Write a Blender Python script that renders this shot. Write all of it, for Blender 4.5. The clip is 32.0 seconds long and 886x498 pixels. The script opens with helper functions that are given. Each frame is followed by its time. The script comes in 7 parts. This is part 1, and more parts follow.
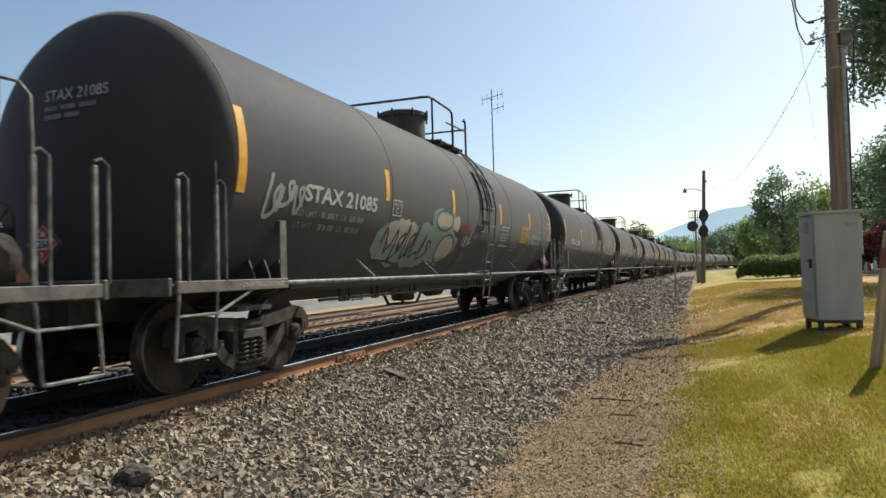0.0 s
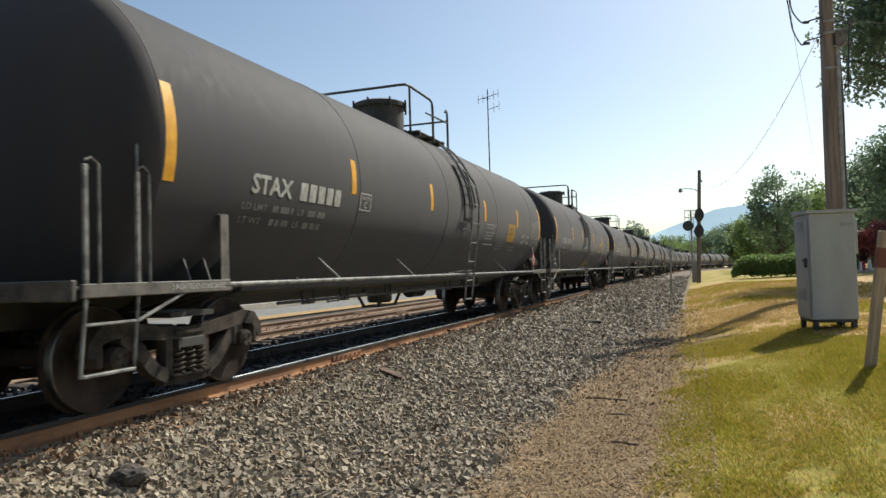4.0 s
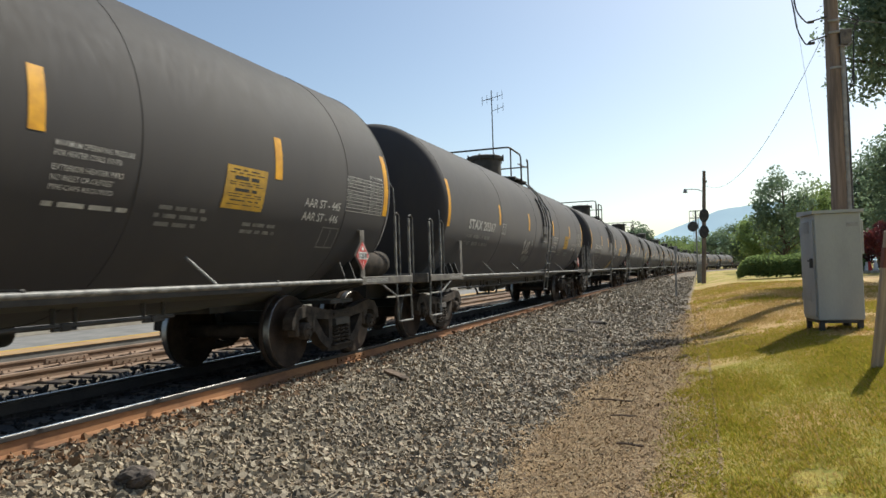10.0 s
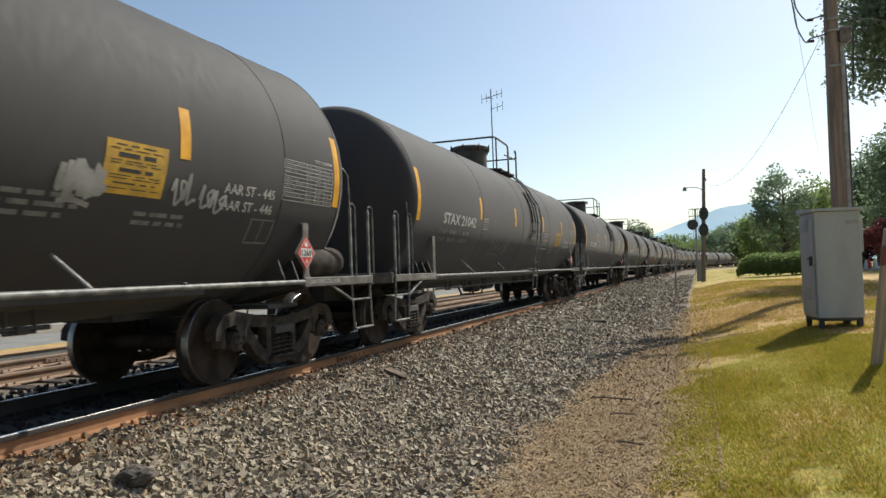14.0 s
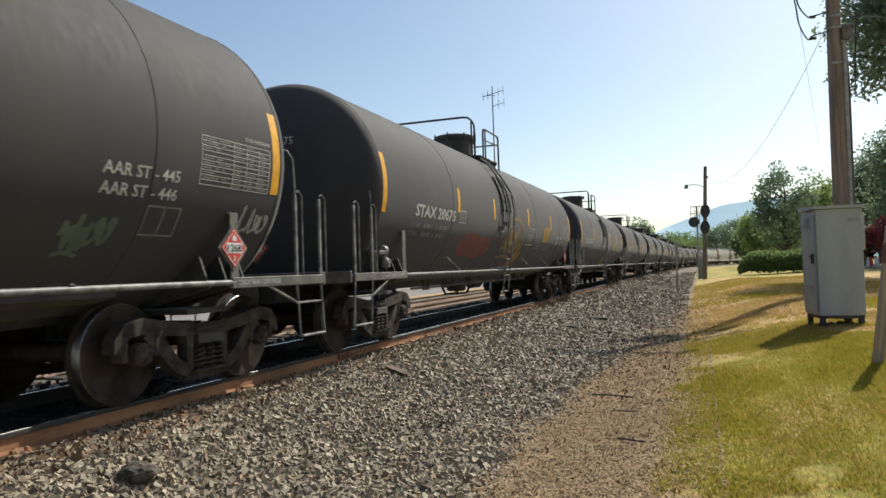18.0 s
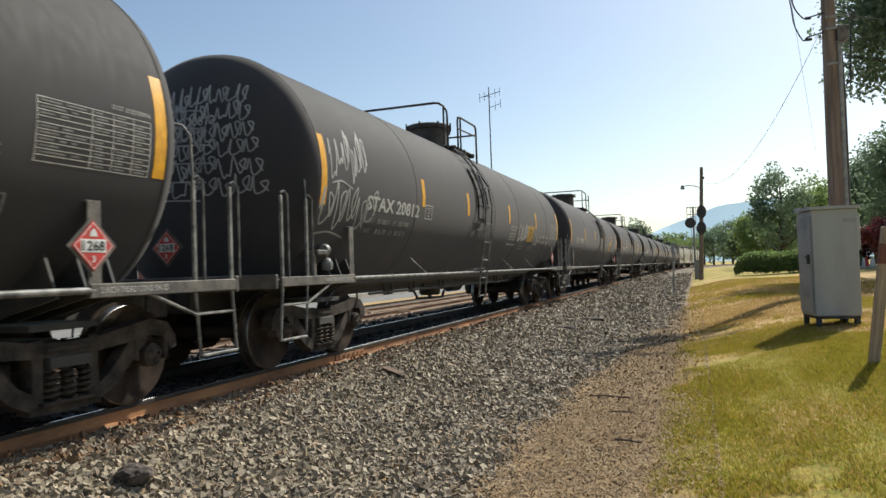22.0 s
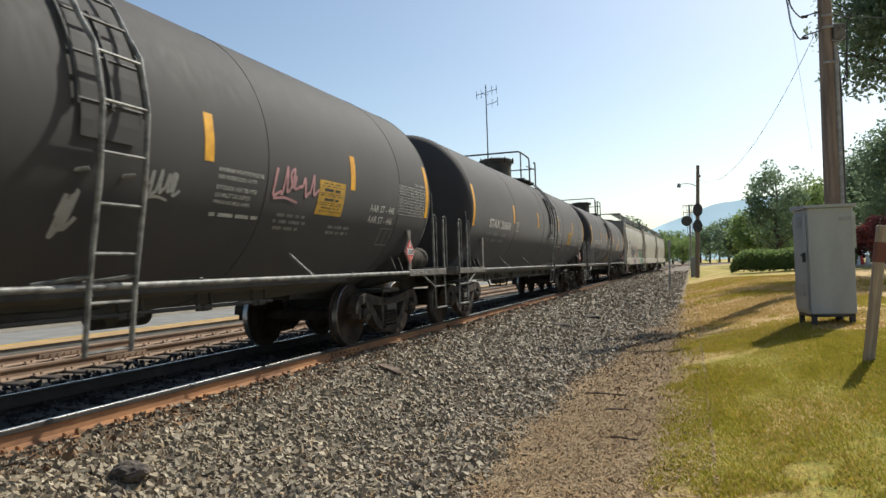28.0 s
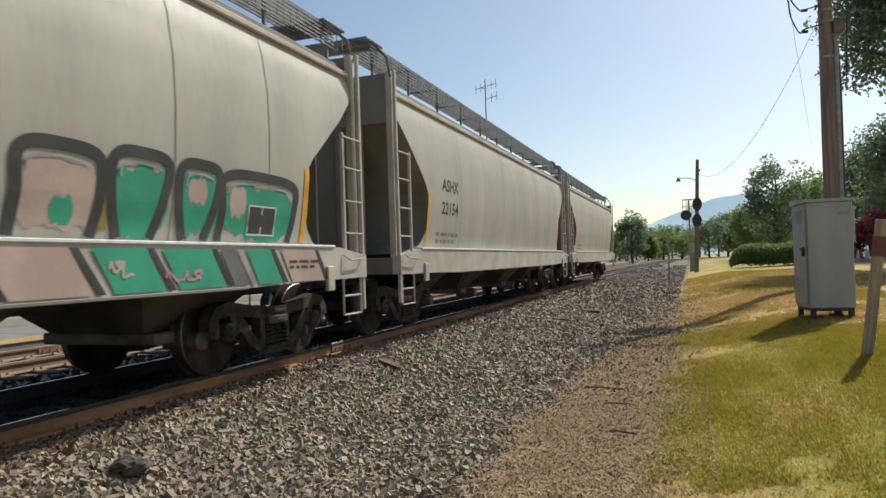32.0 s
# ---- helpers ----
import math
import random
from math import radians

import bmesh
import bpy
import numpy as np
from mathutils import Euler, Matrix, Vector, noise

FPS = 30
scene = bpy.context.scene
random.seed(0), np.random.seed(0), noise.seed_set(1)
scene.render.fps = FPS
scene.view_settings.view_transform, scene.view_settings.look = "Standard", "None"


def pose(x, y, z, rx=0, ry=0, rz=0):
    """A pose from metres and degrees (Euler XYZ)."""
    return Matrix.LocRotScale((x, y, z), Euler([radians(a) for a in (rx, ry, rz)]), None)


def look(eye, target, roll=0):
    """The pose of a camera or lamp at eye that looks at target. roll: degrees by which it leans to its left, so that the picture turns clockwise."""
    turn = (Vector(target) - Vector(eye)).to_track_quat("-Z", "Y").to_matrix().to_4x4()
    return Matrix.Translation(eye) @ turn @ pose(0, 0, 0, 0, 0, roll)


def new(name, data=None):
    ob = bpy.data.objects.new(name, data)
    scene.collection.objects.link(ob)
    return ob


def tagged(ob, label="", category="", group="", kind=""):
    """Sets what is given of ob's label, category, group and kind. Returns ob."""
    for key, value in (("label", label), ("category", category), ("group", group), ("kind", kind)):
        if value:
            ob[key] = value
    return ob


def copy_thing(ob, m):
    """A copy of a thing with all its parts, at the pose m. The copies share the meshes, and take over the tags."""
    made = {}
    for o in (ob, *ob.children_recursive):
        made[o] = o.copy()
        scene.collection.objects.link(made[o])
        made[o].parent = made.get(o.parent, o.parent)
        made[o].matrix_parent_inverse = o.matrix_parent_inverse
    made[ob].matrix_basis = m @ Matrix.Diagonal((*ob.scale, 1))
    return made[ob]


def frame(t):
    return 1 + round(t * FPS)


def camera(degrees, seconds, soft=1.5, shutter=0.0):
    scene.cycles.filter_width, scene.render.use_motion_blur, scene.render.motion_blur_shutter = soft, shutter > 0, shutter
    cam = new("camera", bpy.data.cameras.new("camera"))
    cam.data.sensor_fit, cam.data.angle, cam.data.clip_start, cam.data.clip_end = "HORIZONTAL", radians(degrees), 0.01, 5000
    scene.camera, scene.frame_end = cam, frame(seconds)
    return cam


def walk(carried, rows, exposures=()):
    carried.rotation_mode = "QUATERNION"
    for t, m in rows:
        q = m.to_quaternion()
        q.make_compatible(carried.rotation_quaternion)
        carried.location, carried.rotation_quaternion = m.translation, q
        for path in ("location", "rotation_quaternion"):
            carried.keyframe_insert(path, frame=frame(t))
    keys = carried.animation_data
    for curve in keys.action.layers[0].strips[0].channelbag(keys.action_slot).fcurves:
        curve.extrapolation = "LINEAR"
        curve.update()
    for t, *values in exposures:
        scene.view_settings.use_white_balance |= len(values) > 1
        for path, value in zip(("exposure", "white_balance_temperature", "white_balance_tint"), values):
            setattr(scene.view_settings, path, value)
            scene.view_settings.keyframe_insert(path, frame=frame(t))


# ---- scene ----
# the train runs along +y; rail heads at z = 0; the camera stands beside the track
EYE = (0.0, 0.0, 1.133)
TRACK_X = -5.754          # centre of the near track
SIDING = -4.25           # second track, from the near one


def aim(yaw, pitch, roll):
    """Camera pose: yaw degrees left of +y, pitch degrees up."""
    a, b = radians(yaw), radians(pitch)
    way = Vector((-math.sin(a) * math.cos(b), math.cos(a) * math.cos(b), math.sin(b)))
    return look(EYE, Vector(EYE) + 10 * way, roll)


cam = camera(65.28, 32.0, 1.5, 0.06)
walk(cam, [(t, aim(a, b, c)) for t, a, b, c in [
    (0, 20.146, 1.933, -1.63), (0.5, 20.162, 1.899, -1.626), (1, 20.14, 1.871, -1.62), (1.5, 20.097, 1.861, -1.594),
    (2, 20.008, 1.855, -1.579), (2.5, 19.943, 1.853, -1.592), (3, 19.882, 1.85, -1.611), (3.5, 19.838, 1.891, -1.623),
    (5.5, 19.818, 1.865, -1.689), (6, 19.793, 1.87, -1.638), (6.5, 19.81, 1.906, -1.702), (7, 19.841, 1.958, -1.784),
    (7.5, 19.892, 1.983, -1.791), (8, 19.96, 1.992, -1.786), (8.5, 20.043, 2.009, -1.814), (9, 20.084, 2.028, -1.847),
    (9.5, 20.105, 2.03, -1.828), (10, 20.18, 2.016, -1.8), (10.5, 20.271, 1.955, -1.792), (11, 20.335, 1.896, -1.805),
    (11.5, 20.36, 1.862, -1.885), (12, 20.351, 1.832, -1.922), (12.5, 20.364, 1.81, -1.893), (13, 20.354, 1.819, -1.882),
    (13.5, 20.231, 1.847, -1.893), (14, 20.16, 1.896, -1.895), (14.5, 20.16, 1.889, -1.859), (16.5, 20.251, 1.74, -1.726),
    (17, 20.275, 1.734, -1.794), (17.5, 20.299, 1.717, -1.827), (18, 20.267, 1.675, -1.847), (18.5, 20.241, 1.673, -1.858),
    (19, 20.194, 1.666, -1.838), (19.5, 20.163, 1.639, -1.821), (20, 20.162, 1.594, -1.856), (20.5, 20.134, 1.572, -1.923),
    (21, 20.005, 1.633, -1.979), (21.5, 19.957, 1.681, -1.986), (22, 20.001, 1.759, -1.943), (22.5, 20.086, 1.807, -1.883),
    (23, 20.118, 1.808, -1.866), (23.5, 20.104, 1.807, -1.903), (24, 20.049, 1.788, -1.934), (24.5, 20.026, 1.776, -1.925),
    (25, 19.978, 1.738, -1.905), (25.5, 19.905, 1.673, -1.918), (27.5, 19.76, 1.595, -1.902), (28, 19.729, 1.543, -1.839),
    (28.5, 19.805, 1.479, -1.76), (29, 19.878, 1.353, -1.671), (29.5, 19.868, 1.235, -1.629), (30, 19.781, 1.225, -1.669),
    (30.5, 19.747, 1.232, -1.755), (31, 19.689, 1.162, -1.819), (31.5, 19.683, 1.127, -1.841), (32, 19.692, 1.088, -1.893),

]], [(0.0, 0.29, 6500, 5.5), (30.5, 0.29, 6500, 5.5), (31.2, 0.24, 6500, 5.5), (32.0, 0.10, 6500, 5.5)])

# ---- light ----
SUN_AZ, SUN_EL = 25.0, 45.0
sun_dir = Vector((math.sin(radians(SUN_AZ)) * math.cos(radians(SUN_EL)), math.cos(radians(SUN_AZ)) * math.cos(radians(SUN_EL)), math.sin(radians(SUN_EL))))
world = bpy.data.worlds.new("sky")
scene.world = world
world.use_nodes = True
wn = world.node_tree
sky = wn.nodes.new("ShaderNodeTexSky")
sky.sky_type, sky.sun_disc = "NISHITA", False
sky.sun_elevation, sky.sun_rotation = radians(SUN_EL), radians(SUN_AZ)
sky.air_density, sky.dust_density, sky.ozone_density, sky.altitude = 1.0, 1.3, 0.45, 100
wn.nodes["Background"].inputs[1].default_value = 0.112
wn.links.new(sky.outputs[0], wn.nodes["Background"].inputs[0])
sun = new("sun", bpy.data.lights.new("sun", "SUN"))
sun.data.energy, sun.data.angle, sun.data.color = 4.0, radians(0.6), (1.0, 0.955, 0.875)
sun.matrix_world = look(sun_dir * 300, (0, 0, 0))


# ---- mesh tools ----
class Geo:
    """Collects vertices and faces of one mesh."""

    def __init__(self):
        self.v, self.f = [], []

    def add(self, verts, faces):
        n = len(self.v)
        self.v.extend(tuple(p) for p in verts)
        self.f.extend(tuple(i + n for i in f) for f in faces)
        return self

    def box(self, x, y, z, sx, sy, sz, c=0.0, m=None):
        """A box round (x, y, z), its edges cut by c."""
        h = (sx / 2, sy / 2, sz / 2)
        if c <= 0:
            vs = [Vector((a * h[0], b * h[1], d * h[2])) for a in (-1, 1) for b in (-1, 1) for d in (-1, 1)]
            fs = [(0, 1, 3, 2), (4, 6, 7, 5), (0, 4, 5, 1), (2, 3, 7, 6), (0, 2, 6, 4), (1, 5, 7, 3)]
        else:
            vs, at = [], {}
            for a in (-1, 1):
                for b in (-1, 1):
                    for d in (-1, 1):
                        s = (a, b, d)
                        for k in range(3):
                            at[s, k] = len(vs)
                            vs.append(Vector([s[i] * (h[i] if i == k else h[i] - c) for i in range(3)]))
            fs = []
            for k in range(3):
                i, j = (k + 1) % 3, (k + 2) % 3
                for s in (-1, 1):
                    ring = []
                    for p, q in ((-1, -1), (1, -1), (1, 1), (-1, 1)):
                        w = [0, 0, 0]
                        w[k], w[i], w[j] = s, p, q
                        ring.append(at[tuple(w), k])
                    fs.append(tuple(ring if s > 0 else ring[::-1]))
                for p in (-1, 1):
                    for q in (-1, 1):
                        w0, w1 = [0, 0, 0], [0, 0, 0]
                        w0[k], w0[i], w0[j], w1[k], w1[i], w1[j] = -1, p, q, 1, p, q
                        a0, a1 = tuple(w0), tuple(w1)
                        ring = (at[a0, i], at[a1, i], at[a1, j], at[a0, j])
                        fs.append(ring if p * q > 0 else ring[::-1])
            for a in (-1, 1):
                for b in (-1, 1):
                    for d in (-1, 1):
                        ring = tuple(at[(a, b, d), k] for k in range(3))
                        fs.append(ring if a * b * d > 0 else ring[::-1])
        if m is not None:
            vs = [m @ p for p in vs]
        return self.add([(p[0] + x, p[1] + y, p[2] + z) for p in vs], fs)

    def cyl(self, p0, p1, r0, r1=None, seg=10, caps=True):
        return self.tube([p0, p1], [r0, r0 if r1 is None else r1], seg, caps)

    def tube(self, pts, r, seg=8, caps=True):
        pts = [Vector(p) for p in pts]
        rs = r if isinstance(r, (list, tuple)) else [r] * len(pts)
        n, vs, fs = len(pts), [], []
        up = None
        for i, p in enumerate(pts):
            d = (pts[min(i + 1, n - 1)] - pts[max(i - 1, 0)]).normalized()
            if up is None:
                up = d.orthogonal().normalized()
            else:
                up = (up - d * up.dot(d)).normalized()
            side = d.cross(up)
            for k in range(seg):
                a = 2 * math.pi * k / seg
                vs.append(p + (up * math.cos(a) + side * math.sin(a)) * rs[i])
        for i in range(n - 1):
            for k in range(seg):
                a, b = i * seg + k, i * seg + (k + 1) % seg
                fs.append((a, b, b + seg, a + seg))
        if caps:
            fs.append(tuple(range(seg))[::-1])
            fs.append(tuple(range((n - 1) * seg, n * seg)))
        return self.add(vs, fs)

    def prism(self, prof, axis, a, b):
        """A closed outline of (u, v) pairs pushed from a to b along an axis: x: (y, z), y: (x, z), z: (x, y)."""
        def at(u, v, w):
            return {"x": (w, u, v), "y": (u, w, v), "z": (u, v, w)}[axis]
        n = len(prof)
        vs = [at(u, v, a) for u, v in prof] + [at(u, v, b) for u, v in prof]
        fs = [(i, (i + 1) % n, (i + 1) % n + n, i + n) for i in range(n)]
        fs += [tuple(range(n))[::-1], tuple(range(n, 2 * n))]
        return self.add(vs, fs)

    def turned(self, prof, axis="y", seg=32, centre=(0, 0, 0), caps=True):
        """A profile of (r, w) pairs turned round an axis through centre."""
        vs, fs, n = [], [], len(prof)
        for r, w in prof:
            for k in range(seg):
                a = 2 * math.pi * k / seg
                c, s = r * math.cos(a), r * math.sin(a)
                p = {"y": (c, w, s), "x": (w, c, s), "z": (c, s, w)}[axis]
                vs.append((p[0] + centre[0], p[1] + centre[1], p[2] + centre[2]))
        for i in range(n - 1):
            for k in range(seg):
                a, b = i * seg + k, i * seg + (k + 1) % seg
                fs.append((a, b, b + seg, a + seg))
        if caps:
            fs.append(tuple(range(seg))[::-1])
            fs.append(tuple(range((n - 1) * seg, n * seg)))
        return self.add(vs, fs)

    def mesh(self, name, material, smooth=False, angle=40):
        me = bpy.data.meshes.new(name)
        me.from_pydata(self.v, [], self.f)
        bm = bmesh.new()
        bm.from_mesh(me)
        bmesh.ops.recalc_face_normals(bm, faces=bm.faces)
        bm.to_mesh(me)
        bm.free()
        if material is not None:
            me.materials.append(material)
        if smooth:
            me.polygons.foreach_set("use_smooth", [True] * len(me.polygons))
            me.set_sharp_from_angle(angle=radians(angle))
        me.update()
        return me


def part(name, geo, material, parent=None, label="", smooth=False, at=None):
    """One mesh object under a thing or a part."""
    data = geo if isinstance(geo, bpy.types.Mesh) else geo.mesh(name, material, smooth)
    ob = new(name, data)
    if parent is not None:
        ob.parent = parent
    if at is not None:
        ob.matrix_basis = at
    if label:
        ob["label"] = label
    if name.endswith(("stencil", "lines", "bolts", "lettering", "louvres", "print", "graffiti", "number", "cage", "spikes", "panel", "running_board", "crossover_board", "fascia")):
        ob["kind"] = "stuff"
    return ob


def thing(name, geo=None, material=None, label="", category="", group="", kind="", smooth=False, at=None):
    """A top-level object: a mesh, or an Empty where geo is None."""
    data = None if geo is None else geo if isinstance(geo, bpy.types.Mesh) else geo.mesh(name, material, smooth)
    ob = new(name, data)
    if at is not None:
        ob.matrix_basis = at
    return tagged(ob, label, category, group, kind)


def big_mesh(name, verts, faces, material):
    """A large mesh from numpy arrays; faces all of one size."""
    me = bpy.data.meshes.new(name)
    nf, k = faces.shape
    me.vertices.add(len(verts))
    me.vertices.foreach_set("co", verts.astype(np.float32).ravel())
    me.loops.add(nf * k)
    me.loops.foreach_set("vertex_index", faces.astype(np.int32).ravel())
    me.polygons.add(nf)
    me.polygons.foreach_set("loop_start", np.arange(0, nf * k, k, dtype=np.int32))
    me.update(calc_edges=True)
    me.polygons.foreach_set("use_smooth", [False] * nf)
    me.materials.append(material)
    return me


# ---- materials ----
def lin(c):
    return (*c, 1.0) if len(c) == 3 else c


def paint(name, base, other=None, rough=0.6, metal=0.0, scale=3.0, spread=0.5, bump=0.15, bump_scale=40.0, spec=0.5, stretch=(1, 1, 1), fine=0.25, by="Object", dust=0.0):
    """A surface of two colours mixed by noise at two scales, with uneven gloss and fine relief."""
    m = bpy.data.materials.new(name)
    m.use_nodes = True
    n, l = m.node_tree.nodes, m.node_tree.links
    b = n["Principled BSDF"]
    tc = n.new("ShaderNodeTexCoord")
    mp = n.new("ShaderNodeMapping")
    mp.inputs["Scale"].default_value = stretch
    l.new(tc.outputs[by], mp.inputs[0])
    big, small = n.new("ShaderNodeTexNoise"), n.new("ShaderNodeTexNoise")
    for node, s, d in ((big, scale, 5.0), (small, bump_scale, 3.0)):
        node.inputs["Scale"].default_value, node.inputs["Detail"].default_value = s, d
        l.new(mp.outputs[0], node.inputs["Vector"])
    mixv = n.new("ShaderNodeMath")
    mixv.operation = "MULTIPLY_ADD"
    l.new(small.outputs[0], mixv.inputs[0])
    mixv.inputs[1].default_value = fine
    l.new(big.outputs[0], mixv.inputs[2])
    ramp = n.new("ShaderNodeMapRange")
    ramp.inputs[1].default_value, ramp.inputs[2].default_value = 0.5 + fine / 2 - 0.25 * spread, 0.5 + fine / 2 + 0.25 * spread
    l.new(mixv.outputs[0], ramp.inputs[0])
    mix = n.new("ShaderNodeMix")
    mix.data_type = "RGBA"
    mix.inputs["A"].default_value = lin(base)
    mix.inputs["B"].default_value = lin(other if other else tuple(v * 0.7 for v in base))
    l.new(ramp.outputs[0], mix.inputs["Factor"])
    l.new(mix.outputs["Result"], b.inputs["Base Color"])
    rr = n.new("ShaderNodeMapRange")
    rr.inputs[3].default_value, rr.inputs[4].default_value = max(rough - 0.1, 0.03), min(rough + 0.12, 1)
    l.new(small.outputs[0], rr.inputs[0])
    l.new(rr.outputs[0], b.inputs["Roughness"])
    b.inputs["Metallic"].default_value = metal
    b.inputs["Specular IOR Level"].default_value = spec
    b.inputs["Sheen Weight"].default_value, b.inputs["Sheen Roughness"].default_value = dust, 0.5
    b.inputs["Sheen Tint"].default_value = (0.75, 0.72, 0.68, 1)
    if bump:
        bp = n.new("ShaderNodeBump")
        bp.inputs["Strength"].default_value, bp.inputs["Distance"].default_value = bump, 0.02
        l.new(mixv.outputs[0], bp.inputs["Height"])
        l.new(bp.outputs[0], b.inputs["Normal"])
    return m


def piecewise(name, colours, rough=0.85, island=True, bump=0.3, bump_scale=60.0, translucent=0.0, spec=0.5):
    """Loose pieces, each of its own shade between the colours."""
    m = bpy.data.materials.new(name)
    m.use_nodes = True
    n, l = m.node_tree.nodes, m.node_tree.links
    b = n["Principled BSDF"]
    src = n.new("ShaderNodeNewGeometry" if island else "ShaderNodeObjectInfo")
    ramp = n.new("ShaderNodeValToRGB")
    el = ramp.color_ramp.elements
    while len(el) < len(colours):
        el.new(0.5)
    for i, c in enumerate(colours):
        el[i].position, el[i].color = i / (len(colours) - 1), lin(c)
    l.new(src.outputs["Random Per Island" if island else "Random"], ramp.inputs[0])
    tex = n.new("ShaderNodeTexNoise")
    tex.inputs["Scale"].default_value = bump_scale
    tc = n.new("ShaderNodeTexCoord")
    l.new(tc.outputs["Object"], tex.inputs["Vector"])
    mul = n.new("ShaderNodeMix")
    mul.data_type, mul.blend_type = "RGBA", "MULTIPLY"
    mul.inputs["Factor"].default_value = 0.5
    l.new(ramp.outputs[0], mul.inputs["A"])
    l.new(tex.outputs[0], mul.inputs["B"])
    l.new(mul.outputs["Result"], b.inputs["Base Color"])
    b.inputs["Roughness"].default_value, b.inputs["Specular IOR Level"].default_value = rough, spec
    if bump:
        bp = n.new("ShaderNodeBump")
        bp.inputs["Strength"].default_value, bp.inputs["Distance"].default_value = bump, 0.01
        l.new(tex.outputs[0], bp.inputs["Height"])
        l.new(bp.outputs[0], b.inputs["Normal"])
    if translucent:
        tr = n.new("ShaderNodeBsdfTranslucent")
        l.new(mul.outputs["Result"], tr.inputs[0])
        sh = n.new("ShaderNodeMixShader")
        sh.inputs[0].default_value = translucent
        l.new(b.outputs[0], sh.inputs[1])
        l.new(tr.outputs[0], sh.inputs[2])
        l.new(sh.outputs[0], n["Material Output"].inputs[0])
    return m


def glass(name, tint=(0.02, 0.03, 0.035)):
    m = bpy.data.materials.new(name)
    m.use_nodes = True
    b = m.node_tree.nodes["Principled BSDF"]
    b.inputs["Base Color"].default_value = lin(tint)
    b.inputs["Roughness"].default_value = 0.05
    return m


BLACK = paint("tank_black", (0.0370, 0.0350, 0.0395), (0.058, 0.0525, 0.0505), rough=0.72, scale=0.9, spread=0.9, bump=0.04, bump_scale=14, stretch=(1, 1, 0.35), spec=0.20, dust=0.17)
FRAME_BLACK = paint("frame_black", (0.022, 0.021, 0.020), (0.05, 0.044, 0.038), rough=0.65, scale=4, bump=0.2, dust=0.15)
DUSTY = paint("dusty_steel", (0.16, 0.14, 0.115), (0.07, 0.062, 0.055), rough=0.7, scale=5, bump=0.2)
CASTING = paint("dusty_casting", (0.092, 0.072, 0.057), (0.026, 0.023, 0.020), rough=0.85, scale=5, spread=0.7, bump=0.35, spec=0.2)
GRAB = paint("grab_iron_paint", (0.25, 0.24, 0.215), (0.09, 0.085, 0.08), rough=0.5, scale=9, bump=0.1)
WHEEL = paint("wheel_steel", (0.068, 0.049, 0.038), (0.032, 0.025, 0.021), rough=0.9, metal=0.0, scale=4, bump=0.2, spec=0.08)
TREAD = paint("polished_tread", (0.40, 0.38, 0.36), (0.25, 0.24, 0.23), rough=0.4, metal=1.0, scale=8, bump=0.05)
STRIPE = paint("reflective_yellow", (0.80, 0.40, 0.015), (0.62, 0.29, 0.012), rough=0.45, scale=7, bump=0.05)
DECAL = paint("dirty_yellow_decal", (0.55, 0.32, 0.03), (0.40, 0.235, 0.035), rough=0.6, scale=9, bump=0.03)
OLD_DECAL = paint("faded_yellow_decal", (0.30, 0.20, 0.035), (0.20, 0.13, 0.03), rough=0.65, scale=6, bump=0.03)
STENCIL = paint("stencil_white", (0.55, 0.53, 0.49), (0.30, 0.29, 0.27), rough=0.7, scale=14, spread=0.8, bump=0.03)
FAINT = paint("worn_stencil", (0.23, 0.225, 0.21), (0.11, 0.107, 0.10), rough=0.7, scale=10, spread=0.8, bump=0.03)
INK = paint("black_ink", (0.02, 0.02, 0.02), (0.035, 0.033, 0.03), rough=0.6, bump=0.03)
RED = paint("placard_red", (0.60, 0.035, 0.025), (0.45, 0.04, 0.03), rough=0.5, scale=8, bump=0.03)
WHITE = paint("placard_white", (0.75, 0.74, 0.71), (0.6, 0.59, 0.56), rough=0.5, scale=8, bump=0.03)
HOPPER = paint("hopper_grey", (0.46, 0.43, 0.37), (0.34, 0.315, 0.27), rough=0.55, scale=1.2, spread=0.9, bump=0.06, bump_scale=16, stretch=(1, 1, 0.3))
# darker copy of the hopper grey for painted shade; also seams and stencils
HOPPER_SHADE_GREY = paint("hopper_shade_grey", (0.24, 0.225, 0.195), (0.15, 0.14, 0.12), rough=0.65, scale=1.5, spread=0.9, bump=0.08, stretch=(1, 1, 0.4))
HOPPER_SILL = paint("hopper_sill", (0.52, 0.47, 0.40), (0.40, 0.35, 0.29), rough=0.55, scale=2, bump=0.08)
GALV = paint("galvanised_grating", (0.22, 0.22, 0.21), (0.13, 0.13, 0.125), rough=0.5, metal=0.5, scale=8, bump=0.1)
# dark version of the rail rust, with the shade put into the colour
SHADED_RAIL = paint("shaded_rail", (0.05, 0.04, 0.034), (0.03, 0.026, 0.024), rough=0.8, scale=3, bump=0.3)
RAIL_RUST = paint("rail_rust", (0.38, 0.185, 0.08), (0.20, 0.095, 0.047), rough=0.85, scale=3, bump=0.3, stretch=(1, 0.3, 1))
SIDING_RUST = paint("siding_rust", (0.34, 0.235, 0.165), (0.22, 0.15, 0.105), rough=0.85, scale=3, bump=0.3, stretch=(1, 0.3, 1))
RAIL_HEAD = paint("rail_head", (0.62, 0.60, 0.58), (0.50, 0.48, 0.46), rough=0.24, metal=1.0, scale=3, bump=0.03, stretch=(1, 0.1, 1))
TIE = paint("tie_wood", (0.085, 0.062, 0.045), (0.045, 0.034, 0.027), rough=0.9, scale=3, bump=0.6, stretch=(0.3, 2, 2))
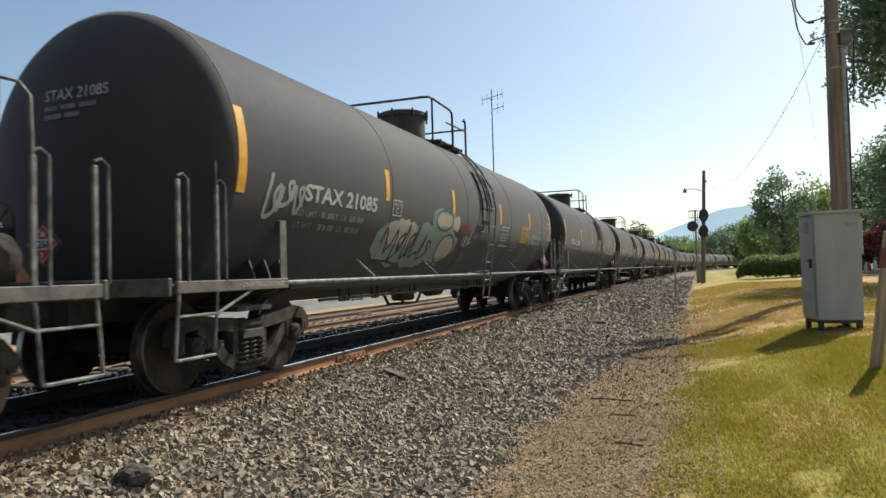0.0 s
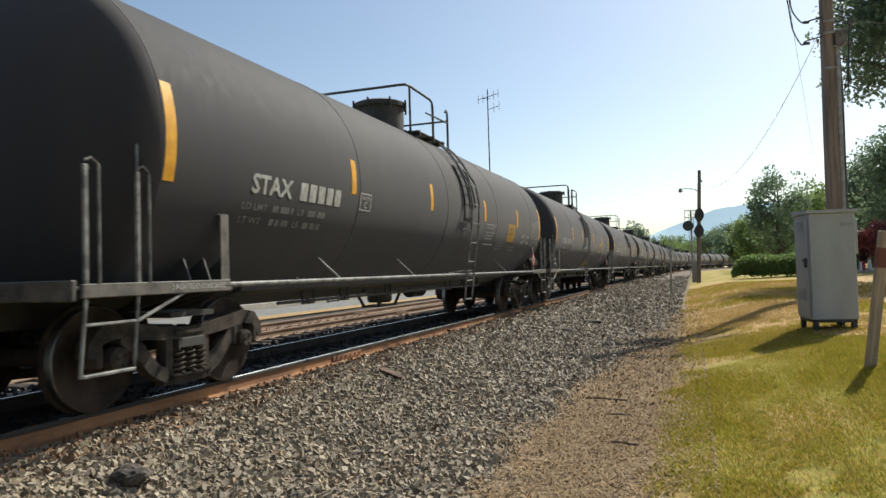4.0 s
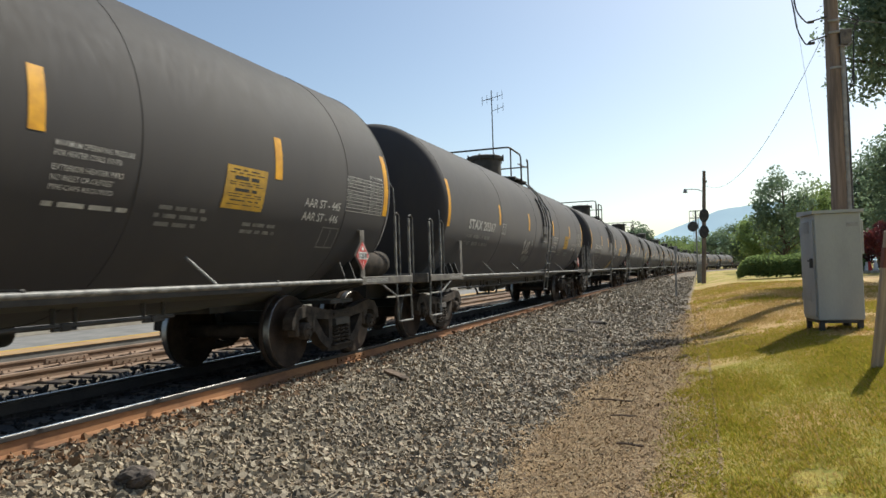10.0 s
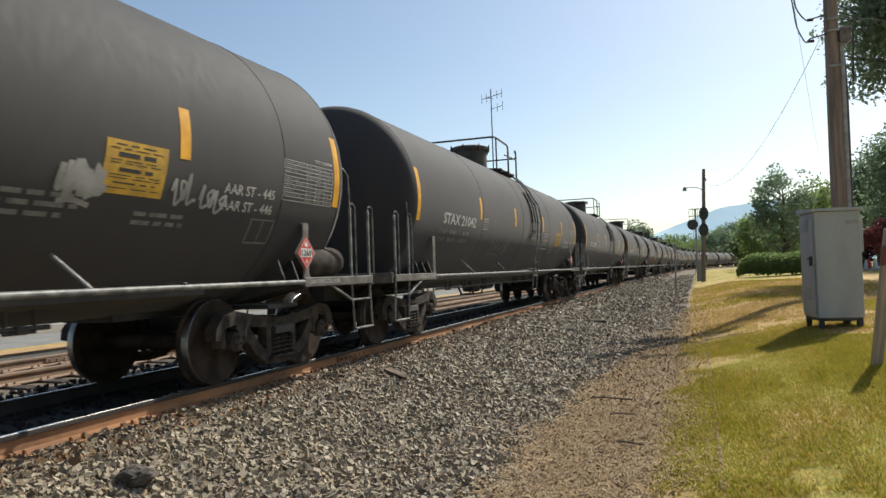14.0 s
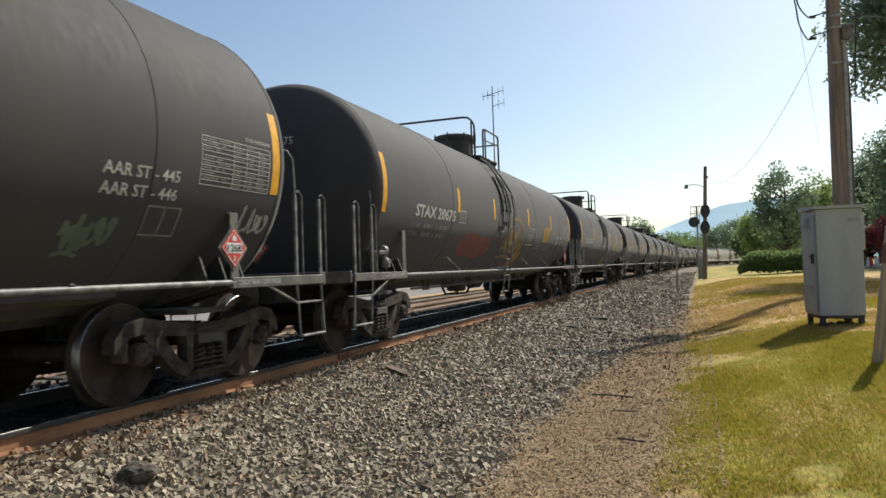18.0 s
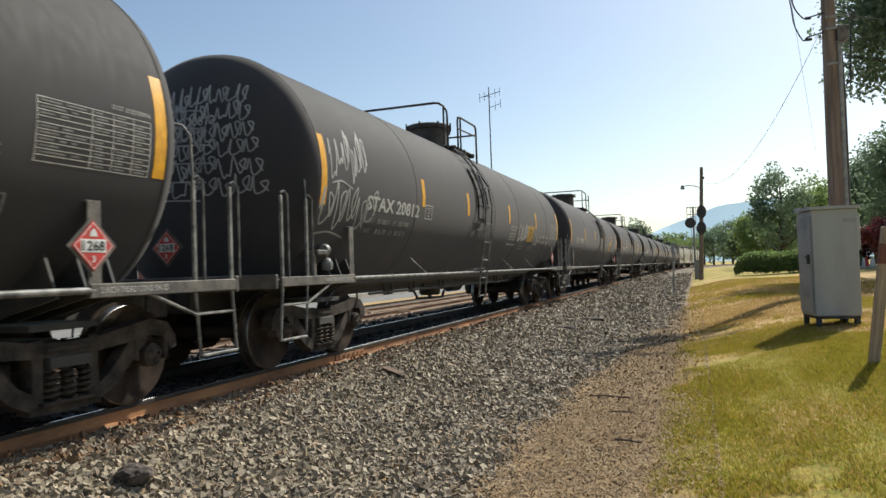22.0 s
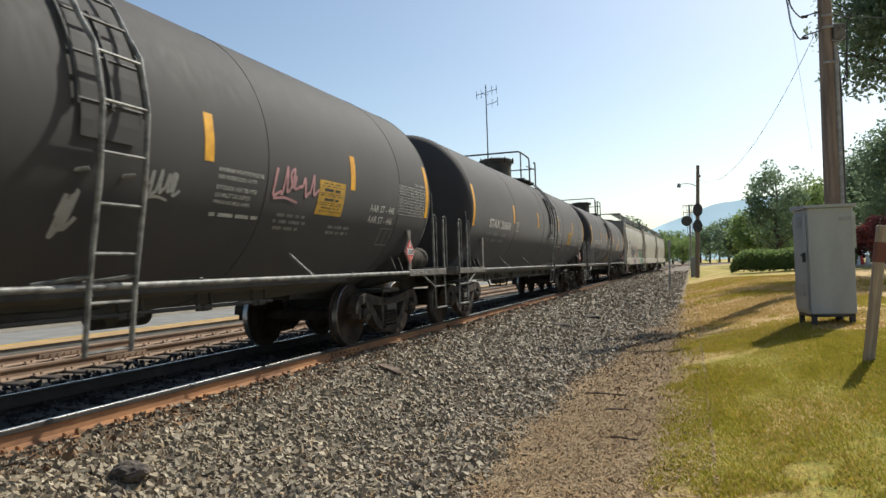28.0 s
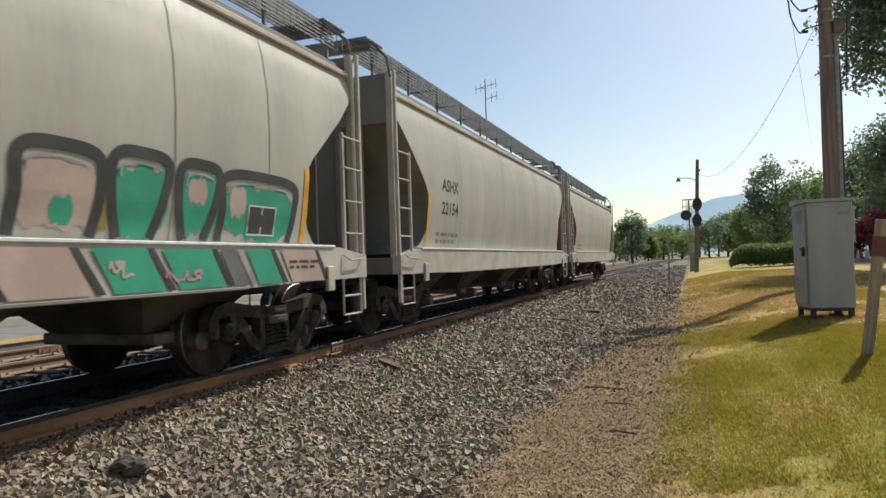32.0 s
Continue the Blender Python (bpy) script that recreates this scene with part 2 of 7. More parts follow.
BED = paint("ballast_fines", (0.25, 0.197, 0.138), (0.085, 0.067, 0.048), rough=0.95, scale=26, spread=0.6, bump=1.0, bump_scale=70, fine=0.8)
# near-black bed and stone colours stand for the shade under the train
SHADED_BED = paint("shaded_bed", (0.03, 0.028, 0.027), (0.05, 0.045, 0.04), rough=0.8, scale=14, bump=0.8, bump_scale=60)
SHADED_STONES = piecewise("shaded_stone", [(0.010, 0.010, 0.010), (0.020, 0.018, 0.017), (0.014, 0.013, 0.012), (0.028, 0.025, 0.023)], rough=0.75, bump=0.4)
STONES = piecewise("ballast_stone", [(0.13, 0.103, 0.071), (0.44, 0.352, 0.232), (0.27, 0.212, 0.142), (0.57, 0.465, 0.315), (0.19, 0.150, 0.103), (0.46, 0.325, 0.19)], rough=0.7, bump=0.4)
RUSTY_STONES = piecewise("rust_stained_stone", [(0.20, 0.105, 0.05), (0.31, 0.18, 0.09), (0.12, 0.075, 0.045), (0.34, 0.25, 0.16)], rough=0.9, bump=0.4)
ASPHALT = paint("lot_asphalt", (0.25, 0.235, 0.21), (0.18, 0.172, 0.155), rough=0.9, scale=2, bump=0.3, bump_scale=90)
CONCRETE = paint("pale_concrete", (0.46, 0.42, 0.35), (0.36, 0.32, 0.26), rough=0.85, scale=1.5, bump=0.25)
TACTILE = paint("ochre_paving", (0.46, 0.29, 0.12), (0.36, 0.22, 0.10), rough=0.8, scale=2, bump=0.25)
YELLOW_LINE = paint("yellow_line", (0.62, 0.42, 0.06), (0.5, 0.34, 0.06), rough=0.7, scale=5, bump=0.1)
CABINET = paint("cabinet_silver", (0.36, 0.37, 0.355), (0.30, 0.31, 0.30), rough=0.5, scale=2.2, bump=0.04, stretch=(1, 1, 0.3))
POLE_WOOD = paint("pole_wood", (0.24, 0.185, 0.145), (0.14, 0.108, 0.086), rough=0.9, scale=5, bump=0.6, stretch=(3, 3, 0.15))
DARK_METAL = paint("dark_metal", (0.03, 0.03, 0.03), (0.055, 0.05, 0.048), rough=0.6, scale=6, bump=0.1)
GREY_METAL = paint("grey_metal", (0.30, 0.30, 0.29), (0.2, 0.2, 0.19), rough=0.55, scale=6, bump=0.1)
CABLE = paint("cable_black", (0.025, 0.025, 0.026), (0.04, 0.04, 0.04), rough=0.6, bump=0)
STAKE_WOOD = paint("stake_wood", (0.46, 0.35, 0.24), (0.30, 0.225, 0.155), rough=0.9, scale=7, bump=0.4, stretch=(3, 3, 0.2))
BARK = paint("bark", (0.13, 0.10, 0.075), (0.07, 0.055, 0.042), rough=0.95, scale=5, bump=0.8, stretch=(2, 2, 0.4))
LEAF = piecewise("leaf_green", [(0.20, 0.29, 0.10), (0.32, 0.42, 0.15), (0.25, 0.35, 0.125), (0.38, 0.47, 0.17)], rough=0.6, bump=0, translucent=0.62, spec=0.2)
LEAF_DARK = piecewise("leaf_dark", [(0.17, 0.24, 0.155), (0.23, 0.31, 0.19), (0.19, 0.27, 0.17), (0.27, 0.34, 0.21)], rough=0.6, bump=0, translucent=0.62, spec=0.2)
LEAF_RED = piecewise("leaf_red", [(0.17, 0.04, 0.045), (0.26, 0.06, 0.06), (0.13, 0.035, 0.04)], rough=0.6, bump=0, translucent=0.35)
BLADES = piecewise("grass_blades", [(0.22, 0.26, 0.020), (0.54, 0.45, 0.060), (0.34, 0.345, 0.030), (0.66, 0.43, 0.11), (0.29, 0.32, 0.026)], rough=0.85, bump=0, translucent=0.5, spec=0.12)
STRAW = piecewise("dry_blades", [(0.64, 0.41, 0.18), (0.57, 0.375, 0.14), (0.49, 0.40, 0.10), (0.70, 0.48, 0.24)], rough=0.85, bump=0, translucent=0.45, spec=0.12)
LITTER = piecewise("straw_litter", [(0.66, 0.46, 0.25), (0.34, 0.22, 0.12), (0.74, 0.56, 0.34), (0.16, 0.105, 0.065), (0.55, 0.37, 0.19)], rough=0.9, bump=0, spec=0.15)
BRICK_RED = paint("brick_red", (0.24, 0.09, 0.06), (0.17, 0.065, 0.045), rough=0.9, scale=4, bump=0.3)
ROOF_GREY = paint("roof_grey", (0.28, 0.28, 0.27), (0.2, 0.2, 0.195), rough=0.8, scale=3, bump=0.2)
GLASS = glass("dark_glass")
SCRAP = paint("weathered_wood", (0.24, 0.17, 0.12), (0.10, 0.072, 0.052), rough=0.95, scale=8, bump=0.8)
ROCK = paint("dark_rock", (0.125, 0.098, 0.078), (0.055, 0.044, 0.036), rough=0.95, scale=9, bump=1.0)
RUBBER = paint("tyre_rubber", (0.02, 0.02, 0.02), (0.035, 0.035, 0.033), rough=0.8, bump=0.1)
CAR_PAINTS = [paint("car_silver", (0.55, 0.56, 0.57), (0.5, 0.5, 0.51), rough=0.25, metal=0.4, bump=0), paint("car_white", (0.75, 0.75, 0.74), (0.7, 0.7, 0.69), rough=0.3, bump=0), paint("car_dark", (0.03, 0.035, 0.045), (0.04, 0.04, 0.05), rough=0.25, bump=0)]


def lawn_material():
    """Lawn with dry patches, giving way to gritty soil beside the ballast."""
    m = bpy.data.materials.new("lawn_and_soil")
    m.use_nodes = True
    n, l = m.node_tree.nodes, m.node_tree.links
    b = n["Principled BSDF"]
    geo = n.new("ShaderNodeNewGeometry")

    def tex(scale, detail=5.0):
        t = n.new("ShaderNodeTexNoise")
        t.inputs["Scale"].default_value, t.inputs["Detail"].default_value = scale, detail
        l.new(geo.outputs["Position"], t.inputs["Vector"])
        return t.outputs[0]

    def span(value, a, z):
        r = n.new("ShaderNodeMapRange")
        r.inputs[1].default_value, r.inputs[2].default_value = a, z
        l.new(value, r.inputs[0])
        return r.outputs[0]

    def blend(f, a, z):
        x = n.new("ShaderNodeMix")
        x.data_type = "RGBA"
        l.new(f, x.inputs["Factor"])
        for key, c in (("A", a), ("B", z)):
            if isinstance(c, tuple):
                x.inputs[key].default_value = lin(c)
            else:
                l.new(c, x.inputs[key])
        return x.outputs["Result"]

    def maths(op, a, z):
        x = n.new("ShaderNodeMath")
        x.operation = op
        for i, c in enumerate((a, z)):
            if isinstance(c, (int, float)):
                x.inputs[i].default_value = c
            else:
                l.new(c, x.inputs[i])
        return x.outputs[0]

    green = blend(span(tex(9.0), 0.35, 0.65), (0.25, 0.24, 0.026), (0.43, 0.335, 0.055))
    dry = blend(span(tex(14.0), 0.35, 0.65), (0.64, 0.40, 0.185), (0.50, 0.345, 0.13))
    where = n.new("ShaderNodeSeparateXYZ")
    l.new(geo.outputs["Position"], where.inputs[0])
    worn = maths("MULTIPLY", span(where.outputs[1], 9.0, 17.0), span(where.outputs[1], 52.0, 34.0))
    grass = blend(span(maths("ADD", tex(0.42, 6.0), maths("MULTIPLY", worn, 0.21)), 0.46, 0.64), green, dry)
    soil = blend(span(tex(38.0, 8.0), 0.38, 0.62), (0.43, 0.285, 0.145), (0.15, 0.095, 0.05))
    dark = blend(span(tex(55.0, 6.0), 0.40, 0.60), (0.32, 0.245, 0.165), (0.11, 0.085, 0.06))
    far = span(maths("ADD", where.outputs[1], maths("MULTIPLY", tex(0.9), 7.0)), 13.5, 19.0)
    soil = blend(maths("MAXIMUM", span(tex(1.3), 0.55, 0.68), far), soil, dark)
    sep = n.new("ShaderNodeSeparateXYZ")
    l.new(geo.outputs["Position"], sep.inputs[0])
    edge = maths("ADD", sep.outputs[0], maths("MULTIPLY", maths("SUBTRACT", tex(2.1, 8.0), 0.5), 0.8))
    col = blend(span(edge, -0.40, -0.24), soil, grass)
    l.new(col, b.inputs["Base Color"])
    b.inputs["Roughness"].default_value = 0.95
    bp = n.new("ShaderNodeBump")
    bp.inputs["Strength"].default_value, bp.inputs["Distance"].default_value = 0.9, 0.03
    l.new(tex(45.0, 6.0), bp.inputs["Height"])
    l.new(bp.outputs[0], b.inputs["Normal"])
    return m


LAWN = lawn_material()


# ---- ground and tracks ----
# the track runs straight past the camera, eases a little to the right and then takes a bend
BENDS = ((38.0, 65.0, 0.02 / 27), (135.0, 640.0, 1 / 360))
LINE = []


def along(s, u=0.0):
    """Place and heading at s metres along the near track, u to its right: x, y, angle."""
    if not LINE:
        x, y, a = TRACK_X, 0.0, 0.0
        for k in range(2600):
            LINE.append((x, y, a))
            a += 0.25 * sum(c for lo, hi, c in BENDS if lo <= k * 0.25 < hi)
            x, y = x + 0.25 * math.sin(a), y + 0.25 * math.cos(a)
    if s <= 0:
        return TRACK_X + u, s, 0.0
    k = min(int(s * 4), len(LINE) - 2)
    f = s * 4 - k
    x, y, a = (p + (q - p) * f for p, q in zip(LINE[k], LINE[k + 1]))
    return x + u * math.cos(a), y - u * math.sin(a), a


def smooth(a, b, v):
    v = min(max((v - a) / (b - a), 0.0), 1.0)
    return v * v * (3 - 2 * v)


def ground_z(x, y):
    z = -0.62 + 0.17 * smooth(-3.0, -2.3, x)
    rise = 0.45 * smooth(-0.9, 2.4, x) + 0.3 * smooth(2.4, 12, x)
    return z + rise * (1 - smooth(105, 130, y))


def shoulder_z(x):
    """Top of the ballast on the near side."""
    u = x - TRACK_X
    if u < 1.6:
        return -0.19
    return -0.19 - 0.28 * smooth(1.5, 3.7, u)


def build_ground():
    xs = np.unique(np.concatenate([np.linspace(-2500, -60, 16), np.linspace(-60, -8, 12), np.linspace(-8, 14, 90), np.linspace(14, 60, 16), np.linspace(60, 2500, 16)]))
    ys = np.unique(np.concatenate([np.linspace(-2500, -30, 14), np.linspace(-30, 2, 16), np.linspace(2, 45, 90), np.linspace(45, 160, 50), np.linspace(160, 3500, 24)]))
    v = []
    for y in ys:
        for x in xs:
            near = -8 < x < 14 and 2 < y < 60
            v.append((x, y, ground_z(x, y) + (0.03 * noise.noise((x * 0.7, y * 0.5, 0)) + 0.012 * noise.noise((x * 4, y * 3, 7)) if near else 0)))
    nx = len(xs)
    f = [(j * nx + i, j * nx + i + 1, (j + 1) * nx + i + 1, (j + 1) * nx + i) for j in range(len(ys) - 1) for i in range(nx - 1)]
    me = big_mesh("ground", np.array(v), np.array(f), LAWN)
    me.polygons.foreach_set("use_smooth", [True] * len(me.polygons))
    thing("ground", me, None, "mown lawn with dry yellow patches and a strip of gritty soil", "ground", kind="structure")


def stations():
    s = [-480 + 40 * i for i in range(12)] + [0, 38] + [38 + 3 * i for i in range(1, 10)] + [100, 135] + [135 + 6 * i for i in range(1, 82)]
    return sorted(set(s))


def sweep(profile, closed, u=0.0):
    """A cross-section (offset, z) carried along the track."""
    v, f, n = [], [], len(profile)
    st = stations()
    for s in st:
        for o, z in profile:
            x, y, _ = along(s, u + o)
            v.append((x, y, z))
    for i in range(len(st) - 1):
        for k in range(n if closed else n - 1):
            a, b = i * n + k, i * n + (k + 1) % n
            f.append((a, b, b + n, a + n))
    return Geo().add(v, f)


def build_tracks():
    bed = sweep([(-7.6, -0.62), (-7.0, -0.30), (-2.6, -0.30), (-1.9, -0.20), (1.6, -0.19), (2.2, -0.25), (2.7, -0.34), (3.2, -0.43), (3.75, -0.47), (4.1, -0.60)], False)
    thing("ballast_bed", bed, BED, "grey crushed-stone railway ballast bed", "ballast", kind="structure")
    # dark strip that paints the train's shade onto the bed
    shade_strip = sweep([(-2.6, -0.294), (-1.95, -0.194), (-1.3, -0.183), (0.62, -0.183)], False)
    thing("shaded_bed", shade_strip, SHADED_BED, "ballast between the rails, painted dark for shade", "ballast", kind="structure")
    for name, u, z in (("near", 0.0, 0.0), ("siding", SIDING, -0.10)):
        ties = Geo()
        rng = random.Random(5)
        s = -480.0
        while s < 620:
            x, y, a = along(s, u)
            ties.box(x, y, z - 0.235, 2.6, 0.23, 0.13, 0.012 if 0 < s < 60 else 0, Matrix.Rotation(-a + rng.uniform(-0.01, 0.01), 3, "Z"))
            s += 0.54
        thing("railway_ties", ties, TIE, "dark weathered wooden sleepers set in ballast", "railway tie", kind="stuff")
        for side in (-1, 1):
            o = side * 0.7525
            foot = [(o - 0.076, z - 0.172), (o + 0.076, z - 0.172), (o + 0.076, z - 0.160), (o + 0.012, z - 0.138), (o + 0.009, z - 0.042), (o - 0.009, z - 0.042), (o - 0.012, z - 0.138), (o - 0.076, z - 0.160)]
            crown = [(o + 0.009, z - 0.048), (o + 0.036, z - 0.038), (o + 0.037, z - 0.010), (o + 0.031, z - 0.003), (o - 0.031, z - 0.003), (o - 0.037, z - 0.010), (o - 0.036, z - 0.038), (o - 0.009, z - 0.048)]
            head = [(o - 0.021, z - 0.0035), (o + 0.021, z - 0.0035), (o + 0.017, z), (o - 0.017, z)]
            rail = thing("rail", None, None, "rust-brown steel rail with a polished head" if name == "near" else "rusty siding rail", "rail", group="rails", kind="structure")
            # far rail and head sides get the rust with painted shade
            part("rail_body", sweep(foot, True, u), (RAIL_RUST if side > 0 else SHADED_RAIL) if name == "near" else SIDING_RUST, rail)
            part("rail_crown", sweep(crown, True, u), SHADED_RAIL if name == "near" else SIDING_RUST, rail, "side of the rail head, painted dark for shade")
            part("rail_top", sweep(head, True, u), RAIL_HEAD if name == "near" else SIDING_RUST, rail)
            # joint bars and tie plates on the stretch beside the camera
            plate = Geo().box(0, 0, 0, 0.36, 0.19, 0.018, 0.004).mesh("tie_plate", (RAIL_RUST if side > 0 else SHADED_RAIL) if name == "near" else SIDING_RUST)
            clip = Geo()
            for dx in (-0.10, 0.10):
                clip.box(dx, 0.06, 0.02, 0.035, 0.03, 0.035, 0.006)
                clip.box(dx, -0.06, 0.02, 0.035, 0.03, 0.035, 0.006)
            spike = clip.mesh("spike", (RAIL_RUST if side > 0 else SHADED_RAIL) if name == "near" else SIDING_RUST)
            k0 = round((480 + 2.5) / 0.54)
            for i in range(k0, k0 + (46 if name == "near" else 36)):
                y = -480 + 0.54 * i
                part("tie_plate", plate, None, rail, at=Matrix.Translation((TRACK_X + u + o, y, z - 0.165)))
                part("spikes", spike, None, rail, at=Matrix.Translation((TRACK_X + u + o, y, z - 0.160)))
            for y in (9.4, 21.3):
                jb = Geo().box(0, 0, 0, 0.02, 0.9, 0.085, 0.006)
                for b in range(6):
                    jb.cyl((0, -0.36 + 0.145 * b, 0), (0.03, -0.36 + 0.145 * b, 0), 0.017, seg=6)
                part("joint_bar", jb, (RAIL_RUST if side > 0 else SHADED_RAIL) if name == "near" else SIDING_RUST, rail, at=Matrix.Translation((TRACK_X + u + o + 0.024, y, z - 0.09)))


def scatter_stones(name, boxes, material, label, seed, rust=False):
    """Crushed stones lying on the ballast, thick near the camera."""
    rng = np.random.default_rng(seed)
    base = np.array([(a, b, c) for a in (-1, 1) for b in (-1, 1) for c in (-1, 1)]) * 0.72
    tri = np.array([(0, 1, 3), (0, 3, 2), (4, 6, 7), (4, 7, 5), (0, 4, 5), (0, 5, 1), (2, 3, 7), (2, 7, 6), (0, 2, 6), (0, 6, 4), (1, 5, 7), (1, 7, 3)])
    pts, size = [], []
    for x0, x1, y0, y1, per, r in boxes:
        k = int((x1 - x0) * (y1 - y0) * per)
        p = np.stack([rng.uniform(x0, x1, k), rng.uniform(y0, y1, k)], 1)
        edge = np.array([-1.52 + 0.88 * smooth(8.5, 19, b) + 0.30 * noise.noise((b * 0.6, a * 0.6, 4)) for a, b in p])
        past = (p[:, 0] - edge) / 0.55 + 0.5
        kept = rng.uniform(0, 1, k) > np.clip(past, 0, 0.91)
        p, past = p[kept], past[kept]
        k = len(p)
        pts.append(p)
        # only grit is left on the trodden strip
        size.append(r * rng.uniform(0.55, 1.35, k) ** 1.3 * np.clip(1.25 - 0.85 * past, 0.34, 1.0))
    pts, size = np.concatenate(pts), np.concatenate(size)
    k = len(pts)
    z = np.array([shoulder_z(x) if x < -2.25 else ground_z(x, y) for x, y in pts])
    # broken blocks: flat faces, tapered and sheared
    shape = np.repeat(base[None], k, 0)
    up = base[:, 2] > 0
    shape[:, up, :2] *= rng.uniform(0.25, 1.0, (k, 1, 2))
    shape[:, :, :2] += base[None, :, 2:] * rng.uniform(-0.5, 0.5, (k, 1, 2))
    shape += rng.uniform(-0.14, 0.14, (k, 8, 3))
    shape *= size[:, None, None] * rng.uniform(0.5, 1.45, (k, 1, 3))
    q = rng.normal(size=(k, 4))
    q /= np.linalg.norm(q, axis=1)[:, None]
    w, x, y, t = q.T
    rot = np.stack([1 - 2 * (y * y + t * t), 2 * (x * y - w * t), 2 * (x * t + w * y), 2 * (x * y + w * t), 1 - 2 * (x * x + t * t), 2 * (y * t - w * x), 2 * (x * t - w * y), 2 * (y * t + w * x), 1 - 2 * (x * x + y * y)], 1).reshape(k, 3, 3)
    v = np.einsum("kij,knj->kni", rot, shape)
    v[:, :, 0] += pts[:, 0, None]
    v[:, :, 1] += pts[:, 1, None]
    v[:, :, 2] += (z + size * rng.uniform(0.1, 0.75, k))[:, None]
    f = (tri[None] + (np.arange(k) * 8)[:, None, None]).reshape(-1, 3)
    thing(name, big_mesh(name, v.reshape(-1, 3), f, material), None, label, "ballast stones", kind="stuff")


def scatter_grass(name, boxes, material, label, seed, keep):
    rng = np.random.default_rng(seed)
    vs = []
    for x0, x1, y0, y1, per, h, wd in boxes:
        k = int((x1 - x0) * (y1 - y0) * per)
        x, y = rng.uniform(x0, x1, k), rng.uniform(y0, y1, k)
        m = np.array([noise.noise((a * 0.35, b * 0.35, 2.0)) + 0.35 * noise.noise((a * 2.2, b * 2.2, 5)) for a, b in zip(x, y)])
        edge = np.array([-0.30 + 0.16 * noise.noise((0.0, b * 1.1, 3.0)) + 0.12 * noise.noise((a * 3, b * 4, 9)) for a, b in zip(x, y)])
        m = m + 0.55 * np.clip((y - 8.5) / 8, 0, 1) * np.clip((50 - y) / 14, 0, 1) - 0.12
        ok = keep(m) & (x > edge + rng.exponential(0.12, k) - 0.1)
        x, y = x[ok], y[ok]
        k = len(x)
        z = np.array([ground_z(a, b) for a, b in zip(x, y)])
        hh, a = h * rng.uniform(0.5, 1.3, k), rng.uniform(0, 2 * np.pi, k)
        dx, dy = np.cos(a) * wd, np.sin(a) * wd
        lx, ly = rng.normal(0, 1.1, k) * hh, rng.normal(0, 1.1, k) * hh
        t = np.stack([np.stack([x - dx, y - dy, z - 0.02], 1), np.stack([x + dx, y + dy, z - 0.02], 1), np.stack([x + lx, y + ly, z + hh], 1)], 1)
        vs.append(t)
    v = np.concatenate(vs).reshape(-1, 3)
    thing(name, big_mesh(name, v, np.arange(len(v)).reshape(-1, 3), material), None, label, "grass", kind="stuff")


# ---- rolling stock: local y runs back from the leading shell edge, x to the camera's side, z from the rail head ----
# two batches of tank car, the second a little shorter and with its ladder and markings further forward
TANK_R, TANK_Z, END_GAP = 1.597, 2.376, 2.49
BATCH = {
    "long": dict(length=15.36, stripes=(0.05, 3.45, 6.35, 9.59, 12.48, 15.18), seams=(0.03, 3.70, 7.25, 10.62, 14.11, 15.33), plate=3.72, heater=9.81, decal=11.68, spec=13.12, panel=14.09, braces=(3.23, 5.72, 11.60), ladder=8.28, walk=0.0),
    "short": dict(length=15.21, stripes=(0.05, 3.30, 5.70, 8.92, 11.83, 15.03), seams=(0.03, 3.07, 7.70, 9.88, 13.39, 15.18), plate=3.46, heater=9.12, decal=11.00, spec=12.86, panel=13.93, braces=(3.60, 9.48, 11.90), ladder=6.50, walk=-0.60),
}
WHEEL_R = 0.457


def on_tank(y, arc, lift=0.006):
    """A point on the camera's side of the tank: arc metres up from its middle line."""
    a = arc / TANK_R
    return ((TANK_R + lift) * math.cos(a), y, TANK_Z + (TANK_R + lift) * math.sin(a))


def arc_of(z):
    return TANK_R * math.asin((z - TANK_Z) / TANK_R)


def patch(surface, y0, y1, z0, z1, lift=0.006, slant=0.0, ny=1, nz=6, geo=None):
    """A thin sheet on a curved side between two heights."""
    geo = geo or Geo()
    vs = []
    for j in range(nz + 1):
        for i in range(ny + 1):
            z = z0 + (z1 - z0) * j / nz
            vs.append(surface(y0 + (y1 - y0) * i / ny + slant * (j / nz - 0.5), z, lift))
    fs = [(j * (ny + 1) + i, j * (ny + 1) + i + 1, (j + 1) * (ny + 1) + i + 1, (j + 1) * (ny + 1) + i) for j in range(nz) for i in range(ny)]
    return geo.add(vs, fs)


def tank_side(y, z, lift):
    return on_tank(y, arc_of(z), 0.55 * lift)


LETTERS = {}


def letters(text, bold=0.012):
    """Vertices (u, v) and faces of a line of writing of unit letter height."""
    if (text, bold) not in LETTERS:
        cu = bpy.data.curves.new("writing", "FONT")
        cu.body, cu.size, cu.offset, cu.resolution_u = text, 1.0, bold, 2
        ob = bpy.data.objects.new("writing", cu)
        scene.collection.objects.link(ob)
        bpy.context.view_layer.update()
        me = bpy.data.meshes.new_from_object(ob.evaluated_get(bpy.context.evaluated_depsgraph_get()))
        vs = np.array([p.co[:2] for p in me.vertices])
        fs = [tuple(p.vertices) for p in me.polygons]
        bpy.data.objects.remove(ob)
        bpy.data.meshes.remove(me)
        vs -= vs.min(0)
        LETTERS[text, bold] = (vs / vs[:, 1].max(), fs)
    return LETTERS[text, bold]


